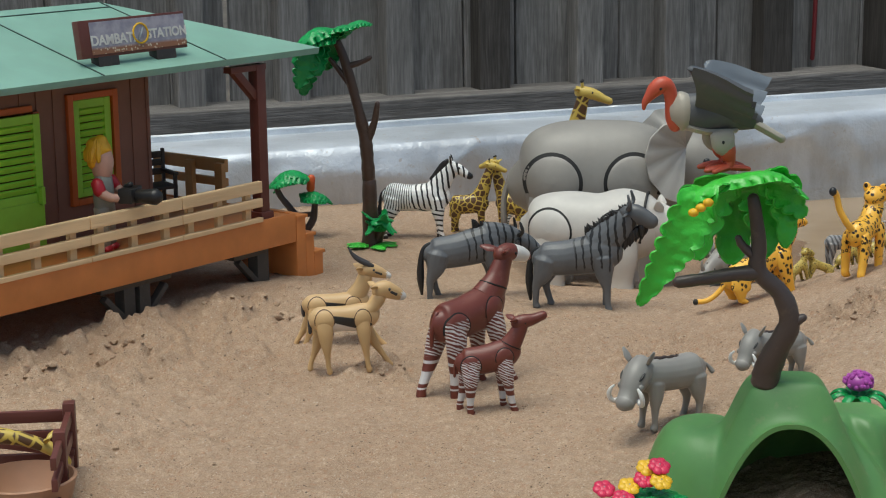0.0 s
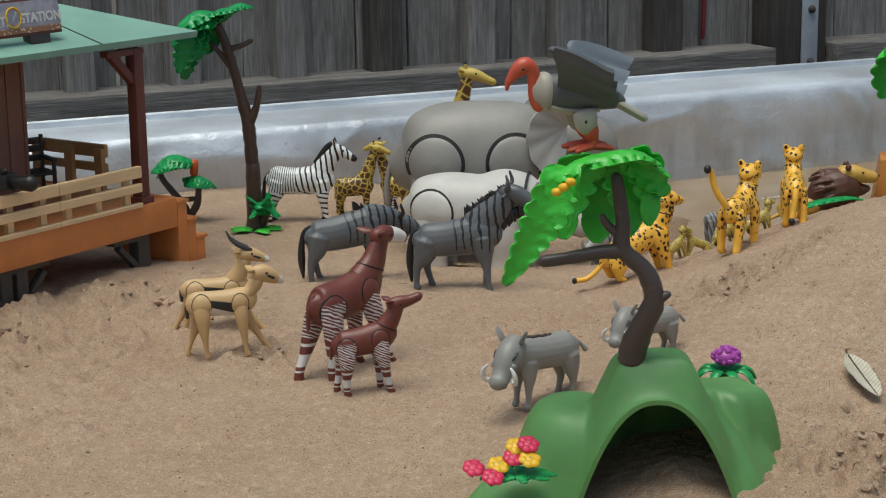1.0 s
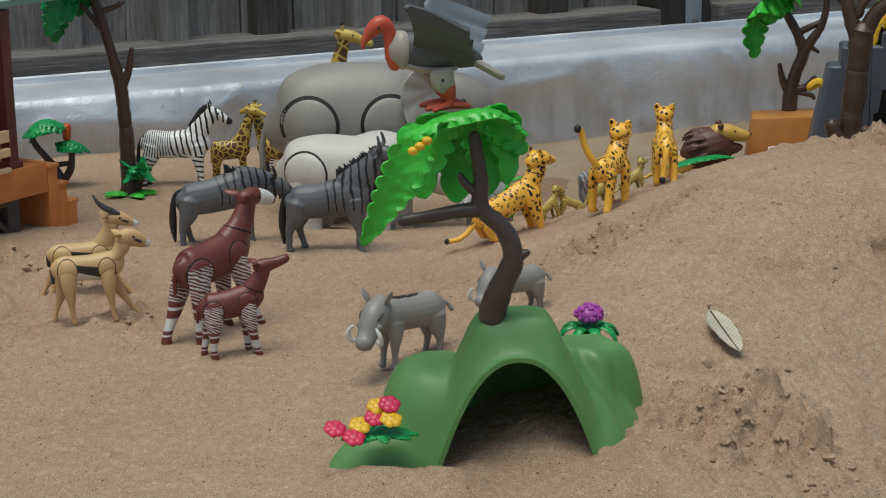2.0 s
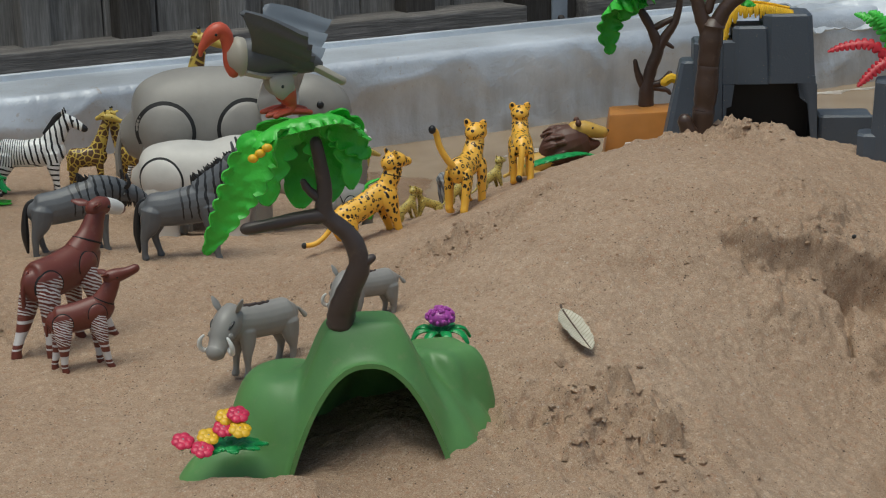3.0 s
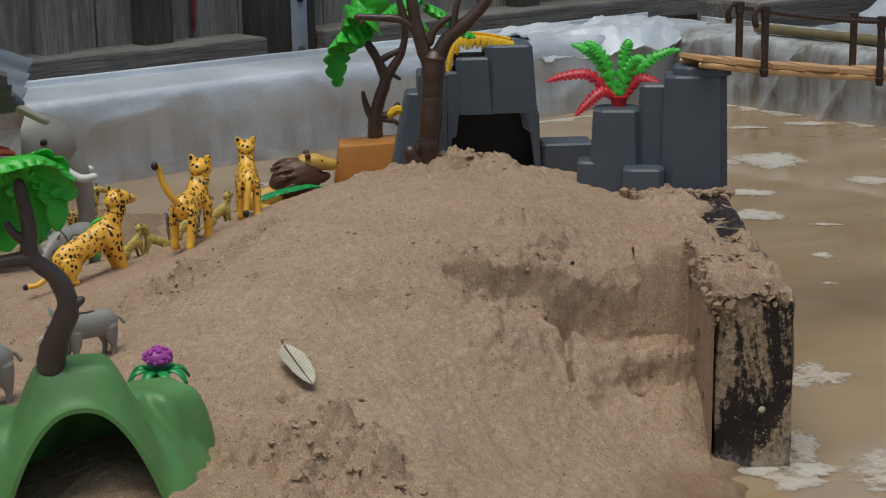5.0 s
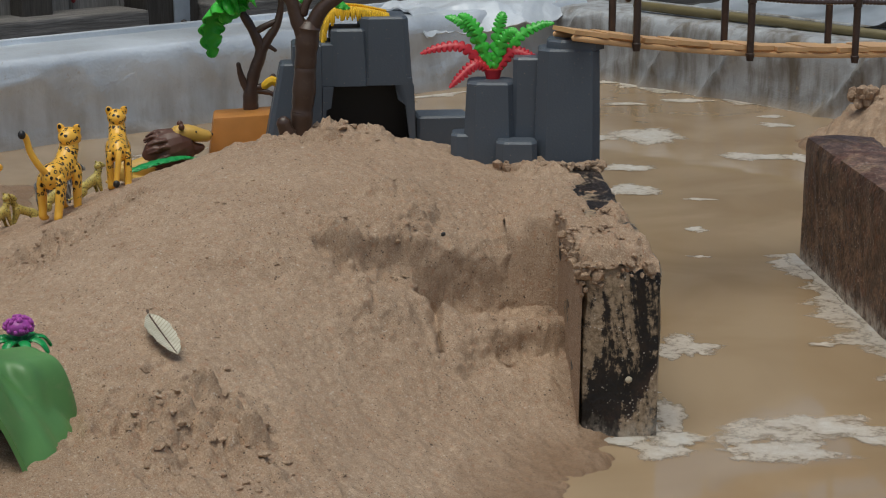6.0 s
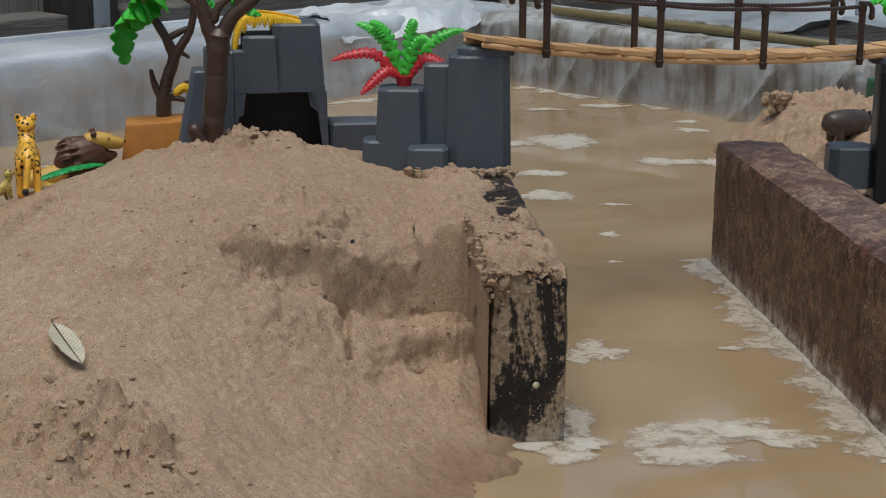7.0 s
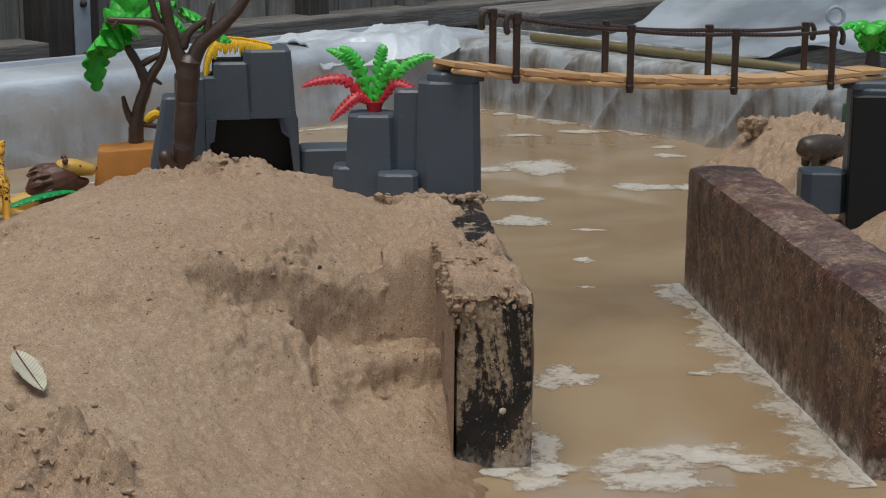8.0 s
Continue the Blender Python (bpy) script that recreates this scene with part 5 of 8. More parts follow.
def add_okapi(label, at, calf=False):
    bm = bmesh.new()
    loft(bm, [(-21.5, 0, 42, 5, 7), (-17, 0, 41.5, 8.8, 11), (-3, 0, 42.5, 9.6, 11.6), (11, 0, 45.5, 9.4, 12), (20, 0, 48.5, 7.4, 10.5), (25, 0, 50, 4, 7)], 30, 0, 5)
    tree = BVHTree.FromBMesh(bm)
    for s in (1, -1):
        joint(bm, tree, 13.5, 45, 7.4, s, 1.0, 0, 2, 0.55, 1.1, skip=((200, 340),))
        joint(bm, tree, -13.5, 39, 7.8, s, 1.0, 1, 2, 0.55, 1.15, skip=((200, 340),))
    if calf:
        loft(bm, [(15, 0, 48, 8, 10), (22, 0, 57, 6.4, 8), (27, 0, 66, 5.2, 6.4), (29, 0, 70, 5, 5.6)], 16, 0)
        collar(bm, (20, 0, 54), (0.5, 0, 1), 7.2, 9.0, 2, 0.5)
        loft(bm, [(24, 0, 71, 5, 5.6), (31, 0, 72.5, 5.2, 5.8), (39, 0, 74, 4.2, 4.4), (47, 0, 77, 3.6, 3.6)], 14, 0)
        ears = (24, 74, 9)
    else:
        loft(bm, [(14, 0, 50, 8, 10), (22, 0, 58, 6.4, 8.2), (26, 0, 66, 5.0, 6.4), (29, 0, 72, 4.6, 5.2)], 16, 0)
        collar(bm, (20.5, 0, 57.2), (0.42, 0, 1), 6.9, 8.8, 2, 0.5)
        loft(bm, [(25.5, 0, 73, 4.6, 5), (31, 0, 74.5, 5.0, 5.2), (36, 0, 73.5, 4.3, 4.8)], 14, 0)
        # pale muzzle, cut on the slant
        loft(bm, [(35, 0, 73.8, 4.45, 4.95), (41, 0, 72, 4.0, 4.4), (45.5, 0, 70, 3.2, 3.5)], 14, 3)
        loft(bm, [(45.2, 0, 70.2, 3.2, 3.4), (46.8, 0, 69.4, 2.6, 2.8)], 12, 0)
        ears = (26.5, 76, 9.5)
    for s in (1, -1):
        ear(bm, ears[0], s * 3.4, ears[1], ears[2], 3.0, (-0.75, s * 0.9, 0.25), 0)
        ball(bm, ears[0] + 7, s * 4.6, ears[1] - 2, 0.9, mat=2, n=8)
    loft(bm, [(-21.5, 0, 48, 1.4), (-25, 0, 40, 1.3), (-25.5, 0, 30, 1.2)], 8, 0)
    ob = animal("toy_okapi", bm, [OKAPI, OKAPI_LEG, SEAM, WHITE], label, at)
    for x, s, z, foot, r in ((13.5, 1, 44, 3, 6.9), (13.5, -1, 44, 15, 6.9), (-13.5, 1, 39, -15, 7.4), (-13.5, -1, 39, -2, 7.4)):
        jointed_leg(ob, x, s * 7.2, z, foot if not calf else foot * 0.5, r, 7, 2.8, 3.0, OKAPI_LEG)


add_okapi("chestnut plastic okapi with striped white legs", stand(0.3615, 0.914, 20, scale=1.03))
add_okapi("small chestnut plastic okapi calf with striped legs", stand(0.3550, 0.8685, -12, scale=0.69), True)


TAN_SEAM = plastic("brown_joint", (0.105, 0.060, 0.030), 0.6, dust=0.0)


def add_gazelle(label, at, feet, horned=True):
    bm = bmesh.new()
    loft(bm, [(-20, 0, 27.5, 3.4, 4.6), (-15.5, 0, 27.6, 5.8, 6.6), (-2, 0, 27.6, 6.2, 6.6), (9, 0, 28, 6.2, 7.2), (15, 0, 29.5, 4.6, 6.2), (18, 0, 31, 2.6, 4)], 26, 0, 5)
    tree = BVHTree.FromBMesh(bm)
    for s in (1, -1):
        joint(bm, tree, 9.5, 27.6, 5.0, s, 0.55, 1, 4, 0.4, 1.05, skip=((200, 340),))
        joint(bm, tree, -13.2, 27.4, 5.6, s, 0.55, 1, 4, 0.4, 1.05, skip=((200, 340),))
    body = set(bm.verts)
    loft(bm, [(11, 0, 31, 5, 6.4), (15.5, 0, 38, 4.2, 5.4), (18, 0, 45, 3.9, 4.6)], 14, 1)
    loft(bm, [(16, 0, 48, 4.0, 4.2), (21, 0, 48.5, 4.2, 4.6), (27, 0, 46.5, 3.2, 3.6), (31, 0, 44.8, 2.4, 2.6)], 14, 1)
    loft(bm, [(30.2, 0, 45.4, 2.55, 2.6), (33, 0, 44, 2.0, 2.0)], 10, 2)
    for s in (1, -1):
        ear(bm, 15.5, s * 3.2, 50, 6.0, 1.9, (-0.8, s * 0.9, 0.25), 1)
        if horned:
            loft(bm, [(22.5, s * 1.7, 51, 1.6), (18.5, s * 2.6, 53, 1.55), (14, s * 3.4, 55.5, 1.35), (10, s * 3.6, 59, 1.0), (8, s * 3.2, 63, 0.5)], 8, 3)
        ball(bm, 23, s * 3.8, 49, 0.8, mat=3, n=8)
        loft(bm, [(23, s * 3.4, 48, 0.5, 0.7), (28, s * 3.1, 46, 0.5, 0.8)], 6, 3)
    for v in bm.verts:
        if v not in body:
            v.co.z -= (0.0 if horned else 0.0065) * min(1, max(0, (v.co.z - 0.030) / 0.012))
            v.co.x += (0.0 if horned else 0.003) * min(1, max(0, (v.co.z - 0.030) / 0.012))
    loft(bm, [(-19.5, 0, 31, 1.3), (-21.5, 0, 27, 1.4), (-21.5, 0, 21, 1.1)], 8, 3)
    ob = animal("toy_gazelle", bm, [GAZELLE, GAZELLE_LEG, WHITE, HORN, TAN_SEAM], label, at)
    for (x, s, z, r), foot in zip(((9.5, 1, 27.4, 4.6), (9.5, -1, 27.4, 4.6), (-13.2, 1, 27.2, 5.2), (-13.2, -1, 27.2, 5.2)), feet):
        jointed_leg(ob, x, s * 4.7, z, foot, r, 4.6, 1.6, 1.7, GAZELLE_LEG)


add_gazelle("tan plastic toy gazelle with a black flank band", stand(0.309, 0.976, -12) @ Matrix.Diagonal((1, 1, 1.16, 1)), (17, 3, -9, 2), False)
add_gazelle("tan plastic gazelle in running pose with dark horns", stand(0.322, 1.034, -12, scale=1.0), (14, 19, -14, -9))


BRISTLE = plastic("dark_bristle_plastic", (0.050, 0.032, 0.027), 0.5)


def add_warthog(label, at, head_turn):
    bm = bmesh.new()
    loft(bm, [(-20, 0, 28, 4.6, 6), (-15, 0, 27.5, 7.6, 9.2), (0, 0, 27.5, 7.8, 9.0), (12, 0, 28.5, 7.2, 9.2), (18, 0, 29.5, 6.0, 8.2)], 18, 0, 4)
    for k, s in ((0, 1), (1, -1)):
        leg(bm, 11, s * 4.4, 25, (1, 2.5)[k], (5.2, 2.0, 2.2), 0, 0.4)
        leg(bm, -15, s * 4.6, 25, (-1, 1)[k], (6.0, 2.0, 2.2), 0, -1.4)
    loft(bm, [(-20, 0, 31, 1.2), (-25, 0, 28.5, 1.0), (-28, 1, 24.5, 1.7)], 8, 0)
    head, tusks, mane, dark = bmesh.new(), bmesh.new(), bmesh.new(), bmesh.new()
    m = pose(18.5, 0, 30.5, 0, 16, head_turn) @ Matrix.Diagonal((1.12, 1.12, 1.12, 1))

    def skull(b):
        loft(b, [(-3, 0, 0.5, 6.2, 7.6), (3, 0, 0.5, 6.4, 7.4), (8, 0, -1.5, 5.8, 6.0), (11.5, 0, -4, 5.0, 4.8), (15, 0, -5.8, 4.6, 4.0), (17, 0, -6.4, 4.7, 4.0)], 16)
        for s in (1, -1):
            ear(b, -0.5, s * 4.6, 5.5, 7.0, 2.6, (-0.15, s * 0.55, 1), 0)
            ball(b, 9.5, s * 5.0, -1.5, 1.7, 1.6, 1.9, 0, n=8)

    def teeth(b):
        for s in (1, -1):
            loft(b, [(12, s * 4.2, -6.6, 1.0), (14, s * 7.0, -7.6, 1.2), (15, s * 8.6, -5.0, 1.15), (14.6, s * 8.0, -1.6, 1.0), (13.6, s * 6.2, 0.4, 0.6)], 10)

    def face(b):
        for s in (1, -1):
            loft(b, [(5, s * 5.6, 3.6, 0.4), (7, s * 5.3, 2.8, 0.7), (9, s * 4.8, 1.8, 0.4)], 8)
            ball(b, 18.4, s * 1.6, -6.2, 0.8, mat=0, n=6)

    for b, fn in ((head, skull), (tusks, teeth), (dark, face)):
        turned(b, fn, m)
    rng2 = random.Random(3)
    for k in range(26):
        t = k / 25
        x, y, z = 19 - 24 * t, rng2.uniform(-1.4, 1.4), 36.4 - 1.4 * t
        loft(mane, [(x, y * 0.6, z - 2, 1.3, 1.4), (x - 1.5, y, z + 1.0, 1.1, 0.9), (x - 4.5, y * 1.2, z + 1.6 - 1.5 * t, 0.35)], 6, 0, 2)
    ob = moulded("toy_warthog", bm, GREY, label, at, (("head", head, GREY), ("tusks", tusks, WHITE), ("mane", mane, BRISTLE), ("eyes", dark, BLACK)))
    return ob


add_warthog("grey plastic toy warthog with white curved tusks", stand(0.4215, 0.782, 190, scale=1.0), 24)
add_warthog("grey plastic warthog with tusks standing behind the green hill", stand(0.488, 0.786, 182, dz=-0.001, scale=0.78), 30)


def add_cheetah(name, kind, label, at, mat, plain, group="toy animals on the sand"):
    """kind: 'sit' leans on straight forelegs, 'tail_up' and 'tail_down' stand."""
    bm, head, tail, tip = bmesh.new(), bmesh.new(), bmesh.new(), bmesh.new()
    if kind == "sit":
        loft(bm, [(-26, 0, 15, 5, 6.5), (-18, 0, 18, 7.5, 9), (-4, 0, 23, 7, 8.6), (10, 0, 29, 7.2, 9.2), (19, 0, 33, 6, 8)], 18, 0, 4)
        loft(bm, [(15, 0, 33, 5.4, 7), (20, 0, 41, 6.0, 6.8), (22.5, 0, 47, 5.8, 6.2)], 14, 0)
        legs = ((14, 30, 8, 6.8, 1), (-20, 15, 1, 8.2, 0))
        tail_at = [(-27, 0, 15, 1.9), (-33, 2, 7, 1.8), (-40, 4, 2.4, 1.8), (-47, 5, 2.2, 1.7)]
        hx, hz, aim = 22, 50, -6
    else:
        loft(bm, [(-20, 0, 28.5, 4, 5.5), (-15.5, 0, 28.5, 7.2, 8.4), (-2, 0, 29, 7.2, 8.2), (10, 0, 31, 7.4, 9), (17, 0, 33.5, 5, 7)], 18, 0, 4)
        loft(bm, [(10, 0, 34, 6.8, 7.6), (15, 0, 40, 6.4, 6.6), (17, 0, 44, 6.2, 6.0)], 14, 0)
        legs = ((11, 29, 3, 6.0, 1), (-14, 27, -4, 6.6, 1))
        hx, hz, aim = 17.5, 47, 4
        if kind == "tail_up":
            tail_at = [(-19, 0, 31, 2.2), (-24, 3, 37, 2.2), (-27, 7, 46, 2.1), (-28, 9, 55, 2.1), (-31, 10, 58, 2.2)]
        else:
            tail_at = [(-19, 0, 32, 2.4), (-22.5, 0, 26, 2.3), (-24.5, 1, 18, 2.2), (-26, 2, 11, 2.2), (-27.5, 2.5, 7, 2.2)]
    limbs = []
    for x, z, foot, r, straight in legs:
        for s in (1, -1):
            b = bmesh.new()
            f = foot + (2.5 * s if kind != "sit" else 0)
            loft(b, [(x, s * 5.6, z + r * 0.3, 2.6, r * 0.8), (x + 0.5, s * 6.4, z - r * 0.5, 3.0, r * 0.95), (x + f * 0.45, s * 6.4, z * 0.52, 2.8, r * 0.62), (x + f * 0.8, s * 6.2, z * 0.25, 2.6, 2.9),
                     (x + f, s * 6.2, 3.2, 2.6, 2.8), (x + f + 2.4, s * 6.2, 1.6, 2.9, 1.9), (x + f + 4.0, s * 6.2, 1.4, 2.4, 1.4)], 14, 0, 4)
            limbs.append(b)

    def skull(b):
        loft(b, [(-5, 0, 0.5, 5.8, 5.4), (0, 0, 1.2, 7.2, 6.6), (5, 0, 0.6, 6.4, 5.6), (9, 0, -1, 3.8, 3.6), (12.5, 0, -1.6, 3.0, 2.8)], 16)
        for s in (1, -1):
            loft(b, [(0, s * 4.6, 4.6, 3.0, 1.6), (-0.6, s * 5.6, 7.4, 2.7, 1.2), (-1.0, s * 6.2, 9.2, 1.5, 0.8)], 10, 0)

    turned(head, skull, pose(hx, 0, hz, 0, aim, 0))
    loft(tail, tail_at, 10)
    x, y, z, r = tail_at[-1]
    ball(tip, x - 0.8, y, z, r * 1.15, r * 1.15, r * 1.3, n=10)
    face = bmesh.new()
    ball(face, hx + 14.0, 0, hz - 1, 1.1, 1.5, 0.9, 0, n=8)
    for s in (1, -1):
        ball(face, hx + 6.5, s * 4.4, hz + 2.2, 0.8, mat=0, n=8)
    gap = bmesh.new()
    if kind == "sit":
        collar(gap, (20.5, 0, 42), (0.28, 0, 1), 6.0, 6.8, 0, 0.35)
    else:
        collar(gap, (15.4, 0, 40.6), (0.3, 0, 1), 6.45, 6.6, 0, 0.35)
    extras = [("head", head, mat), ("tail", tail, mat if kind == "sit" else plain), ("tail_tip", tip, BLACK), ("face", face, BLACK), ("neck_joint", gap, SEAM)]
    return moulded(name, bm, mat, label, at, extras + [("leg", b, mat) for b in limbs], group=group)


for kind, label, at in (("sit", "yellow spotted plastic cheetah sitting with raised head", stand(0.600, 0.989, 4, scale=0.98)),
                        ("tail_up", "yellow spotted plastic cheetah with its tail raised", stand(0.662, 0.9636, 36, scale=1.02)),
                        ("tail_down", "yellow spotted plastic cheetah with its tail hanging down", stand(0.723, 0.989, 58, scale=0.92))):
    add_cheetah("toy_cheetah", kind, label, at, CHEETAH, CHEETAH_PLAIN)
for x, y, d, s in ((0.645, 1.016, 20, 0.40), (0.6665, 1.021, 170, 0.34), (0.695, 1.030, 20, 0.42), (0.738, 1.052, 10, 0.42)):
    add_cheetah("toy_cheetah_cub", "sit", "tiny yellow-green spotted plastic cheetah cub on sand", stand(x, y, d, scale=s), CUB, CUB, "cheetah cubs on the sand")
bm = bmesh.new()
quad(bm, 38, 34, 8, 6.5, (1, 2, -1, -2), (4.6, 2.3, 2.4), 4.2, 0, 0)
loft(bm, [(12, 0, 29, 4.8, 6.5), (19, 0, 37, 3.6, 5), (24, 0, 43, 3.0, 3.6)], 12, 0)
loft(bm, [(22, 0, 44, 3, 3.2), (28, 0, 42, 2.8, 3), (34, 0, 38, 2, 2)], 12, 0)
for s in (1, -1):
    ear(bm, 22, s * 2, 46.5, 4.5, 1.4, (-0.2, s * 0.5, 1), 0)
mane = bmesh.new()
loft(mane, [(8, 0, 35, 1, 1.6), (16, 0, 42, 1.2, 2), (22, 0, 48, 1, 1.4)], 8)
GREY_FOAL = striped("grey_foal_stripes", (0.30, 0.30, 0.30), (0.09, 0.09, 0.095), 70, "X", 0.3, 0.6, 3.0)
moulded("toy_foal", bm, GREY_FOAL, "small grey striped plastic foal beside the cheetahs", stand(0.728, 1.085, -5, scale=0.72), (("mane", mane, BLACK),))


def add_lion(label, at):
    bm, mane, head, dark = bmesh.new(), bmesh.new(), bmesh.new(), bmesh.new()
    loft(bm, [(-32, 0, 8, 7, 6), (-24, 0, 9, 9, 8), (-8, 0, 12, 10, 10), (8, 0, 18, 9, 12)], 16, 0, 4)
    for s in (1, -1):
        loft(bm, [(4, s * 8, 10, 4, 5), (14, s * 9, 4, 3.4, 3.6), (30, s * 9, 3.2, 3.2, 3.2)], 10, 0)
        loft(bm, [(-34, s * 9, 10, 5, 8), (-26, s * 11, 4, 3.6, 4), (-16, s * 11, 3, 3.2, 3)], 10, 0)
    loft(bm, [(-32, 0, 7, 1.8), (-40, -6, 4, 1.6), (-46, -14, 3, 1.5)], 8, 0)
    loft(mane, [(-8, 0, 18, 10, 12), (0, 0, 22, 14, 17), (9, 0, 25, 15.5, 18), (18, 0, 28, 12.5, 15)], 18, 0, 4)
    rng2 = random.Random(8)
    for k in range(70):
        a, t = rng2.uniform(0, 6.28), rng2.random()
        x, r = -4 + 18 * t, (10 + 6 * math.sin(math.pi * min(1, t + 0.15)))
        cy, cz = math.cos(a), math.sin(a)
        loft(mane, [(x, cy * r * 0.85, 25 + cz * r * 0.95, 3.0, 2), (x - 5, cy * r * 0.96, 25 + cz * r * 1.04 - 1, 2.4, 1.5), (x - 11, cy * r * 0.92, 24 + cz * r * 0.95 - 2, 0.8)], 7, 0, 2)
    loft(head, [(12, 0, 37, 8, 7.5), (22, 0, 38, 7.6, 7.2), (32, 0, 36, 6, 5.6), (38, 0, 35, 5, 4.6)], 14)
    loft(mane, [(20, 0, 27, 7, 7), (27, 0, 25, 6, 5.5), (33, 0, 26, 3.4, 3)], 10)
    for s in (1, -1):
        ball(mane, 16, s * 8.0, 44.5, 2.8, 2.6, 3.0, 0, n=8)
        ball(dark, 28, s * 6.2, 40, 0.9, n=8)
    ball(dark, 41, 0, 36.5, 1.4, 2.0, 1.2, n=8)
    gold = plastic("lion_yellow_plastic", (0.60, 0.36, 0.07), 0.42)
    ob = moulded("toy_lion", bm, gold, label, at, (("head", head, gold), ("eyes", dark, BLACK)))
    m = part("mane", mane, MANE, ob)
    md = m.modifiers.new("fuse", "REMESH")
    md.mode, md.voxel_size, md.use_smooth_shade = "VOXEL", 0.0006, True


add_lion("lying plastic lion with a dark brown mane", stand(0.838, 1.108, -30, dz=-0.004, scale=0.95))


def hippo_mesh(bm):
    loft(bm, [(-32, 0, 20, 8, 9), (-26, 0, 21, 14, 14), (-6, 0, 21, 16, 16), (12, 0, 21, 14, 15), (22, 0, 22, 10, 11)], 18, 0, 4)
    for x, s in ((13, 1), (13, -1), (-19, 1), (-19, -1)):
        loft(bm, [(x, s * 9, 16, 6, 7), (x, s * 9.5, 6, 5, 5), (x + 0.6, s * 9.5, 1.2, 5.2, 5.4)], 12, 0)
    loft(bm, [(20, 0, 24, 9, 10), (30, 0, 22, 8, 8), (40, 0, 18, 9, 8)], 14, 0)
    for s in (1, -1):
        ball(bm, 24, s * 6, 33, 2.2, n=8)


# ---- vulture on the tree of the green hill ----
def add_vulture(label, at):
    """Local z = 0 under the toes; looks towards +x."""
    body, head, ruff, quill, dark = (bmesh.new() for _ in range(5))
    thighs, feet = {1: bmesh.new(), -1: bmesh.new()}, {1: bmesh.new(), -1: bmesh.new()}
    loft(body, [(-14, 0, 20, 3, 3), (-8, 0, 22, 6, 5.4), (2, 0, 24.5, 7.6, 7.4), (12, 0, 25, 7, 8), (17.5, 0, 25.5, 5.6, 7.4)], 20, 0, 4)
    loft(ruff, [(17.2, 0, 25.6, 6.0, 7.8), (19.5, 0, 25.6, 6.4, 8.4), (21.5, 0, 25.4, 5.2, 7.0)], 18)
    loft(ruff, [(17, 0, 19.5, 5, 2), (8, 0, 17.2, 5.6, 1.8), (-4, 0, 17.5, 4.6, 1.6)], 12)
    loft(head, [(21.5, 0, 19, 2.6), (23.2, 0, 23, 2.7), (23.6, 0, 29, 2.6), (24.2, 0, 34, 3.0), (27.0, 0, 37, 3.6), (30.4, 0, 35.2, 3.3), (33.0, 0, 32.2, 2.2), (34.8, 0, 29.6, 1.4), (35.2, 0, 27.0, 0.7)], 16)
    loft(quill, [(-9, 1, 21.5, 3.0, 2.2), (-16, 1, 17.5, 2.8, 2.0), (-24.5, 1, 12.5, 2.4, 1.9)], 10)
    for s in (1, -1):
        loft(thighs[s], [(3.5, s * 6.4, 17.0, 1.8, 5.0), (2.6, s * 6.6, 12.6, 2.3, 5.2), (0.4, s * 5.6, 9.6, 2.0, 3.8)], 16)
        # no eye: a black ball painting the dark of the thigh's small hole
        ball(dark, 3.4, s * 8.6, 13.2, 0.7, 0.5, 0.8, n=8)
        ball(dark, 29, s * 3.2, 35.6, 0.7, n=8)
        foot = feet[s]
        loft(foot, [(1.0, s * 4.8, 12.5, 3.0, 3.6), (0.2, s * 4.8, 8.0, 3.0, 3.6), (-1.0, s * 4.2, 5.0, 2.2, 2.4), (-0.6, s * 4.2, 2.6, 2.3, 2.2)], 12)
        for dx, dy in ((10.5, 1.0), (8, 4.5), (8, -3.2), (-8.5, 0.5)):
            loft(foot, [(-0.8, s * 4.2, 2.2, 2.0, 1.7), (-0.8 + dx * 0.6, s * (4.2 + dy * 0.6), 1.6, 1.8, 1.5), (-0.8 + dx, s * (4.2 + dy), 0.9, 1.2, 1.0)], 10, 0, 2)
    ob = animal("toy_vulture", body, BIRD_DARK, label, at)
    for nm, b, mt in (("head", head, BIRD_RED), ("ruff", ruff, BIRD_CREAM), ("thigh", thighs[1], BIRD_CREAM), ("thigh", thighs[-1], BIRD_CREAM), ("foot", feet[1], BIRD_RED), ("foot", feet[-1], BIRD_RED), ("tail_quill", quill, BIRD_CREAM), ("eyes", dark, BLACK)):
        part(nm, b, mt, ob)
    # raised wings: stations from root to edge, the trailing edge stepped into feathers; near one toned as shaded, far
    # one as lit
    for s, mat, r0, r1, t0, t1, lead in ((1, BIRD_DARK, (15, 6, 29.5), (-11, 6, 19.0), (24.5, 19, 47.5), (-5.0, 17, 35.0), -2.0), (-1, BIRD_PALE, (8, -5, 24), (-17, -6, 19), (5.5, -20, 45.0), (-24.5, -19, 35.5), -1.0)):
        rows = []
        for i in range(37):
            u = i / 36
            step = (u * 3.0) % 1.0 if u < 0.999 else 1.0
            row = []
            for j in range(21):
                v = j / 20
                q = Vector(r0).lerp(Vector(r1), v).lerp(Vector(t0).lerp(Vector(t1), v), u)
                q.x += lead * math.sin(math.pi * u) * (1 - v) ** 2 - v ** 4 * (2.2 * step - 1.0)
                edge = u ** 5
                q.x -= edge * 3.2 * max(0, 1 - v * 4) ** 2
                q.z -= edge * 2.6 * max(0, 1 - v * 5) ** 2
                q.z += edge * 1.6 * math.sin(math.pi * min(1, v * 1.1))
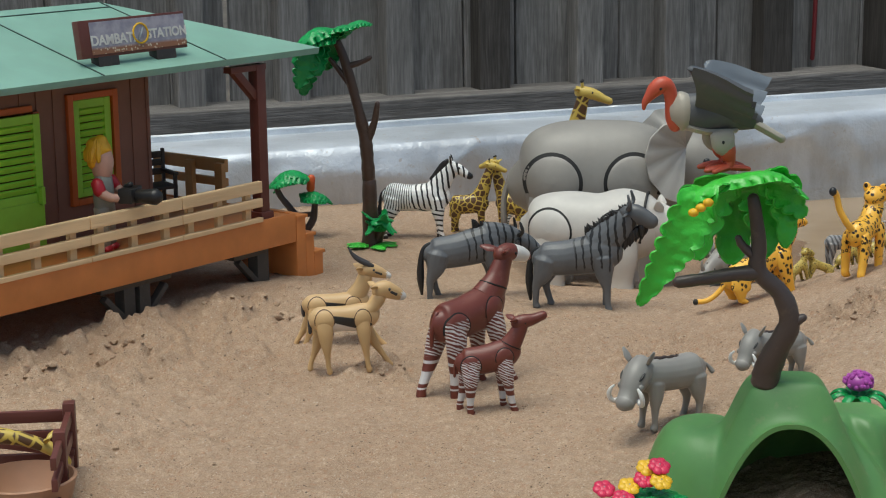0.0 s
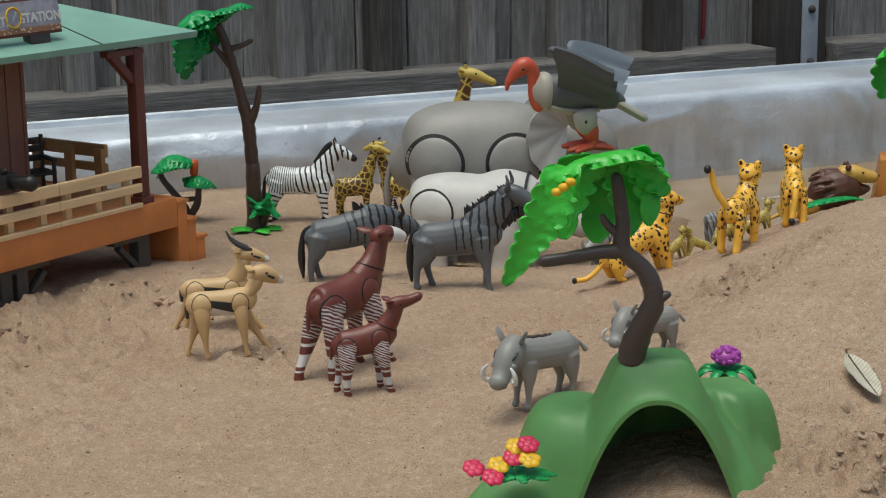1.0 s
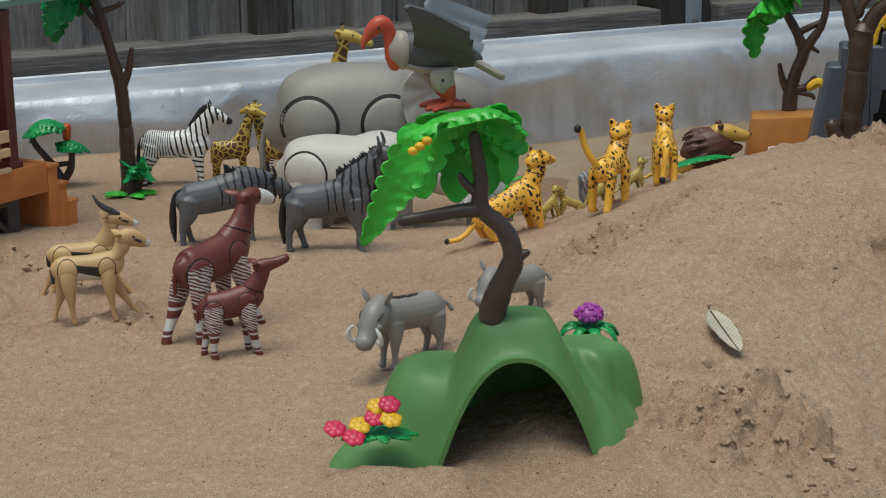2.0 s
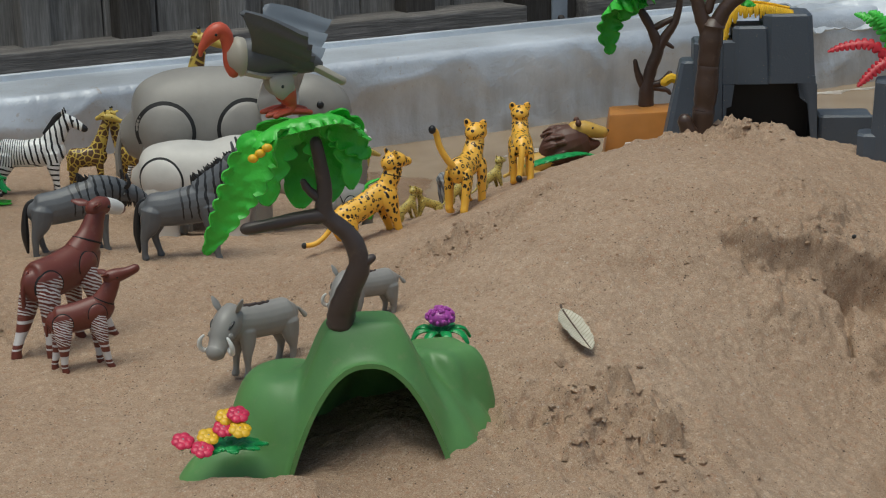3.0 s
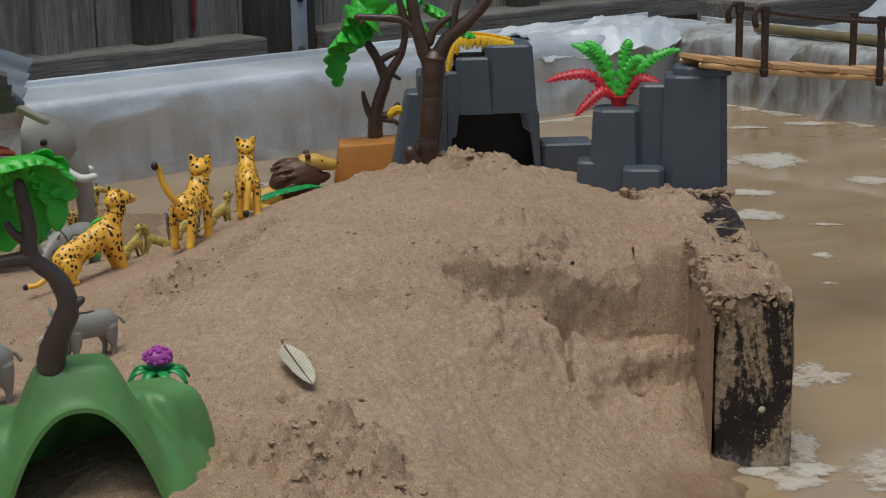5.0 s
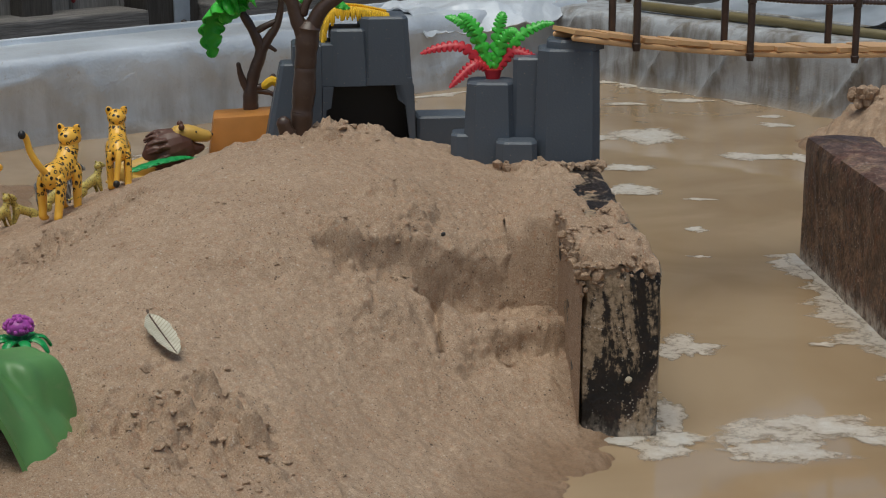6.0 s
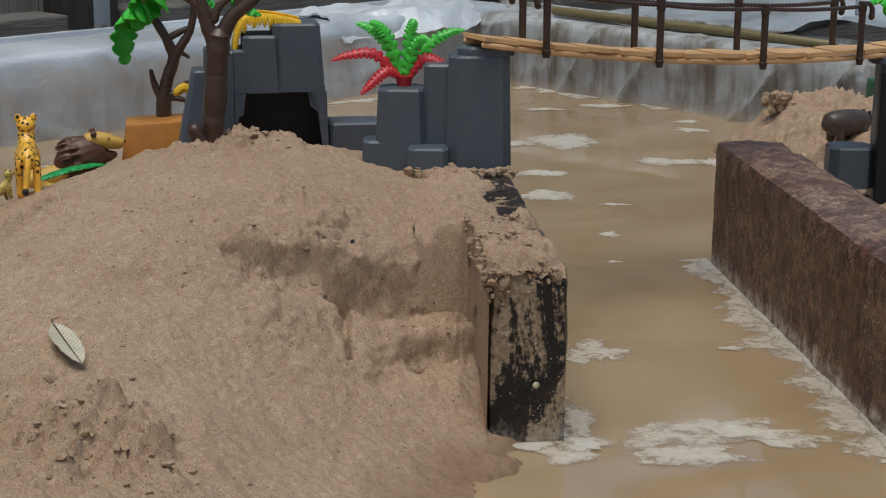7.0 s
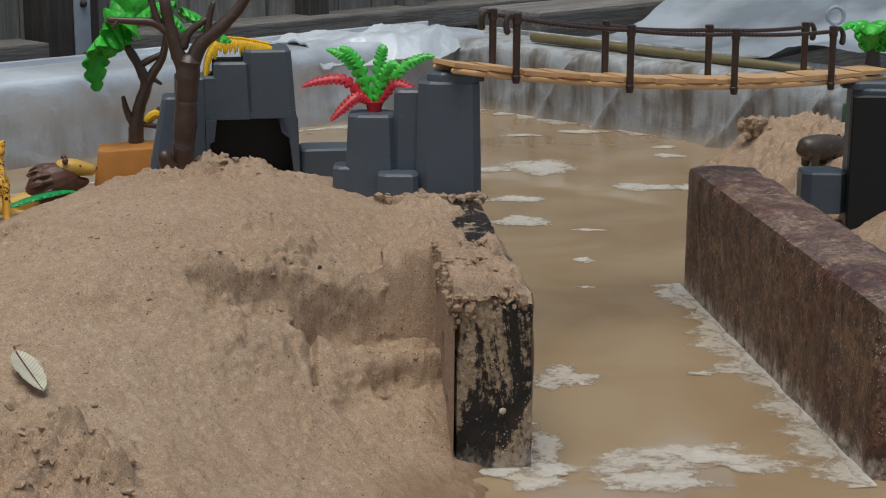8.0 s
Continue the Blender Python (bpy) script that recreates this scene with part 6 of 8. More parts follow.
                q.y += s * (2.6 * math.sin(math.pi * u) * (1 - 0.4 * v) + 0.35 * math.sin(6.28 * u * 3 + 0.6) * v)
                row.append(q * 0.001)
            rows.append(row)
        wb = bmesh.new()
        sheet(wb, rows, 0.0026)
        part("wing", wb, mat, ob)
    return ob


VIEW = -20.8
add_vulture("plastic vulture with a red head and raised grey wings", pose(0.3861, 0.6685, 0.1650, 0, 0, VIEW + 188) @ Matrix.Diagonal((1.035, 1.035, 1.035, 1)))


# ---- plants ----
def frond(bm, spine, width, droop=0.3, teeth=9, thick=0.9, mat=0, side=None, fold=0.0, face=None, cut=0.26, relief=0.45, sub=14):
    """A moulded leaf: a spine (mm), saw-toothed sides that hang, ribs across. face: the way its upper side looks."""
    pts = [Vector(p) for p in spline(spine, sub)]
    n = len(pts)
    rows = []
    for i, p in enumerate(pts):
        t = i / (n - 1)
        tan = (pts[min(i + 1, n - 1)] - pts[max(i - 1, 0)]).normalized()
        sd = Vector(side) if side else tan.cross(Vector(face or (0, 0, 1)))
        sd = (sd - tan * sd.dot(tan)).normalized()
        up = sd.cross(tan).normalized()
        w = width * (math.sin(math.pi * min(1, 0.12 + 0.88 * t) ** 0.8) ** 0.75 + 0.05)
        saw = 1 - cut * (1 - abs(math.sin(math.pi * t * teeth))) ** 1.5 * 1.4
        row = []
        for j in range(-6, 7):
            v = j / 6
            k = v * w * (saw if abs(j) >= 5 else 1 - (1 - saw) * abs(v) * (1.6 if cut > 0.3 else 0))
            rib = 0.6 * math.sin(2 * math.pi * (t * teeth + abs(v) * 0.8)) + 0.35 * math.sin(2 * math.pi * (t * teeth * 2.1 + v * 2.3))
            q = p + sd * k - up * (droop * w * v * v + fold * abs(v) * w) + up * rib * relief * (0.4 + abs(v)) + tan * abs(v) * w * 0.25
            row.append(q * 0.001)
        rows.append(row)
    sheet(bm, rows, thick * 0.001, mat)


def leaf_part(parent, spine, width, mat=None, **k):
    bm = bmesh.new()
    frond(bm, spine, width, **k)
    return part("leaf", bm, mat or LEAF, parent)


def limb(parent, name, *runs, mat=None, label=""):
    """One moulded piece of trunk or branches, each run of stations in millimetres."""
    bm = bmesh.new()
    for pts in runs:
        st = spline(pts, 4)
        rng3 = random.Random(len(st) * 7 + int(abs(st[0][0])) + int(abs(st[-1][2])))
        loft(bm, [(s[0], s[1], s[2], s[3] * rng3.uniform(0.93, 1.09)) for s in st], 12, 0, 1)
    return part(name, bm, mat or TRUNK, parent, label)


# the green hill: a thin shell with a front arch
def smax(a, b, k=6.0):
    return k * np.logaddexp(a / k, b / k)


def hill_z(x, y):
    u = np.abs(x + 1)
    arch = 55 * (1 - (u / 38.5) ** 2.3)
    t = 2.2 * np.logaddexp(0, (u - 17) / 2.2) / 36
    cone = 70 * np.maximum(1 - t, 0) ** 1.35 - 40 * np.maximum(t - 0.9, 0)
    core = arch + (cone - arch) * smooth(y, 0.5, 15) - 66 * smooth(y, 32, 62)
    shelf = 44 * (1 - (((x + 35) / 31) ** 2 + ((y - 38) / 35) ** 2) ** 2.4)
    ang = np.arctan2(y - 42, x - 14)
    r = np.hypot((x - 14) / 50, (y - 42) / 45) / (1 + 0.045 * np.cos(9 * ang + 0.6))
    skirt = 45 * (1 - np.minimum(r, 1.5) ** 2.3)
    ang2 = np.arctan2(y - 50, x - 30)
    r2 = np.hypot((x - 36) / 27.5, (y - 53) / 25) / (1 + 0.09 * np.cos(7 * ang2 + 0.4))
    skirt = smax(skirt, 46 * (1 - np.minimum(r2, 1.6) ** 6.0), 3)
    front = 18 * (1 - (((x + 55) / 32) ** 2 + ((y - 20) / 19) ** 2) ** 1.4)
    return smax(smax(core, shelf, 3), smax(skirt, front, 4), 4) - 3.0


hill = thing("toy_hill", "hollow green plastic hill with a dark cave opening", "toy hill", at=pose(0.4055, 0.6365, 0.004, 0, 0, -24))
_hx = np.concatenate([np.arange(-102, -44, 2.0), np.arange(-44, 48, 1.0), np.arange(48, 80, 0.8)])
_hy = np.concatenate([np.arange(-24, 0, 2.0), np.arange(0, 84, 1.0)])
bm = bmesh.new()
_grid = {}
for i, hx in enumerate(_hx):
    for j, hy in enumerate(_hy):
        hz = float(hill_z(np.array(hx), np.array(hy)))
        if hz > -16:
            _grid[i, j] = bm.verts.new((hx / 1000, hy / 1000, max(hz, -14) / 1000))
for i in range(len(_hx) - 1):
    for j in range(len(_hy) - 1):
        if _hy[j] < 0 and -39 < (_hx[i] + _hx[i + 1]) / 2 < 60:
            continue
        q = [_grid.get(k) for k in ((i, j), (i + 1, j), (i + 1, j + 1), (i, j + 1))]
        if all(q):
            bm.faces.new(q)
bmesh.ops.delete(bm, geom=[v for v in bm.verts if not v.link_faces], context="VERTS")
bmesh.ops.solidify(bm, geom=bm.faces[:], thickness=0.0022)
part("hill_shell", bm, HILL_GREEN, hill)
tree = thing("toy_tree", "grey-brown plastic tree with drooping bright green leaves", "toy tree", "toy trees", pose(0.399, 0.648, 0.0722, 0, 0, -25) @ Matrix.Diagonal((1, 1, 0.925, 1)))
limb(tree, "trunk", [(-1, 9, -3, 6.4), (0, 8, 4, 6.2), (3, 4, 15, 5.6), (8, 0, 30, 4.7), (4, 0, 44, 4.2), (-6, 0, 55, 4.0), (-6, 0, 69, 3.4), (-9, 0, 90, 2.6)],
     [(-6, 0, 54, 3.8), (-16, -2, 54, 3.4), (-28, -3, 52, 3.0), (-41, -3, 50, 2.8)], [(-6, 0, 60, 2.4), (-13, 0, 67, 2.0), (-15, 0, 71, 1.5)], [(9, 0, 30, 3.2), (14, -1, 33, 1.8)], mat=TRUNK_GREY)
# front leaf, cap, and the leaves that hang behind the trunk with their undersides showing
leaf_part(tree, [(-20, -10, 98.5), (-32, -14, 90.5), (-41, -16, 74.5), (-49, -16, 59.5), (-58, -16, 42.5)], 10, cut=0.20, teeth=10, droop=0.25, side=(0.80, 0.10, 0.45), relief=0.40)
leaf_part(tree, [(-38, -11, 91.5), (-26, -10, 99.5), (-11, -8, 103), (0, -6, 102.5), (10, -2, 95.5)], 7.5, droop=0.60, teeth=9, cut=0.24, relief=0.35)
leaf_part(tree, [(-18, 4, 99.5), (-26, 13, 90.5), (-30, 16, 75.5), (-31, 15, 56.5)], 12, droop=0.22, side=(1, -0.2, 0.05), teeth=4, relief=0.2, cut=0.2)
leaf_part(tree, [(-12, 6, 99.5), (-14, 17, 90.5), (-15, 20, 75.5), (-16, 19, 53.5)], 14, droop=0.20, side=(1, 0.05, 0), teeth=4, relief=0.2, cut=0.2)
leaf_part(tree, [(-9, 4, 99.5), (-4, 13, 91.5), (-2, 15, 77.5), (-3, 13, 57.5)], 12, droop=0.22, side=(1, 0.25, 0), teeth=4, relief=0.2, cut=0.2)
leaf_part(tree, [(-6, 2, 100.5), (2, 8, 94.5), (6, 9, 82.5), (6, 7, 64.5)], 9, droop=0.25, side=(0.9, 0.3, 0.25), teeth=4, relief=0.2, cut=0.24)
leaf_part(tree, [(-4, 0, 101.5), (6, 4, 97.5), (15, 4, 88.5)], 7, droop=0.3, teeth=4, relief=0.2)
leaf_part(tree, [(-2, 6, 96.5), (6, 8, 88.5), (14, 7, 79.5)], 7, droop=0.3, teeth=4, relief=0.2, side=(0.5, 0.2, 0.8))
bm = bmesh.new()
for dx, dz in ((-3, -2.2), (0, 0), (3, 2.4)):
    ball(bm, -33 + dx, -24, 90 + dz, 2.3, 2.0, 2.0)
part("blossom", bm, YELLOW, tree, "small yellow blossom")


def flower(parent, x, y, z, r, mat, petals=6, tilt=0):
    bm = bmesh.new()
    for k in range(petals):
        a = 2 * math.pi * k / petals
        ball(bm, r * 0.52 * math.cos(a), r * 0.52 * math.sin(a), 0.0, r * 0.50, r * 0.50, r * 0.24, n=10)
    ball(bm, 0, 0, 0.2, r * 0.6, r * 0.6, r * 0.24, n=12)
    ball(bm, 0, 0, r * 0.20, r * 0.13, r * 0.13, r * 0.10, 1, n=8)
    loft(bm, [(0, 0, 0, 0.8), (0, 0, -6, 0.8)], 6, 2)
    return part("blossom", bm, [mat, GREY, LEAF_DARK], parent, at=pose(x / 1000, y / 1000, z / 1000, tilt, 0, 15))


bed = thing("flower_cluster", "pink and yellow plastic flowers on green leaves", "toy flowers", at=pose(0.352, 0.655, 0.0245, 0, 0, -24) @ Matrix.Diagonal((0.92, 0.92, 0.92, 1)))
for k in range(9):
    a = k * 0.7
    leaf_part(bed, [(-8, 2, -2), (-8 + 9 * math.cos(a), 2 + 6 * math.sin(a), 0.5), (-8 + 19 * math.cos(a), 2 + 10 * math.sin(a), -1.5)], 4.0, LEAF_DARK, teeth=4, thick=0.8)
for x, y, z, mt in ((-29, -3, 4.5, PINK), (-17, -2, 5.5, YELLOW), (-20, -9, 2.0, PINK), (-2.5, 3, 14, PINK), (-8, 6, 12, YELLOW), (-9.5, 1, 8.0, PINK), (-2, -3, 8.5, YELLOW)):
    flower(bed, x, y, z, 5.6, mt, tilt=28)
bloom = thing("purple_flower", "purple plastic flower head with green curled leaves", "toy flower", at=pose(0.4755, 0.692, 0.0392, 0, 0, -26))
bm = bmesh.new()
loft(bm, [(0, 0, -4, 3.6), (0, 0, 4, 3.0)], 10)
part("stem", bm, LEAF_DARK, bloom)
for k in range(8):
    a = k * math.pi / 4 + 0.2
    c, s = math.cos(a), math.sin(a)
    bm = bmesh.new()
    loft(bm, [(2 * c, 2 * s, 3, 2.0, 1.0), (7 * c, 7 * s, 7, 2.6, 1.0), (12 * c, 12 * s, 6, 2.4, 1.0), (15 * c, 15 * s, 1.5, 1.2, 0.8)], 8, side=(-s, c, 0))
    part("leaf", bm, LEAF_DARK, bloom)
bm = bmesh.new()
rng = random.Random(5)
ball(bm, 0, 0, 13, 6.6, 6.6, 4.6)
for k in range(60):
    a, h = rng.uniform(0, 6.28), rng.uniform(-0.4, 1)
    q = math.sqrt(max(0, 1 - h * h))
    ball(bm, 6.6 * q * math.cos(a), 6.6 * q * math.sin(a), 13 + 4.6 * h, 1.15, n=6)
part("blossom", bm, PURPLE, bloom)

# tree beside the station, its crown and the bush at its foot
tree = thing("toy_tree", "tall brown plastic tree with green palm-like leaves beside the station", "toy tree", "toy trees", pose(0.455, 1.361, zs(0.455, 1.361) - 0.002, 0, 0, VIEW))
limb(tree, "trunk", [(0, 0, -2, 9), (-1, 0, 14, 6.4), (-1, 0, 30, 6.2), (-1, 0, 56, 5.6)], [(4, -2, 4, 4), (8, -3, 14, 3.6), (14, -4, 22, 2.0)])
limb(tree, "upper_trunk", [(-1.5, 0, 57, 5.3), (-2.5, 0, 78, 5.2), (-4, 0, 92, 5.2), (-9, 0, 115, 4.4), (-14, 0, 136, 4.2), (-20, 0, 158, 3.8), (-25, 0, 170, 3.4)],
     [(-3, 0, 88, 4.2), (4, -1, 104, 3.0), (7, -1, 120, 2.2)], [(-17, 0, 150, 2.6), (-6, 0, 153, 2.3), (2, 0, 157, 1.8)], [(-14, 0, 133, 2.4), (-24, 1, 147, 2.2), (-31, 2, 156, 1.8)])
leaf_part(tree, [(-28, 0, 172), (-18, -3, 182), (-6, -4, 187), (4, -4, 184)], 11, LEAF_DARK, droop=0.5)
leaf_part(tree, [(-24, -4, 176), (-38, -8, 178), (-52, -8, 172), (-62, -6, 162)], 17, LEAF_DARK, droop=0.55)
leaf_part(tree, [(-30, 0, 172), (-42, 6, 162), (-50, 8, 146), (-54, 8, 126)], 13, LEAF_DARK, droop=0.2, side=(1, 0.2, 0.2))
leaf_part(tree, [(-28, 6, 172), (-34, 10, 160), (-36, 12, 146)], 12, LEAF_DARK, droop=0.2, side=(1, 0, 0.1))
leaf_part(tree, [(-26, 0, 180), (-40, -12, 182), (-54, -18, 172), (-60, -20, 156)], 14, LEAF_DARK, droop=0.5, teeth=7, cut=0.3)
leaf_part(tree, [(-34, -6, 176), (-46, -14, 164), (-52, -16, 148), (-56, -16, 134)], 11, LEAF_DARK, droop=0.3, teeth=7, cut=0.3, side=(0.9, 0.3, 0.3))
leaf_part(tree, [(-30, -6, 178), (-20, -14, 184), (-8, -16, 184)], 10, LEAF_DARK, droop=0.5, teeth=6, cut=0.3)
leaf_part(tree, [(-36, -4, 174), (-40, -10, 160), (-40, -12, 144)], 9, LEAF_DARK, droop=0.3, teeth=6, cut=0.3, side=(1, 0.2, 0.1))
bush = thing("toy_bush", "small green plastic bush at the foot of a tree", "toy plant", at=pose(0.459, 1.352, zs(0.459, 1.352) + 0.016, 0, 0, VIEW))
for k in range(10):
    a = k * 0.63
    leaf_part(bush, [(0, 0, -3), (5 * math.cos(a), 5 * math.sin(a) - 3, 4 + 3 * (k % 2)), (14 * math.cos(a), 11 * math.sin(a) - 5, 5 + 9 * (k % 3 - 1))], 6.0, LEAF_DARK, teeth=4, thick=0.7)
mat_ob = thing("leaf_mat", "flat green plastic leaf plate under the tree", "toy plant", at=pose(0.452, 1.352, zs(0.452, 1.352) + 0.002, 0, 0, VIEW))
for a in (170, 200, 350, 20, 300):
    c, s = math.cos(radians(a)), math.sin(radians(a))
    leaf_part(mat_ob, [(3 * c, 3 * s, 0), (12 * c, 12 * s, 1.5), (21 * c, 21 * s, 0.2)], 5, LEAF, teeth=4, thick=0.8)

tree = thing("toy_tree", "low brown plastic tree with a red bird-like fruit", "toy tree", "toy trees", pose(0.415, 1.420, zs(0.415, 1.42) - 0.002, 0, 0, VIEW))
limb(tree, "trunk", [(0, 0, 0, 4.2), (-3, 0, 12, 3.6), (-11, 0, 24, 3.0), (-20, 0, 36, 2.6), (-24, 0, 46, 2.2)], [(0, 0, 4, 3.4), (7, 0, 15, 3.0), (9, 0, 28, 2.6), (10, 0, 38, 2.0)], [(-7, 0, 19, 2.4), (7, 0, 20, 2.2)], mat=TRUNK_GREY)
leaf_part(tree, [(6, -2, 52), (-6, -5, 58), (-18, -5, 56), (-30, -3, 44)], 15, LEAF_DARK, droop=0.6, cut=0.3)
leaf_part(tree, [(0, -6, 54), (-14, -12, 54), (-26, -14, 46)], 11, LEAF_DARK, droop=0.5, cut=0.3)
leaf_part(tree, [(-2, -6, 36), (10, -10, 37), (20, -9, 32)], 9, LEAF_DARK, droop=0.5, cut=0.3)
leaf_part(tree, [(-8, 2, 56), (-18, 4, 50), (-26, 4, 38)], 9, LEAF_DARK, droop=0.4)
leaf_part(tree, [(-4, -3, 38), (8, -5, 40), (18, -4, 36), (24, -2, 29)], 8, LEAF_DARK, droop=0.5)
bm = bmesh.new()
loft(bm, [(6, -4, 42, 3.6), (7, -4, 52, 3.4)], 10)
part("fruit", bm, plastic("orange_red_fruit", (0.62, 0.10, 0.02)), tree, "orange-red fruit")

# tree on the orange block, and the bare trunk on the heap
block = thing("orange_base", "sloping orange plastic block sunk in the sand", "toy block", at=pose(0.908, 1.098, 0.022, 0, 0, -36))
bm = boxed(-0.029, 0.029, -0.02, 0.02, -0.02, 0.030, 0.003)
for v in bm.verts:
    if v.co.z > 0:
        v.co.x = v.co.x * 0.88 + 0.003
        v.co.z += 0.05 * (v.co.x + 0.029)
part("block", bm, ORANGE, block)
tree = thing("toy_tree", "forked brown plastic tree with green leaves on an orange base", "toy tree", "toy trees", pose(0.921, 1.103, 0.0545, 0, 0, -36))
limb(tree, "trunk", [(0, 0, -2, 6.5), (0.5, 0, 14, 5.6), (4, 0, 30, 4.8), (9, 0, 44, 4.6), (6, 0, 56, 4.0), (0, 0, 68, 3.6), (-10, 0, 84, 2.8)], [(-2, 0, 14, 3.4), (-7, 0, 26, 2.6), (-9, -1, 36, 1.8)], [(3, 0, 16, 3.2), (12, 0, 18, 2.8), (19, 0, 26, 2.0)], [(5, 0, 14, 2.6), (16, -1, 12, 2.0), (19, -1, 9, 1.5)],
     [(8, 0, 42, 4), (15, 0, 55, 3.6), (22, 0, 66, 3.2), (26, 0, 84, 2.6), (22, 0, 104, 2.2)], [(3, 0, 60, 3), (14, 0, 66, 2.6), (24, 0, 70, 2.4)], [(15, 0, 50, 2), (21, 0, 46, 1.4)])
leaf_part(tree, [(6, -4, 100), (-10, -8, 98), (-25, -8, 86), (-32, -6, 66), (-29, -5, 42)], 18, droop=0.45, side=(0.6, 0.3, 0.7), cut=0.34)
leaf_part(tree, [(14, -3, 106), (2, -8, 104), (-12, -10, 92), (-20, -10, 70)], 19, droop=0.45, side=(0.8, 0.2, 0.6), cut=0.32)
leaf_part(tree, [(0, 8, 102), (-8, 12, 92), (-12, 12, 74)], 13, droop=0.2, side=(1, 0, 0.1))
leaf_part(tree, [(10, 4, 104), (26, 6, 104), (38, 8, 94), (46, 8, 82)], 13, droop=0.5)
tree = thing("toy_tree", "bare thick brown plastic trunk with cut branches on the sand heap", "toy tree", "toy trees", pose(0.834, 0.930, zs(0.834, 0.930) - 0.004, 0, 0, -40))
limb(tree, "lower_trunk", [(0, 0, -3, 8.4), (1, 0, 8, 7.6), (2, 0, 23, 7.4)], [(-3, -3, 1, 6.4), (-8, -6, 9, 5.8), (-11, -7, 18, 5.0)])
limb(tree, "middle_trunk", [(2, 0, 23.6, 7.3), (3.6, 0, 38, 7.8), (4.8, 0, 54, 7.8)])
limb(tree, "upper_trunk", [(4.8, 0, 54.6, 7.9), (6, 0, 70, 8.0), (7.6, 0, 82, 8.0)], [(4, 0, 76, 5.4), (-1, 0, 90, 5.0), (-5, 0, 106, 4.4), (-8, 0, 124, 4.0)], [(-3, 0, 98, 3.4), (-14, 0, 108, 3.0), (-30, -1, 110, 2.6), (-46, -2, 111, 2.2)], [(-12, 0, 106, 2.8), (-16, 0, 120, 2.4), (-18, 1, 132, 2.0)],
     [(-40, -2, 111, 1.8), (-43, -4, 106, 1.4)], [(9, 0, 80, 5.8), (16, 0, 94, 5.2), (28, 0, 104, 4.6), (42, 0, 118, 4.0), (52, 0, 134, 3.4)], [(4, 0, 92, 3), (8, 0, 102, 2.6), (20, 0, 111, 2.0)], [(20, 0, 98, 3), (22, 0, 112, 2.4), (25, 0, 122, 1.8)])
leaf_part(tree, [(2, 14, 118), (14, 18, 112), (26, 18, 102), (36, 16, 94)], 13, droop=0.5)
leaf_part(tree, [(0, 14, 122), (-16, 16, 120), (-30, 16, 110)], 14, droop=0.5)

# red and green fern on the low rock
fern = thing("toy_fern", "plastic fern with red outer and green inner leaves", "toy plant", at=pose(0.927, 0.832, 0.106, 0, 0, -43))
bm = bmesh.new()
loft(bm, [(0, 0, 0, 5.0), (0, 0, 3, 4.8), (0, 0, 9, 6.6), (0, 0, 9.2, 5.6), (0, 0, 6, 4.2)], 16, sub=1)
part("cup", bm, RED, fern, "red cup")
for tip, mt in (((-50, -4, 20), RED), ((-30, -14, -2), RED), ((33, -6, 14), RED), ((22, 14, 18), RED), ((-33, 8, 44), LEAF), ((-24, 2, 46), LEAF), ((8, 6, 47), LEAF), ((42, 6, 40), LEAF), ((16, -6, 36), LEAF)):
    x, y, z = tip
    lift = 10 if mt is RED else 6
    frond_bm = bmesh.new()
    frond(frond_bm, [(x * 0.08, y * 0.08, 9), (x * 0.40, y * 0.4, 9 + (z - 9) * 0.5 + lift), (x * 0.75, y * 0.75, 9 + (z - 9) * 0.85 + lift * 0.6), (x, y, z)], 4.3, droop=0.35, teeth=13, thick=0.6, face=(0, -1, 0.75), cut=0.50, relief=0.0, sub=40)
    part("leaf", frond_bm, mt, fern)

# palm leaf lying beside the lion, leaf of a real tree, small clutter
spray = thing("palm_leaf", "flat green plastic palm leaf lying on sand", "toy plant", at=pose(0.815, 1.085, zs(0.815, 1.085) + 0.004, 0, 0, -10))
leaf_part(spray, [(-22, 0, 0), (0, 0, 5), (24, 2, 6), (40, 4, 2)], 6, LEAF_DARK, teeth=9)
spray = thing("palm_leaf", "small upright green plastic leaf behind the cheetah", "toy plant", at=pose(0.660, 1.095, zs(0.66, 1.095) + 0.004, 0, 0, -30))
leaf_part(spray, [(0, 0, 0), (-3, 0, 14), (-2, 0, 26), (8, 0, 30)], 5, LEAF, teeth=5)
leaf_part(spray, [(0, 0, 0), (4, 0, 12), (13, 0, 20)], 4, LEAF, teeth=5)


# ---- the station house ----
HOUSE = pose(0.345, 1.237, 0, 0, 0, 31.3)
WALL_BROWN = plastic("house_brown_plastic", (0.235, 0.105, 0.074), 0.5, dust=0.05)
POST_RED = plastic("post_red_brown_plastic", (0.135, 0.040, 0.030), 0.42, dust=0.05)
DECK = plastic("deck_orange_plastic", (0.64, 0.225, 0.062), 0.42, dust=0.08)
ROOF = plastic("roof_mint_plastic", (0.225, 0.400, 0.315), 0.46, dust=0.05)
SHUTTER = plastic("lime_green_plastic", (0.34, 0.66, 0.060), 0.4, dust=0.03)
FRAME = plastic("frame_orange_plastic", (0.50, 0.105, 0.020), 0.42, dust=0.03)
STILT = plastic("grey_stilt_plastic", (0.070, 0.060, 0.052), 0.5, dust=0.15)
CHAIR = plastic("chair_dark_brown_plastic", (0.045, 0.034, 0.030), 0.45)
ORANGE_TAN = plastic("orange_tan_plastic", (0.52, 0.27, 0.10), 0.42)


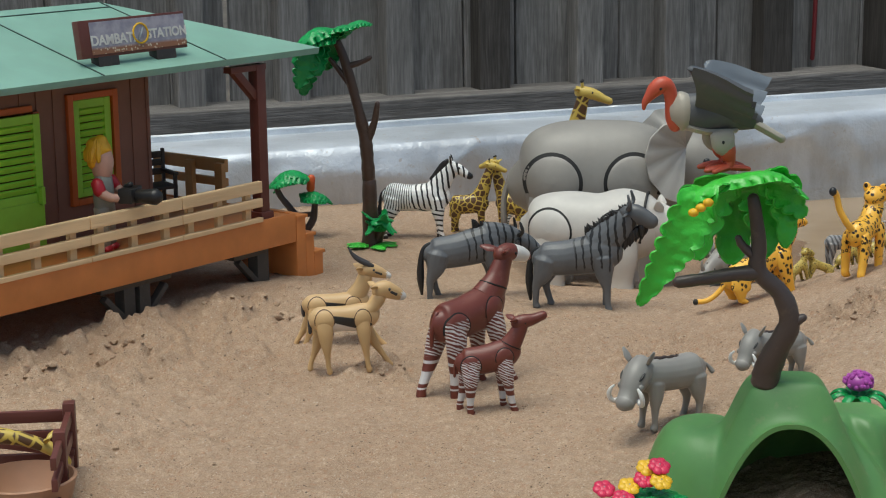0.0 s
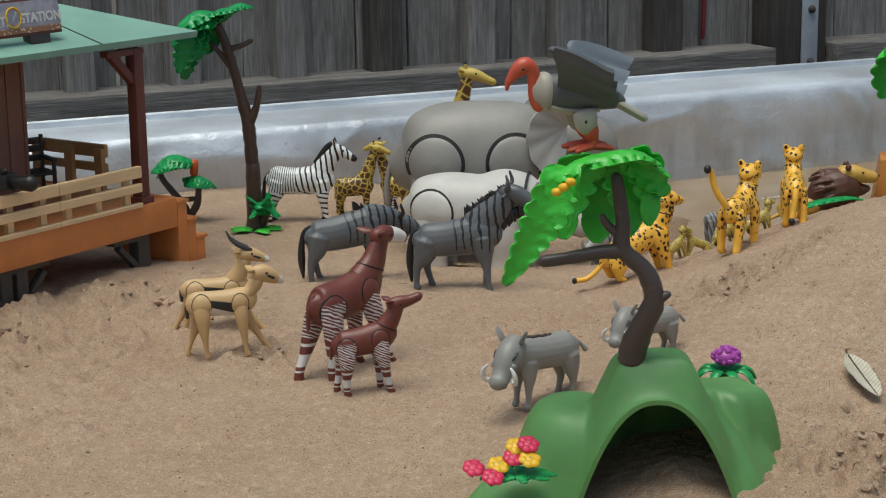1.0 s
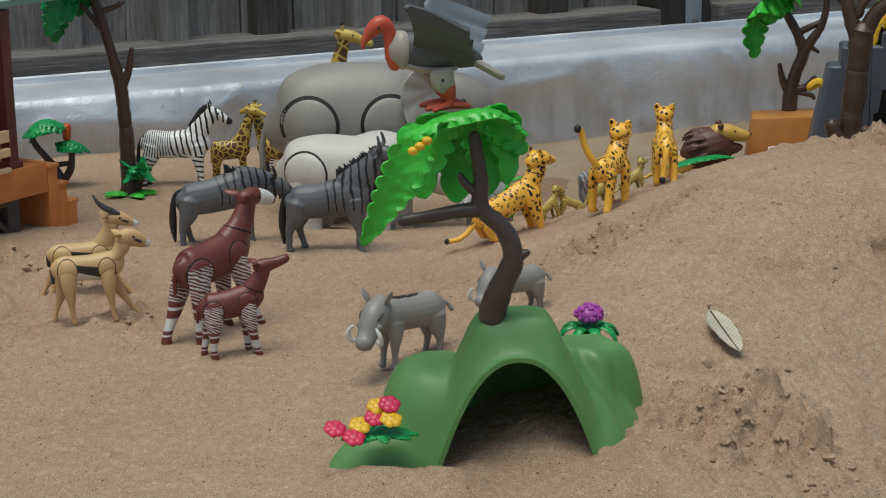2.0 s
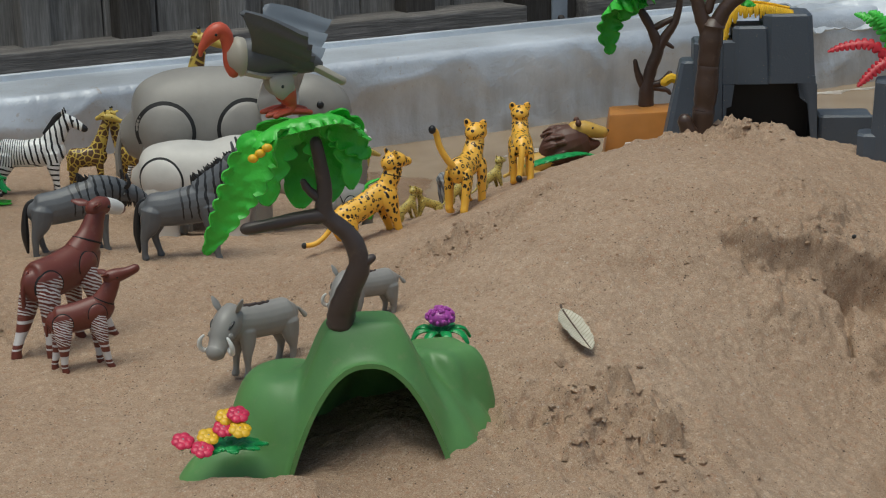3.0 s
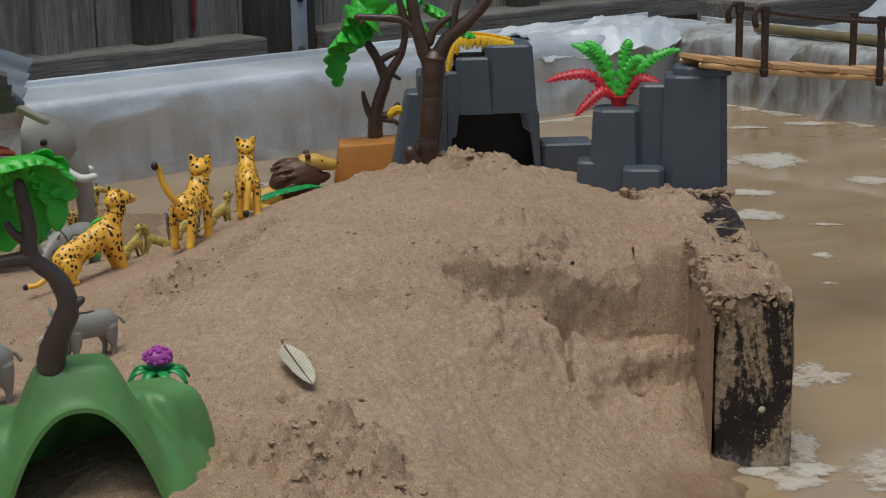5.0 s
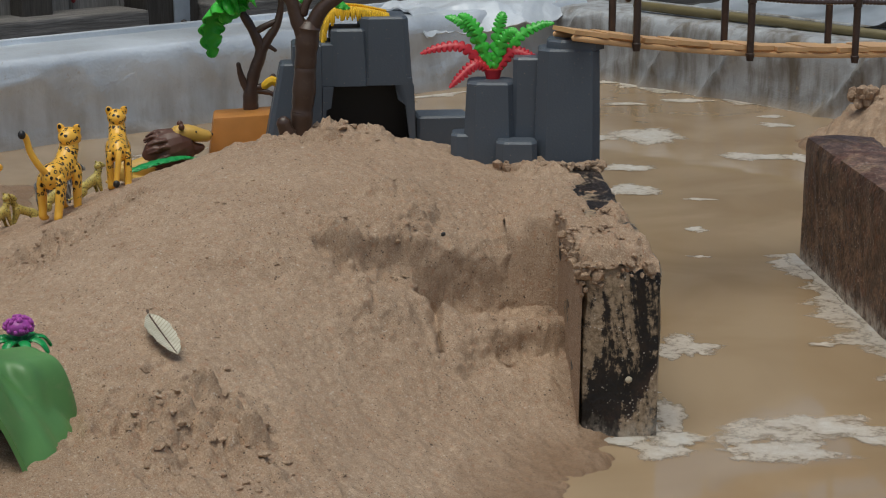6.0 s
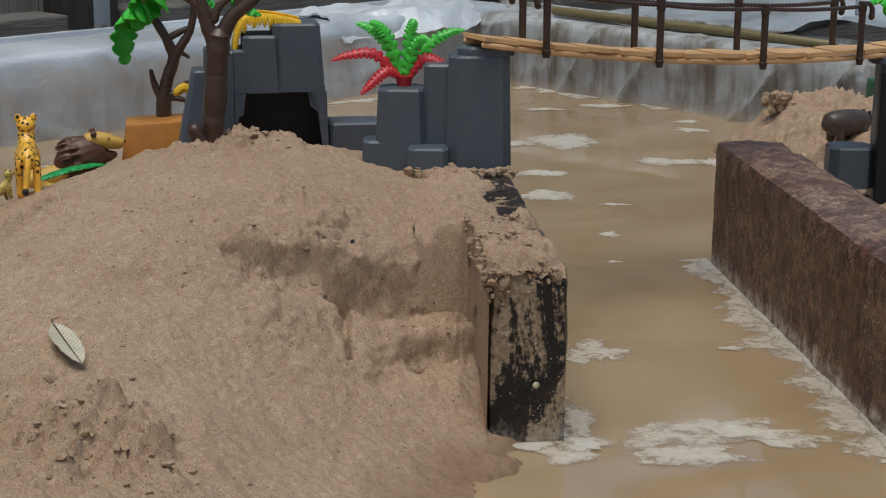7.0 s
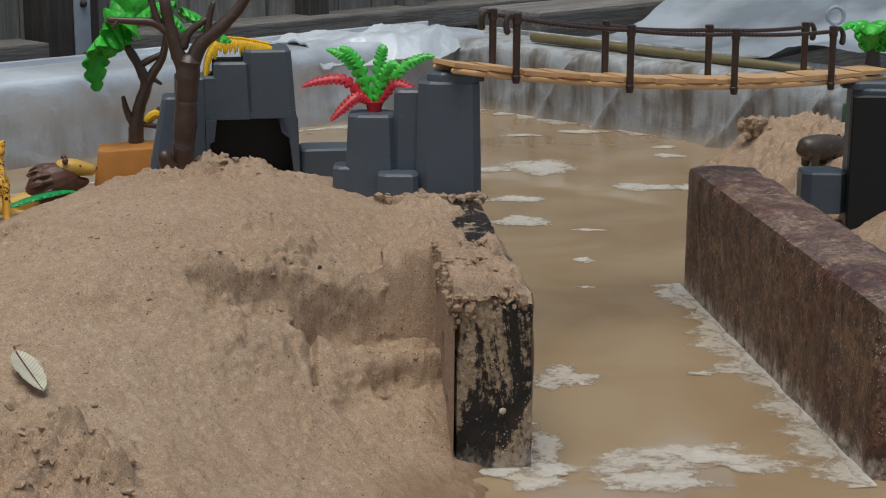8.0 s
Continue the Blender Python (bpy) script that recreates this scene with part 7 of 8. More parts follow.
def grooved(name, a, scale):
    m = Nodes(name)
    c = m.xyz()
    g = m.noise(60, 3, 0.6, m.vec(m.math("MULTIPLY", c[0], 0.12), c[1], c[2]))
    col = m.mix(m.step(g, 0.35, 0.65), shade(a, 0.82), shade(a, 1.1))
    m.bump(m.math("ADD", g, m.noise(420, 3, 0.6, m.vec(m.math("MULTIPLY", c[0], 0.08), c[1], c[2]))), 0.35, 0.0012)
    return m.done(col, 0.5)


RAIL_TAN = grooved("tan_wood_grain_plastic", (0.80, 0.56, 0.31), 60)
house = thing("station_house", "brown toy ranger station on stilts with a mint green roof", "toy house", at=HOUSE)
X0 = -0.42
part("deck_floor", boxed(X0, 0.014, 0.003, 0.190, 0.0385, 0.0445, 0.0008), DECK, house)
part("deck_fascia", boxed(X0, 0.014, 0.0, 0.003, 0.0235, 0.0455, 0.0008), DECK, house)
part("deck_side", boxed(0.0115, 0.0145, 0.003, 0.190, 0.0235, 0.0455, 0.0008), DECK, house)
# stairs at the end of the deck
for k, (x0, x1, z1) in enumerate(((0.0145, 0.0245, 0.0425), (0.0245, 0.0335, 0.0275), (0.0335, 0.0430, 0.0125))):
    bm = bmesh.new()
    box(bm, x0, x1, 0.0, 0.060, -0.012, z1, 0.0007)
    box(bm, x0 - 0.0005, x1 + 0.0018, -0.0008, 0.061, z1 - 0.0022, z1 + 0.0004, 0.0005)
    part("step", bm, DECK, house)
# stilts with braces
for sx in (-0.020, -0.142, -0.270, -0.38):
    for sy in (0.006, 0.150):
        bm = bmesh.new()
        if sx == -0.142:
            box(bm, sx - 0.030, sx + 0.034, sy, sy + 0.012, 0.0185, 0.0235, 0.0006)
            for dx in (-0.010, 0.004):
                box(bm, sx + dx, sx + dx + 0.010, sy, sy + 0.010, -0.012, 0.0190, 0.0006)
            for s in (-1, 1):
                box(bm, -0.002, 0.002, 0.0, 0.006, 0, 0.024, 0.0005, m=pose(sx + 0.002 + s * 0.011, sy, -0.002, 0, s * 45, 0))
        else:
            box(bm, sx - 0.026, sx + 0.010, sy, sy + 0.012, 0.0185, 0.0235, 0.0006)
            box(bm, sx - 0.002, sx + 0.010, sy, sy + 0.010, -0.014, 0.0190, 0.0006)
            box(bm, -0.002, 0.002, 0.0, 0.006, 0, 0.027, 0.0005, m=pose(sx - 0.001, sy, -0.002, 0, -45, 0))
        part("stilt", bm, STILT, house)
# front railing: two boards between short posts, in lengths
for x0, x1 in ((X0, -0.268), (-0.2675, -0.185), (-0.1845, -0.1025), (-0.102, -0.0225)):
    for z0, z1 in ((0.0665, 0.0750), (0.0560, 0.0625)):
        part("rail_board", boxed(x0, x1, -0.002, 0.002, z0, z1, 0.0008), RAIL_TAN, house, smooth=False)
    part("rail_foot", boxed(x0, x1, -0.002, 0.0025, 0.0448, 0.0482, 0.0006), RAIL_TAN, house, smooth=False)
    w = (x1 - x0)
    for k in range(3):
        xx = x0 + w * (0.14 + 0.36 * k)
        part("rail_post", boxed(xx - 0.0028, xx + 0.0028, 0.002, 0.006, 0.0455, 0.0720, 0.0006), RAIL_TAN, house, smooth=False)
# railing along the end of the deck
for z0, z1 in ((0.0700, 0.0800), (0.0590, 0.0655)):
    part("rail_board", boxed(0.0080, 0.0120, 0.066, 0.140, z0, z1, 0.0008), ORANGE_TAN, house, smooth=False)
for yy in (0.069, 0.101, 0.136):
    part("rail_post", boxed(0.0035, 0.0079, yy - 0.004, yy + 0.004, 0.0448, 0.0775, 0.0006), ORANGE_TAN, house, smooth=False)
# corner posts with a brace
for px, py in ((-0.012, 0.010), (-0.012, 0.175)):
    bm = bmesh.new()
    box(bm, px - 0.0045, px + 0.0045, py - 0.0045, py + 0.0045, 0.0445, 0.158, 0.0009)
    box(bm, px - 0.0065, px + 0.0065, py - 0.0065, py + 0.0065, 0.0445, 0.050, 0.0008)
    box(bm, -0.003, 0.003, -0.003, 0.003, 0.0, 0.030, 0.0006, m=pose(px - 0.003, py, 0.134, 0, -45, 0))
    box(bm, px - 0.030, px + 0.006, py - 0.004, py + 0.004, 0.1535, 0.158, 0.0006)
    part("corner_post", bm, POST_RED, house)
# walls with a window and a door opening
WY = 0.055
for x0, x1, z0, z1 in ((-0.0760, -0.1075, 0.0445, 0.157), (-0.1075, -0.1525, 0.0445, 0.0705), (-0.1075, -0.1525, 0.1475, 0.157), (-0.1525, -0.1775, 0.0445, 0.157), (-0.1775, -0.228, 0.1395, 0.157), (-0.228, X0, 0.0445, 0.157)):
    part("wall", boxed(x1, x0, WY, WY + 0.004, z0, z1), WALL_BROWN, house, smooth=False)
part("wall", boxed(-0.080, -0.076, WY + 0.004, 0.180, 0.0445, 0.157), WALL_BROWN, house, smooth=False)
part("wall", boxed(X0, -0.080, 0.176, 0.180, 0.0445, 0.157), WALL_BROWN, house, smooth=False)
for k in range(9):
    gx = -0.079 - 0.014 * k
    if gx < -0.106 and gx > -0.153:
        continue
    part("batten", boxed(gx - 0.0006, gx + 0.0006, WY - 0.0008, WY, 0.046, 0.156), WALL_BROWN, house, smooth=False)


def shutter(name, x0, x1, z0, z1, y, framed=True):
    """A louvred leaf with real slats; returns it."""
    bm = bmesh.new()
    e = 0.0058
    for a in ((x0, x0 + e, z0, z1), (x1 - e, x1, z0, z1), (x0 + e, x1 - e, z0, z0 + e), (x0 + e, x1 - e, z1 - e, z1)):
        box(bm, a[0], a[1], y, y + 0.003, a[2], a[3], 0.0005)
    ob = part(name, bm, SHUTTER, house, "lime green louvred " + ("shutter" if framed else "door"), smooth=False)
    n = int((z1 - z0 - 2 * e) / 0.0050)
    for k in range(n):
        zc = z0 + e + (k + 0.5) * (z1 - z0 - 2 * e) / n
        part("slat", boxed(x0 + e, x1 - e, -0.0010, 0.0010, -0.0021, 0.0021, 0.0003), SHUTTER, ob, at=pose(0, y + 0.0015, zc, 28, 0, 0), smooth=False)
    return ob


bm = bmesh.new()
for a in ((-0.1525, -0.1475, 0.0705, 0.1475), (-0.1125, -0.1075, 0.0705, 0.1475), (-0.1475, -0.1125, 0.0705, 0.0750), (-0.1475, -0.1125, 0.1430, 0.1475)):
    box(bm, a[0], a[1], WY - 0.003, WY + 0.003, a[2], a[3], 0.0006)
part("window_frame", bm, FRAME, house, "orange window frame", smooth=False)
shutter("shutter", -0.1470, -0.1130, 0.0755, 0.1425, WY - 0.001)
bm = bmesh.new()
for a in ((-0.1825, -0.1775, 0.0445, 0.1395), (-0.233, -0.228, 0.0445, 0.1395), (-0.228, -0.1825, 0.1395, 0.1440)):
    box(bm, a[0], a[1], WY - 0.003, WY + 0.003, a[2], a[3], 0.0006)
part("door_frame", bm, FRAME, house, "orange door frame", smooth=False)
door = shutter("door", -0.2270, -0.1795, 0.0800, 0.1385, WY - 0.006, False)
part("door_panel", boxed(-0.2270, -0.1795, WY - 0.006, WY - 0.003, 0.0460, 0.0800, 0.0006), SHUTTER, house, smooth=False)
part("door_handle", boxed(-0.1845, -0.1815, WY - 0.010, WY - 0.006, 0.078, 0.090, 0.0006), SHUTTER, door, smooth=False)
# roof: hipped, with panel joints
RX0, RX1, RY0, RY1, RZ = -0.45, 0.046, 0.002, 0.245, 0.1605
RIDGE_Y, RIDGE_Z, HIP_X = 0.130, 0.1955, -0.052
bm = bmesh.new()
A1, A2, A3, A4 = [bm.verts.new(p) for p in ((RX0, RY0, RZ), (RX1, RY0, RZ), (RX1, RY1, RZ), (RX0, RY1, RZ))]
R1, R2 = bm.verts.new((RX0, RIDGE_Y, RIDGE_Z)), bm.verts.new((HIP_X, RIDGE_Y, RIDGE_Z))
fs = [bm.faces.new(q) for q in ((A1, A2, R2, R1), (A2, A3, R2), (A3, A4, R1, R2), (A4, A1, R1))]
bmesh.ops.recalc_face_normals(bm, faces=fs)
bmesh.ops.solidify(bm, geom=fs, thickness=-0.0045)
roof = part("roof", bm, ROOF, house, "mint green roof with panel joints", smooth=False)
JOINT = plastic("roof_joint", (0.05, 0.085, 0.07), 0.6)
slope = math.degrees(math.atan2(RIDGE_Z - RZ, RIDGE_Y - RY0))
run = math.hypot(RIDGE_Z - RZ, RIDGE_Y - RY0)
for jx in (-0.052, -0.164, -0.276, -0.388):
    part("roof_joint", boxed(-0.0005, 0.0005, 0, run, 0.0046, 0.0052), JOINT, roof, at=pose(jx, RY0, RZ, slope, 0, 0), smooth=False)
part("roof_joint", boxed(RX0, HIP_X, -0.0005, 0.0005, 0, 0.0006), JOINT, roof, at=pose(0, RIDGE_Y - 0.012, RIDGE_Z + 0.0015, slope, 0, 0), smooth=False)
# sign on the roof
sign = thing("station_sign", "brown toy sign board lettered with the station's name", "toy sign", at=HOUSE @ pose(-0.1205, 0.016, 0.1725, -8, 0, 0))
part("board", boxed(-0.0475, 0.0475, 0, 0.006, 0.0025, 0.0275, 0.0008), POST_RED, sign)
m = Nodes("sign_face_paint")
c = m.xyz()
face = m.mix(m.step(m.noise(120, 4), 0.4, 0.6), (0.30, 0.29, 0.36), (0.42, 0.40, 0.46))
dots = m.math("MULTIPLY", m.step(m.voronoi(420), 0.35, 0.28), m.step(c[2], 0.0092, 0.0080))
face = m.mix(m.step(c[2], 0.0095, 0.0075), face, (0.30, 0.13, 0.07))
SIGN_FACE = m.done(m.mix(dots, face, (0.62, 0.50, 0.36)), 0.45)
part("printed_face", boxed(-0.0385, 0.0465, -0.0006, 0.0, 0.0045, 0.0258), SIGN_FACE, sign, smooth=False)
for fx in (-0.034, 0.018):
    part("bracket", boxed(fx, fx + 0.018, 0.0, 0.008, -0.008, 0.003, 0.0006), CHAIR, sign)
LETTER = plastic("white_letter_paint", (0.72, 0.70, 0.66), 0.5, dust=0.0)


def lettering(text, size, at, parent):
    cu = bpy.data.curves.new("lettering", "FONT")
    cu.body, cu.size, cu.extrude, cu.align_x = text, size, 0.00012, "CENTER"
    cu.offset = 0.00028
    tmp = new("lettering_source", cu)
    me = bpy.data.meshes.new_from_object(tmp.evaluated_get(bpy.context.evaluated_depsgraph_get()))
    bpy.data.objects.remove(tmp)
    me.materials.clear()
    me.materials.append(LETTER)
    ob = new("lettering", me)
    ob.parent = parent
    ob.matrix_local = at
    return ob


lettering("DAMBATI", 0.0092, pose(-0.0195, -0.0009, 0.0105, 90, 0, 0), sign)
lettering("STATION", 0.0088, pose(0.0290, -0.0009, 0.0115, 90, 0, 0), sign)
bm = bmesh.new()
loft(bm, [(6.6 * math.cos(a / 12 * 6.2832) + 5, -0.9, 6.6 * math.sin(a / 12 * 6.2832) + 15.5, 0.7) for a in range(13)], 8, sub=2)
part("emblem_ring", bm, YELLOW, sign, "yellow ring")
bm = bmesh.new()
loft(bm, [(2, -0.8, 10.5, 1.6, 0.5), (4, -0.9, 15, 2.2, 0.5), (7, -0.8, 19, 1.5, 0.5)], 10)
part("emblem", bm, BIRD_PALE, sign, "grey emblem")

# chair on the deck
chair = thing("toy_chair", "dark brown slatted toy armchair on the deck", "toy chair", at=HOUSE @ pose(-0.031, 0.102, 0.0445, 0, 0, -20))
part("seat", boxed(-0.014, 0.014, -0.012, 0.012, 0.016, 0.0185, 0.0006), CHAIR, chair)
for s in (-1, 1):
    part("back_post", boxed(s * 0.0125 - 0.0013, s * 0.0125 + 0.0013, 0.010, 0.013, 0.0, 0.044, 0.0006), CHAIR, chair)
    part("front_leg", boxed(s * 0.0125 - 0.0013, s * 0.0125 + 0.0013, -0.012, -0.009, 0.0, 0.026, 0.0006), CHAIR, chair)
    part("armrest", boxed(s * 0.0125 - 0.002, s * 0.0125 + 0.002, -0.013, 0.012, 0.026, 0.0285, 0.0006), CHAIR, chair)
for z0 in (0.024, 0.031, 0.037):
    part("back_slat", boxed(-0.0112, 0.0112, 0.0105, 0.0125, z0, z0 + 0.005, 0.0005), CHAIR, chair)

# the doll: one plain moulded figure with a camera
bm = bmesh.new()
for s in (1, -1):
    loft(bm, [(0, s * 5, 4, 4.6, 5), (0, s * 5, 18, 4.8, 5), (0, s * 4.8, 30, 4.8, 5.5)], 12, 0)
    loft(bm, [(-2, s * 5, 2.5, 4.5, 2.4), (5, s * 5, 2.4, 4.4, 2.4)], 12, 2)
loft(bm, [(0, 0, 28, 9.5, 6), (0, 0, 40, 9.5, 6.5), (0, 0, 50, 8, 5.6)], 14, 1)
for s in (1, -1):
    loft(bm, [(0, s * 10, 48, 4.2), (3, s * 12, 42, 4.4)], 10, 2)
    loft(bm, [(3, s * 12, 42, 3.4), (10, s * 9.5, 38, 3.0), (17, s * 4, 38, 2.8)], 10, 3)
loft(bm, [(0, 0, 52, 6.4), (0, 0, 60, 8.0), (0, 0, 66, 7.2)], 14, 3)
loft(bm, [(-4.4, 0, 59, 8.8, 5.2), (-3.2, 0, 66, 9.4, 7.4), (-1.4, 0, 72, 8.6, 8.2), (0, 0, 75, 5, 5)], 16, 4)
rng = random.Random(3)
for k in range(26):
    a = rng.uniform(1.25, 5.03)
    loft(bm, [(-1 + 4 * math.cos(a), 4 * math.sin(a), 75, 2.2), (-1 + 9.2 * math.cos(a), 9.4 * math.sin(a), 67, 2.0), (-1 + 9.4 * math.cos(a), 9.6 * math.sin(a), 62, 1.2)], 6, 4, 2)
box(bm, 0.014, 0.024, -0.009, 0.009, 0.034, 0.044, 0.001, 5)
loft(bm, [(23, 0, 38, 4.6), (30, 0, 38, 4.8), (36, 0, 38, 5.6), (38, 0, 38, 5.6)], 14, 5, 1)
loft(bm, [(16, 0, 44, 2), (20, 0, 46, 2)], 8, 5)
SKIN = plastic("pale_pink_plastic", (0.62, 0.36, 0.27), 0.42, dust=0.0)
figure = part("toy_figure", bm, [plastic("beige_trousers_plastic", (0.42, 0.36, 0.28)), plastic("olive_grey_vest_plastic", (0.34, 0.33, 0.27)), RED, SKIN, plastic("blond_hair_plastic", (0.80, 0.42, 0.02), 0.4, dust=0), BLACK])
figure.matrix_world = HOUSE @ pose(-0.153, 0.020, 0.0445, 0, 0, -66)
tagged(figure, "plastic toy figure with yellow hair holding a black camera", "doll")

# brown crate with a toy giraffe calf at the near edge
crate = thing("toy_crate", "brown slatted plastic crate standing on sand", "toy crate", at=pose(0.127, 0.866, -0.004, 0, 0, VIEW + 6))
for z0 in (0.006, 0.018, 0.0285):
    part("slat", boxed(-0.085, 0.0, 0.0, 0.003, z0, z0 + 0.0062, 0.0006), POST_RED, crate)
    part("slat", boxed(-0.0015, 0.0015, -0.075, -0.002, z0, z0 + 0.0062, 0.0006), POST_RED, crate)
for px, py in ((0.0, 0.0015), (-0.083, 0.0015), (0.0, -0.045)):
    part("corner_post", boxed(px - 0.003, px + 0.003, py - 0.0035, py + 0.0035, 0.0, 0.0385, 0.0006), POST_RED, crate)
part("brace", boxed(-0.0, 0.075, -0.0015, 0.0015, -0.002, 0.002, 0.0005), POST_RED, crate, at=pose(-0.072, -0.003, 0.026, 0, 10, 0))
bm = bmesh.new()
loft(bm, [(-40, -6, 16, 4.6), (-24, -4, 13, 3.6), (-12, -2, 8, 3.0)], 12, 0)
loft(bm, [(-14, -2, 9, 3.4), (-7, -2, 5, 3.2), (-2, -3, 0, 2.4)], 12, 1)
for s in (1, -1):
    ear(bm, -12, -2 + s * 2.6, 11, 6, 1.8, (0.6, s * 0.9, 0.7), 1)
animal("toy_giraffe", bm, [GIRAFFE, GIRAFFE_FACE, BLACK], "yellow plastic giraffe calf lying against the crate", pose(0.124, 0.842, 0.012, 0, 0, VIEW))
basket = thing("tan_bowl", "shallow tan plastic tub inside the crate", "toy tub", at=pose(0.098, 0.822, -0.004, 0, 0, VIEW))
bm = bmesh.new()
rows = [[(r * math.cos(a * 0.2618), r * math.sin(a * 0.2618), z) for a in range(25)] for r, z in ((0.001, 0.001), (0.016, 0.001), (0.021, 0.006), (0.024, 0.018))]
sheet(bm, rows, 0.0016)
part("tub", bm, plastic("dull_tan_plastic", (0.40, 0.22, 0.13)), basket)


# ---- far side: sand mound, hippo, pole, sheet ----
hippo_bm = bmesh.new()
hippo_mesh(hippo_bm)
animal("toy_hippo", hippo_bm, [HIPPO], "dark brown muddy plastic hippo on the far sand", stand(1.523, 0.8455, 338, scale=0.80))
bm = boxed(-0.02, 0.03, -0.02, 0.02, 0, 0.03, 0.004)
animal("green_block", bm, [plastic("dark_green_block", (0.02, 0.13, 0.05))], "dark green plastic block on the far sand", pose(1.666, 0.888, zs(1.666, 0.888) + 0.012, 0, 0, -40), "toy block", "")
palm = thing("toy_palm", "green plastic leaves on a dark rock beside the bridge", "toy plant", at=pose(1.323, 0.680, 0.113, 0, 0, -47))
for a, ln in ((170, 30), (120, 26), (60, 28), (10, 30), (250, 26), (310, 24)):
    c, s = math.cos(radians(a)), math.sin(radians(a))
    leaf_part(palm, [(3 * c, 3 * s, 18), (ln * 0.5 * c, ln * 0.5 * s, 40), (ln * c, ln * s, 34)], 10, LEAF, droop=0.5, teeth=7)
limb(palm, "stem", [(0, 0, 0, 7), (0, 0, 12, 6), (0, 0, 24, 4)], mat=TRUNK_GREY)

OLIVE = plastic("olive_pole_plastic", (0.17, 0.135, 0.060), 0.4)
bm = bmesh.new()
loft(bm, [(1765, 1428, 47.5, 5.8), (1765, 1250, 46, 5.8), (1765, 1020, 43.5, 5.8)], 14, 0, 2)
tagged(part("garden_pole", bm, OLIVE), "dull olive pole lying along the far rim", "pole")


def draped(name, x0, x1, y0, y1, z, mat, label, category, seed):
    xs, ys = np.arange(x0, x1, 0.012), np.arange(y0, y1, 0.012)
    X, Y = np.meshgrid(xs, ys)
    ob = grid_mesh(name, xs, ys, z(X, Y) + 0.010 * fractal(X, Y, 7, 3, seed) + 0.004 * fractal(X + Y, Y * 0.4, 26, 2, seed + 3), mat)
    return tagged(ob, label, category)


m = Nodes("silver_sheet")
SHEET = m.done(m.mix(m.step(m.noise(6, 4), 0.4, 0.6), (0.20, 0.22, 0.24), (0.42, 0.45, 0.49)), 0.35)
draped("plastic_sheet", 1.82, 2.55, 0.2, 1.46, lambda X, Y: 0.035 + 0.10 * smooth(X, 1.88, 2.3) + 0.03 * smooth(Y, 1.3, 1.0), SHEET, "crumpled silver plastic sheet beyond the far rim", "plastic sheet", 71)
part_ob = part("timber_beam", boxed(1.95, 2.9, 1.58, 1.70, -0.36, 0.055, 0.006), RAIL, smooth=False)
tagged(part_ob, "dark weathered timber beam beyond the corner", "timber beam")
bm = bmesh.new()
loft(bm, [(16 * math.cos(a * 0.5236), 0, 16 * math.sin(a * 0.5236), 4) for a in range(13)], 10, sub=2)
loft(bm, [(0, 0, -16, 5), (0, 0, -46, 5)], 10)
ring = part("steel_ring", bm, STEEL)
ring.matrix_world = pose(1.93, 1.095, 0.088, 0, 0, -40) @ Matrix.Diagonal((0.62, 0.62, 0.62, 1))
tagged(ring, "galvanised steel eye bolt beyond the far rim", "eye bolt")
# crumpled corner of the liner
bm = bmesh.new()
rows = []
for i in range(80):
    u = i / 79
    row = []
    for j in range(40):
        v = j / 39
        x = 1.50 + 0.25 * u
        y = 1.525 + 0.11 * v + 0.012 * math.sin(7 * u)
        z = 0.045 + 0.004 * u + 0.003 * math.sin(14 * u + 4 * v) - 0.022 * max(0, 0.3 - v) * 4 + 0.005 * noise.noise(Vector((u * 9, v * 5, 1))) + 0.0022 * (1 - abs(noise.noise(Vector((u * 13, v * 9, 4))))) ** 4
        row.append((x, y, z))
    rows.append(row)
sheet(bm, rows, 0.002)
tagged(part("liner_fold", bm, LINER_FOLD), "crumpled fold of grey liner at the corner", "pond liner", kind="structure")

# ---- dry leaf, scrap and pebble ----
def laid(x, y, deg, dz):
    """Flat on the slope of the sand."""
    e = 0.012
    n = Vector((-(zs(x + e, y) - zs(x - e, y)) / (2 * e), -(zs(x, y + e) - zs(x, y - e)) / (2 * e), 1)).normalized()
    f = Vector((math.cos(radians(deg)), math.sin(radians(deg)), 0))
    f = (f - n * f.dot(n)).normalized()
    top = max(zs(x + f.x * t, y + f.y * t) - (f.z * t) for t in (-0.018, -0.009, 0, 0.009, 0.018))
    return Matrix.Translation((x, y, top + dz)) @ Matrix((f, n.cross(f), n)).transposed().to_4x4()


m = Nodes("dry_leaf")
c = m.xyz()
vein = m.wave(130, "Y", 1.0, 1, 1, m.vec(c[0], m.math("ADD", c[0], m.math("ABSOLUTE", c[1])), c[2]))
DRY = m.done(m.mix(m.step(vein, 0.7, 0.95), m.mix(m.step(m.noise(150, 3), 0.35, 0.65), (0.46, 0.42, 0.31), (0.60, 0.55, 0.43)), (0.40, 0.35, 0.25)), 0.5)
DRY_RIB = plastic("leaf_rib", (0.10, 0.06, 0.04), 0.6)
leaf = thing("dry_leaf", "dry grey-green oval tree leaf lying on sand", "leaf")
bm = bmesh.new()
rows = []
for i in range(25):
    t = i / 24
    w = 6.3 * math.sin(math.pi * t ** 0.85) ** 0.8 * (1 + 0.05 * math.sin(30 * t)) + 0.2
    rows.append([((t - 0.5) * 0.038, v * w / 1000, 0.0012 + 0.0010 * v * v + 0.0016 * t * t + 0.0006 * math.sin(9 * t) * v) for v in (-1, -0.75, -0.5, -0.25, 0, 0.25, 0.5, 0.75, 1)])
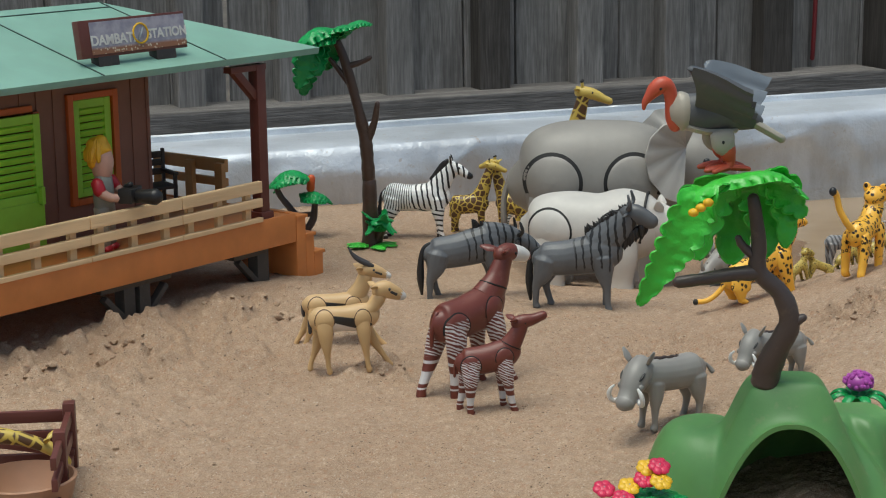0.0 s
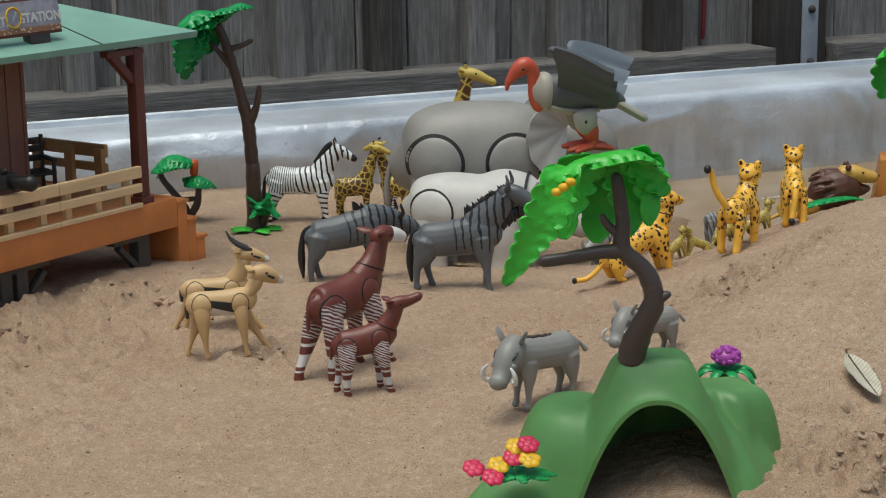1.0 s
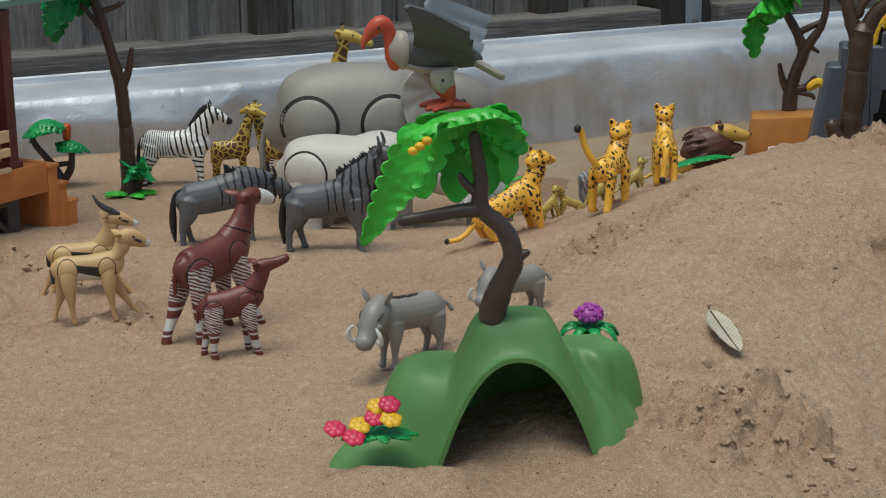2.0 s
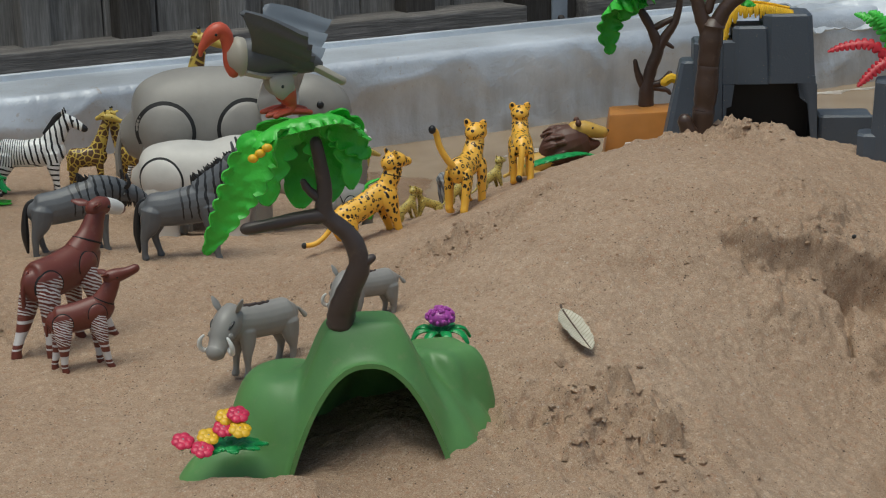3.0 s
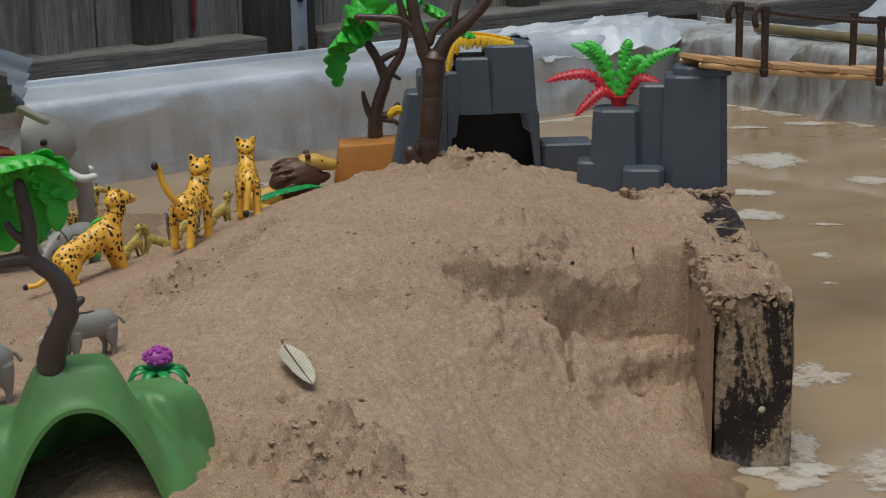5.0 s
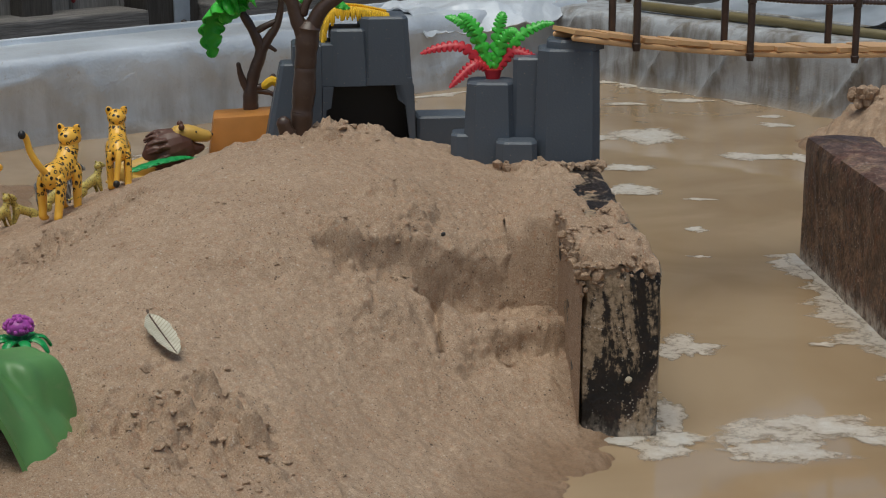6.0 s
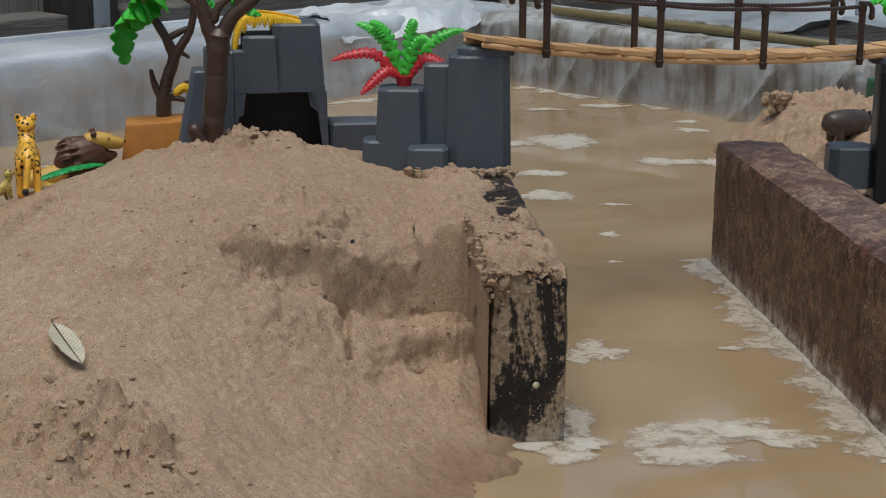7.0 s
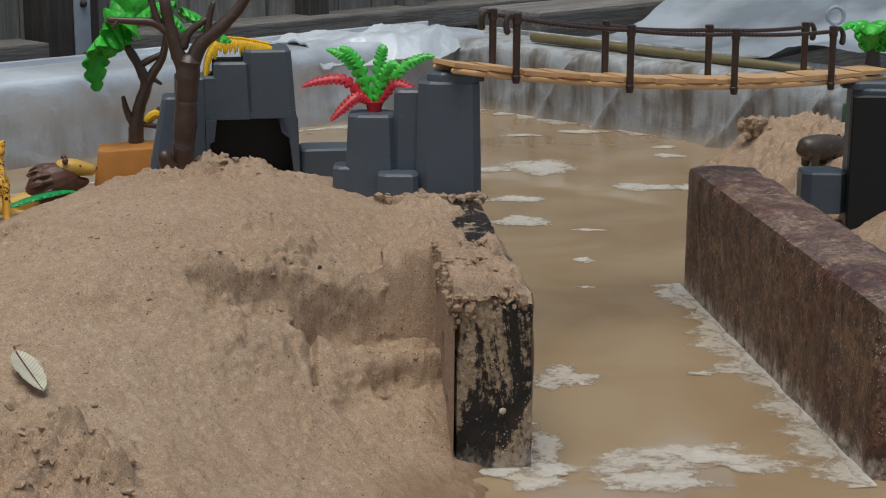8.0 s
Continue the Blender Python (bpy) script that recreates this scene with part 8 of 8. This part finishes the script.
sheet(bm, rows, 0.0004)
part("blade", bm, DRY, leaf)
bm = bmesh.new()
loft(bm, [(-23, 0.6, 1.5, 0.7), (-19, 0, 1.4, 0.5), (0, 0, 1.9, 0.4), (18, 0, 2.9, 0.25)], 6)
part("rib", bm, DRY_RIB, leaf, "dark midrib")
leaf.matrix_world = laid(0.549, 0.6815, -102, 0.0016) @ pose(0, 0, 0, -6, 0, 0) @ Matrix.Diagonal((1, 1.12, 1, 1))
bm = bmesh.new()
ball(bm, 0, 0, 0, 1.6, 1.3, 1.4, n=10)
tagged(part("black_pebble", bm, BLACK, at=None), "tiny black pebble in the sand", "pebble").matrix_world = pose(0.767, 0.710, zs(0.767, 0.710) + 0.0005)
bm = boxed(-0.014, 0.014, -0.005, 0.005, 0, 0.004, 0.001)
tagged(part("white_scrap", bm, WHITE), "small white plastic piece half buried in sand", "plastic scrap").matrix_world = pose(0.862, 1.030, zs(0.862, 1.03) + 0.001, 4, -8, -40)
bm = bmesh.new()
ball(bm, 0, 0, 0, 2.6, 1.9, 1.2, n=10)
tagged(part("pale_pebble", bm, plastic("pale_stone", (0.50, 0.42, 0.30), 0.7)), "pale pebble stuck to the wet block", "pebble").matrix_world = pose(0.7755, 0.5705, -0.012, 70, 0, 0)


# ---- sand stuck to the block, loose clods ----
def clod(bm, x, y, z, r, rng, flat=0.7):
    got = bmesh.ops.create_icosphere(bm, subdivisions=1, radius=1.0)
    k = [rng.uniform(0.75, 1.25) for _ in range(3)]
    for v in got["verts"]:
        n = rng.uniform(0.75, 1.2)
        v.co = Vector((x + v.co.x * r * k[0] * n, y + v.co.y * r * k[1] * n, z + v.co.z * r * k[2] * n * flat))


rng = random.Random(12)
bm = bmesh.new()
spots = ((0.587, 0.852, 0.032, 60, 0.0030), (0.512, 0.610, 0.045, 120, 0.0032), (0.840, 0.905, 0.040, 90, 0.0034), (0.742, 0.706, 0.020, 26, 0.0022), (0.715, 0.735, 0.018, 24, 0.0022), (0.776, 0.655, 0.02, 16, 0.0022), (0.30, 1.13, 0.06, 90, 0.0036),
         (0.19, 1.08, 0.07, 110, 0.0038), (0.33, 0.965, 0.02, 22, 0.0028), (0.515, 0.860, 0.05, 40, 0.0024), (0.48, 1.00, 0.09, 50, 0.0022), (0.70, 0.80, 0.10, 90, 0.0018), (0.62, 0.76, 0.10, 60, 0.0015), (0.20, 0.92, 0.09, 50, 0.0024), (0.36, 1.30, 0.06, 30, 0.0030), (0.62, 0.66, 0.06, 40, 0.0014), (0.40, 0.72, 0.12, 40, 0.0012))
for cx, cy, r, n, size in spots:
    for _ in range(n):
        x, y = rng.gauss(cx, r * 0.55), rng.gauss(cy, r * 0.55)
        q = size * rng.uniform(0.25, 1.0) ** 1.5
        clod(bm, x, y, zs(x, y) - q * 0.12, q * 1.1, rng, 0.6)
tagged(part("sand_clods", bm, SAND), "loose damp clods scattered over the sand", "sand", kind="stuff")
# sand left on the top of the dark block, running over its edges
rng = random.Random(31)
_xs, _ys = np.arange(-0.0015, 0.300, 0.0014), np.concatenate([np.arange(0.0025, 0.0430, 0.0014), np.arange(0.0435, 0.0458, 0.0001), np.arange(0.0460, 0.0760, 0.0014)])
_X, _Y = np.meshgrid(_xs, _ys)
_cover = 0.55 * fractal(_X, _Y, 38, 4, 91, 0.6) + 0.62 - 1.1 * smooth(_X, 0.10, 0.16) * smooth(_Y, 0.034, 0.012) - 1.5 * smooth(_Y, 0.008, -0.004) - 0.25 * smooth(_Y, 0.016, 0.004)
_rim = smooth(_X, -0.0015, 0.005) * np.maximum(smooth(_Y, 0.050, 0.044), smooth(_X, 0.080, 0.120))
_cover = _cover + 0.8 * smooth(_Y, 0.036, 0.050) * smooth(_X, 0.09, 0.13)
_z = 0.0495 + 0.0075 * smooth(_cover, 0.0, 0.55) + 0.0035 * np.maximum(fractal(_X, _Y, 120, 3, 95, 0.6), -0.2) * smooth(_cover, 0.1, 0.5) + 0.004 * smooth(_X, 0.06, 0.0)
_z = _z - 160.0 * np.clip(_Y - 0.0444, 0, 0.0008) * smooth(_X, 0.115, 0.085) - 0.38 * np.maximum(_Y - 0.044, 0) * smooth(_X, 0.085, 0.115)
_z = _z - (1 - _rim) * (0.005 + 0.007 * np.clip(fractal(_X, _Y, 50, 2, 97) + 0.25, 0, 1))
ob = grid_mesh("sand_cap", _xs, _ys, _z, SAND)
ob.matrix_world = along(0.790, 0.560, 0, 50.0)
tagged(ob, "ragged layer of damp sand stuck on the block", "sand", kind="stuff")
bm = bmesh.new()
for k in range(110):
    x, y = rng.uniform(0, 0.12), rng.uniform(0.012, 0.046)
    clod(bm, x, y, 0.0572 + rng.uniform(-0.001, 0.001), rng.uniform(0.0012, 0.0026), rng, 0.6)
for k in range(84):
    t = rng.random()
    x, y = (rng.uniform(-0.001, 0.0015), 0.006 + 0.042 * t) if k % 4 else (0.10 * t, rng.uniform(0.0445, 0.0475))
    clod(bm, x, y, 0.0535 - abs(rng.gauss(0, 0.0065)), 0.0010 + 0.0028 * rng.random() ** 2, rng, 0.9)
ob = part("sand_clump", bm, SAND)
ob.matrix_world = along(0.790, 0.560, 0, 50.0)
tagged(ob, "small lumps of damp sand clinging to the block", "sand", kind="stuff")
bm = bmesh.new()
for k in range(90):
    t = rng.random()
    x, y = -0.070 + 0.074 * t, -0.0165 + 0.004 * math.sin(9 * t) + rng.uniform(-0.002, 0.002)
    wx, wy = 0.962 + x * 0.7071 + y * 0.7071, 0.7635 - x * 0.7071 + y * 0.7071
    clod(bm, wx, wy, max(zs(wx, wy), 0.0525) + rng.uniform(0.0, 0.0045), rng.uniform(0.0022, 0.0042), rng, 0.8)
ob = part("sand_clump", bm, SAND)
tagged(ob, "rolled lumps of damp sand at the foot of the rock pillars", "sand", kind="stuff")
bm = bmesh.new()
for k in range(36):
    clod(bm, rng.gauss(0, 0.006), rng.gauss(0, 0.006), rng.uniform(0, 0.016), rng.uniform(0.003, 0.006), rng, 1.0)
ob = part("sand_clump", bm, SAND)
ob.matrix_world = pose(1.576, 0.962, zs(1.576, 0.962) + 0.003)
tagged(ob, "large dark clod on the far sand mound", "sand", kind="stuff")


# ---- foam on the water ----
def foam_material(name, thin, thick, low, high):
    """Lacy froth, dense in the middle of a flake and fading at its rim."""
    m = Nodes(name)
    fade = m.t.nodes.new("ShaderNodeAttribute")
    fade.attribute_name = "fade"
    froth = m.math("ADD", m.math("MULTIPLY", m.noise(60, 6, 0.7, dist=0.8), 0.7), m.math("MULTIPLY", m.noise(240, 3), 0.3))
    lace = m.math("ADD", m.math("MULTIPLY", m.math("SUBTRACT", froth, 0.5), 3.2), m.math("MULTIPLY", fade.outputs["Fac"], 0.85))
    b = m.voronoi(900)
    m.bump(m.math("ADD", b, m.noise(300, 2)), 0.3, 0.0006)
    m.done(m.mix(m.step(lace, 0.5, 1.3), thin, thick), 0.30)
    m.put(m.bsdf.inputs["Alpha"], m.step(lace, low, high, 0.0, 0.80))
    return m.mat


FOAM, FOAM_THICK = foam_material("dirty_foam", (0.58, 0.49, 0.39), (0.82, 0.77, 0.70), 0.05, 0.65), foam_material("white_foam", (0.62, 0.54, 0.44), (0.84, 0.82, 0.78), 0.0, 0.60)
foam_bm = bmesh.new()
FADE = []


def foam_patch(cx, cy, rx, ry, deg, seed, mat=0, ragged=0.45, dz=0.0005):
    """An irregular flake of foam on the surface."""
    c, s = math.cos(radians(deg)), math.sin(radians(deg))
    n = 64
    dz += (seed % 7) * 0.00005
    ctr = foam_bm.verts.new((cx, cy, WATER_Z + dz + 0.0002))
    FADE.append(1.0)
    rings = []
    for q, h, f0 in ((0.35, 0.0002, 0.9), (0.70, 0.0002, 0.6), (1.0, 0.0, -0.3)):
        row = []
        for k in range(n):
            a = 2 * math.pi * k / n
            f = max(0.2, 1 + ragged * noise.fractal(Vector((math.cos(a) * 1.1, math.sin(a) * 1.1, seed * 3.7)), 1.0, 2.0, 3))
            u, v = rx * f * q * math.cos(a), ry * f * q * math.sin(a)
            row.append(foam_bm.verts.new((cx + c * u - s * v, cy + s * u + c * v, WATER_Z + dz + h)))
            FADE.append(f0)
        rings.append(row)
    for k in range(n):
        j = (k + 1) % n
        foam_bm.faces.new((rings[0][k], rings[0][j], ctr)).material_index = mat
        for a, b in zip(rings, rings[1:]):
            foam_bm.faces.new((b[k], b[j], a[j], a[k])).material_index = mat


def foam_skirt(x0, y0, x1, y1, nx, ny, width, seed, mat, dz):
    """A ragged band of froth along a line, thinning away from it."""
    rows = []
    n = 120
    for k in range(n + 1):
        t = k / n
        w = width * max(0.12, 0.75 + 1.1 * noise.fractal(Vector((t * 9, seed, 0)), 0.8, 2.0, 5))
        row = []
        for j, f0 in ((0, 1.1), (0.4, 0.75), (0.75, 0.45), (1.0, -0.3)):
            row.append(foam_bm.verts.new((x0 + (x1 - x0) * t + nx * w * j, y0 + (y1 - y0) * t + ny * w * j, WATER_Z + dz)))
            FADE.append(f0)
        rows.append(row)
    for a, b in zip(rows, rows[1:]):
        for j in range(3):
            foam_bm.faces.new((a[j], a[j + 1], b[j + 1], b[j])).material_index = mat


FAR = ((1.479, 1.159, 0.045, 0.050), (1.430, 1.190, 0.030, 0.018), (1.473, 1.015, 0.040, 0.026), (1.500, 0.985, 0.016, 0.030), (1.339, 1.063, 0.032, 0.018), (1.263, 0.994, 0.032, 0.026), (1.187, 0.858, 0.012, 0.012), (1.632, 1.112, 0.020, 0.016), (1.686, 1.281, 0.032, 0.018), (1.671, 1.144, 0.018, 0.012), (1.618, 1.312, 0.024, 0.012))
for k, (x, y, rx, ry) in enumerate(FAR):
    foam_patch(x, y, rx, ry, -44, k, 1, 0.55)
NEAR = ((0.862, 0.512, 0.054, 0.026, -38), (0.838, 0.530, 0.034, 0.020, -20), (0.880, 0.480, 0.036, 0.014, -50), (0.776, 0.548, 0.022, 0.020, -44), (0.820, 0.500, 0.040, 0.018, -40), (0.927, 0.656, 0.024, 0.030, -45), (0.822, 0.578, 0.012, 0.040, -43), (1.0, 0.60, 0.012, 0.006, -46), (1.12, 0.80, 0.010, 0.005, -46), (1.28, 0.93, 0.02, 0.006, -46), (1.05, 1.42, 0.06, 0.012, 0), (1.25, 1.46, 0.08, 0.012, 0))
for k, (x, y, rx, ry, deg) in enumerate(NEAR):
    foam_patch(x, y, rx, ry, deg, 20 + k, 0, 0.6)
foam_skirt(1.181, 0.755, 0.900, 0.410, -0.775, 0.632, 0.036, 3, 0, 0.0005)
foam_skirt(1.181, 0.755, 0.900, 0.410, -0.775, 0.632, 0.011, 5, 1, 0.0012)
foam_skirt(1.730, 1.450, 1.745, 1.080, -1.0, 0.0, 0.030, 9, 1, 0.0006)
foam_skirt(1.35, 1.530, 1.730, 1.480, 0.0, -1.0, 0.020, 11, 1, 0.0006)
foam_skirt(0.786, 0.556, 0.856, 0.640, 0.766, -0.643, 0.012, 13, 1, 0.0009)
for x, y, rx, ry in ((0.770, 0.572, 0.022, 0.010), (0.793, 0.551, 0.020, 0.014)):
    foam_patch(x, y, rx, ry, -42, int(x * 1000), 1, 0.45, 0.0009)
foam = part("foam", foam_bm, [FOAM, FOAM_THICK])
foam.data.attributes.new("fade", "FLOAT", "POINT").data.foreach_set("value", FADE)
tagged(foam, "thin dirty foam floating on the muddy water", "foam", kind="stuff")
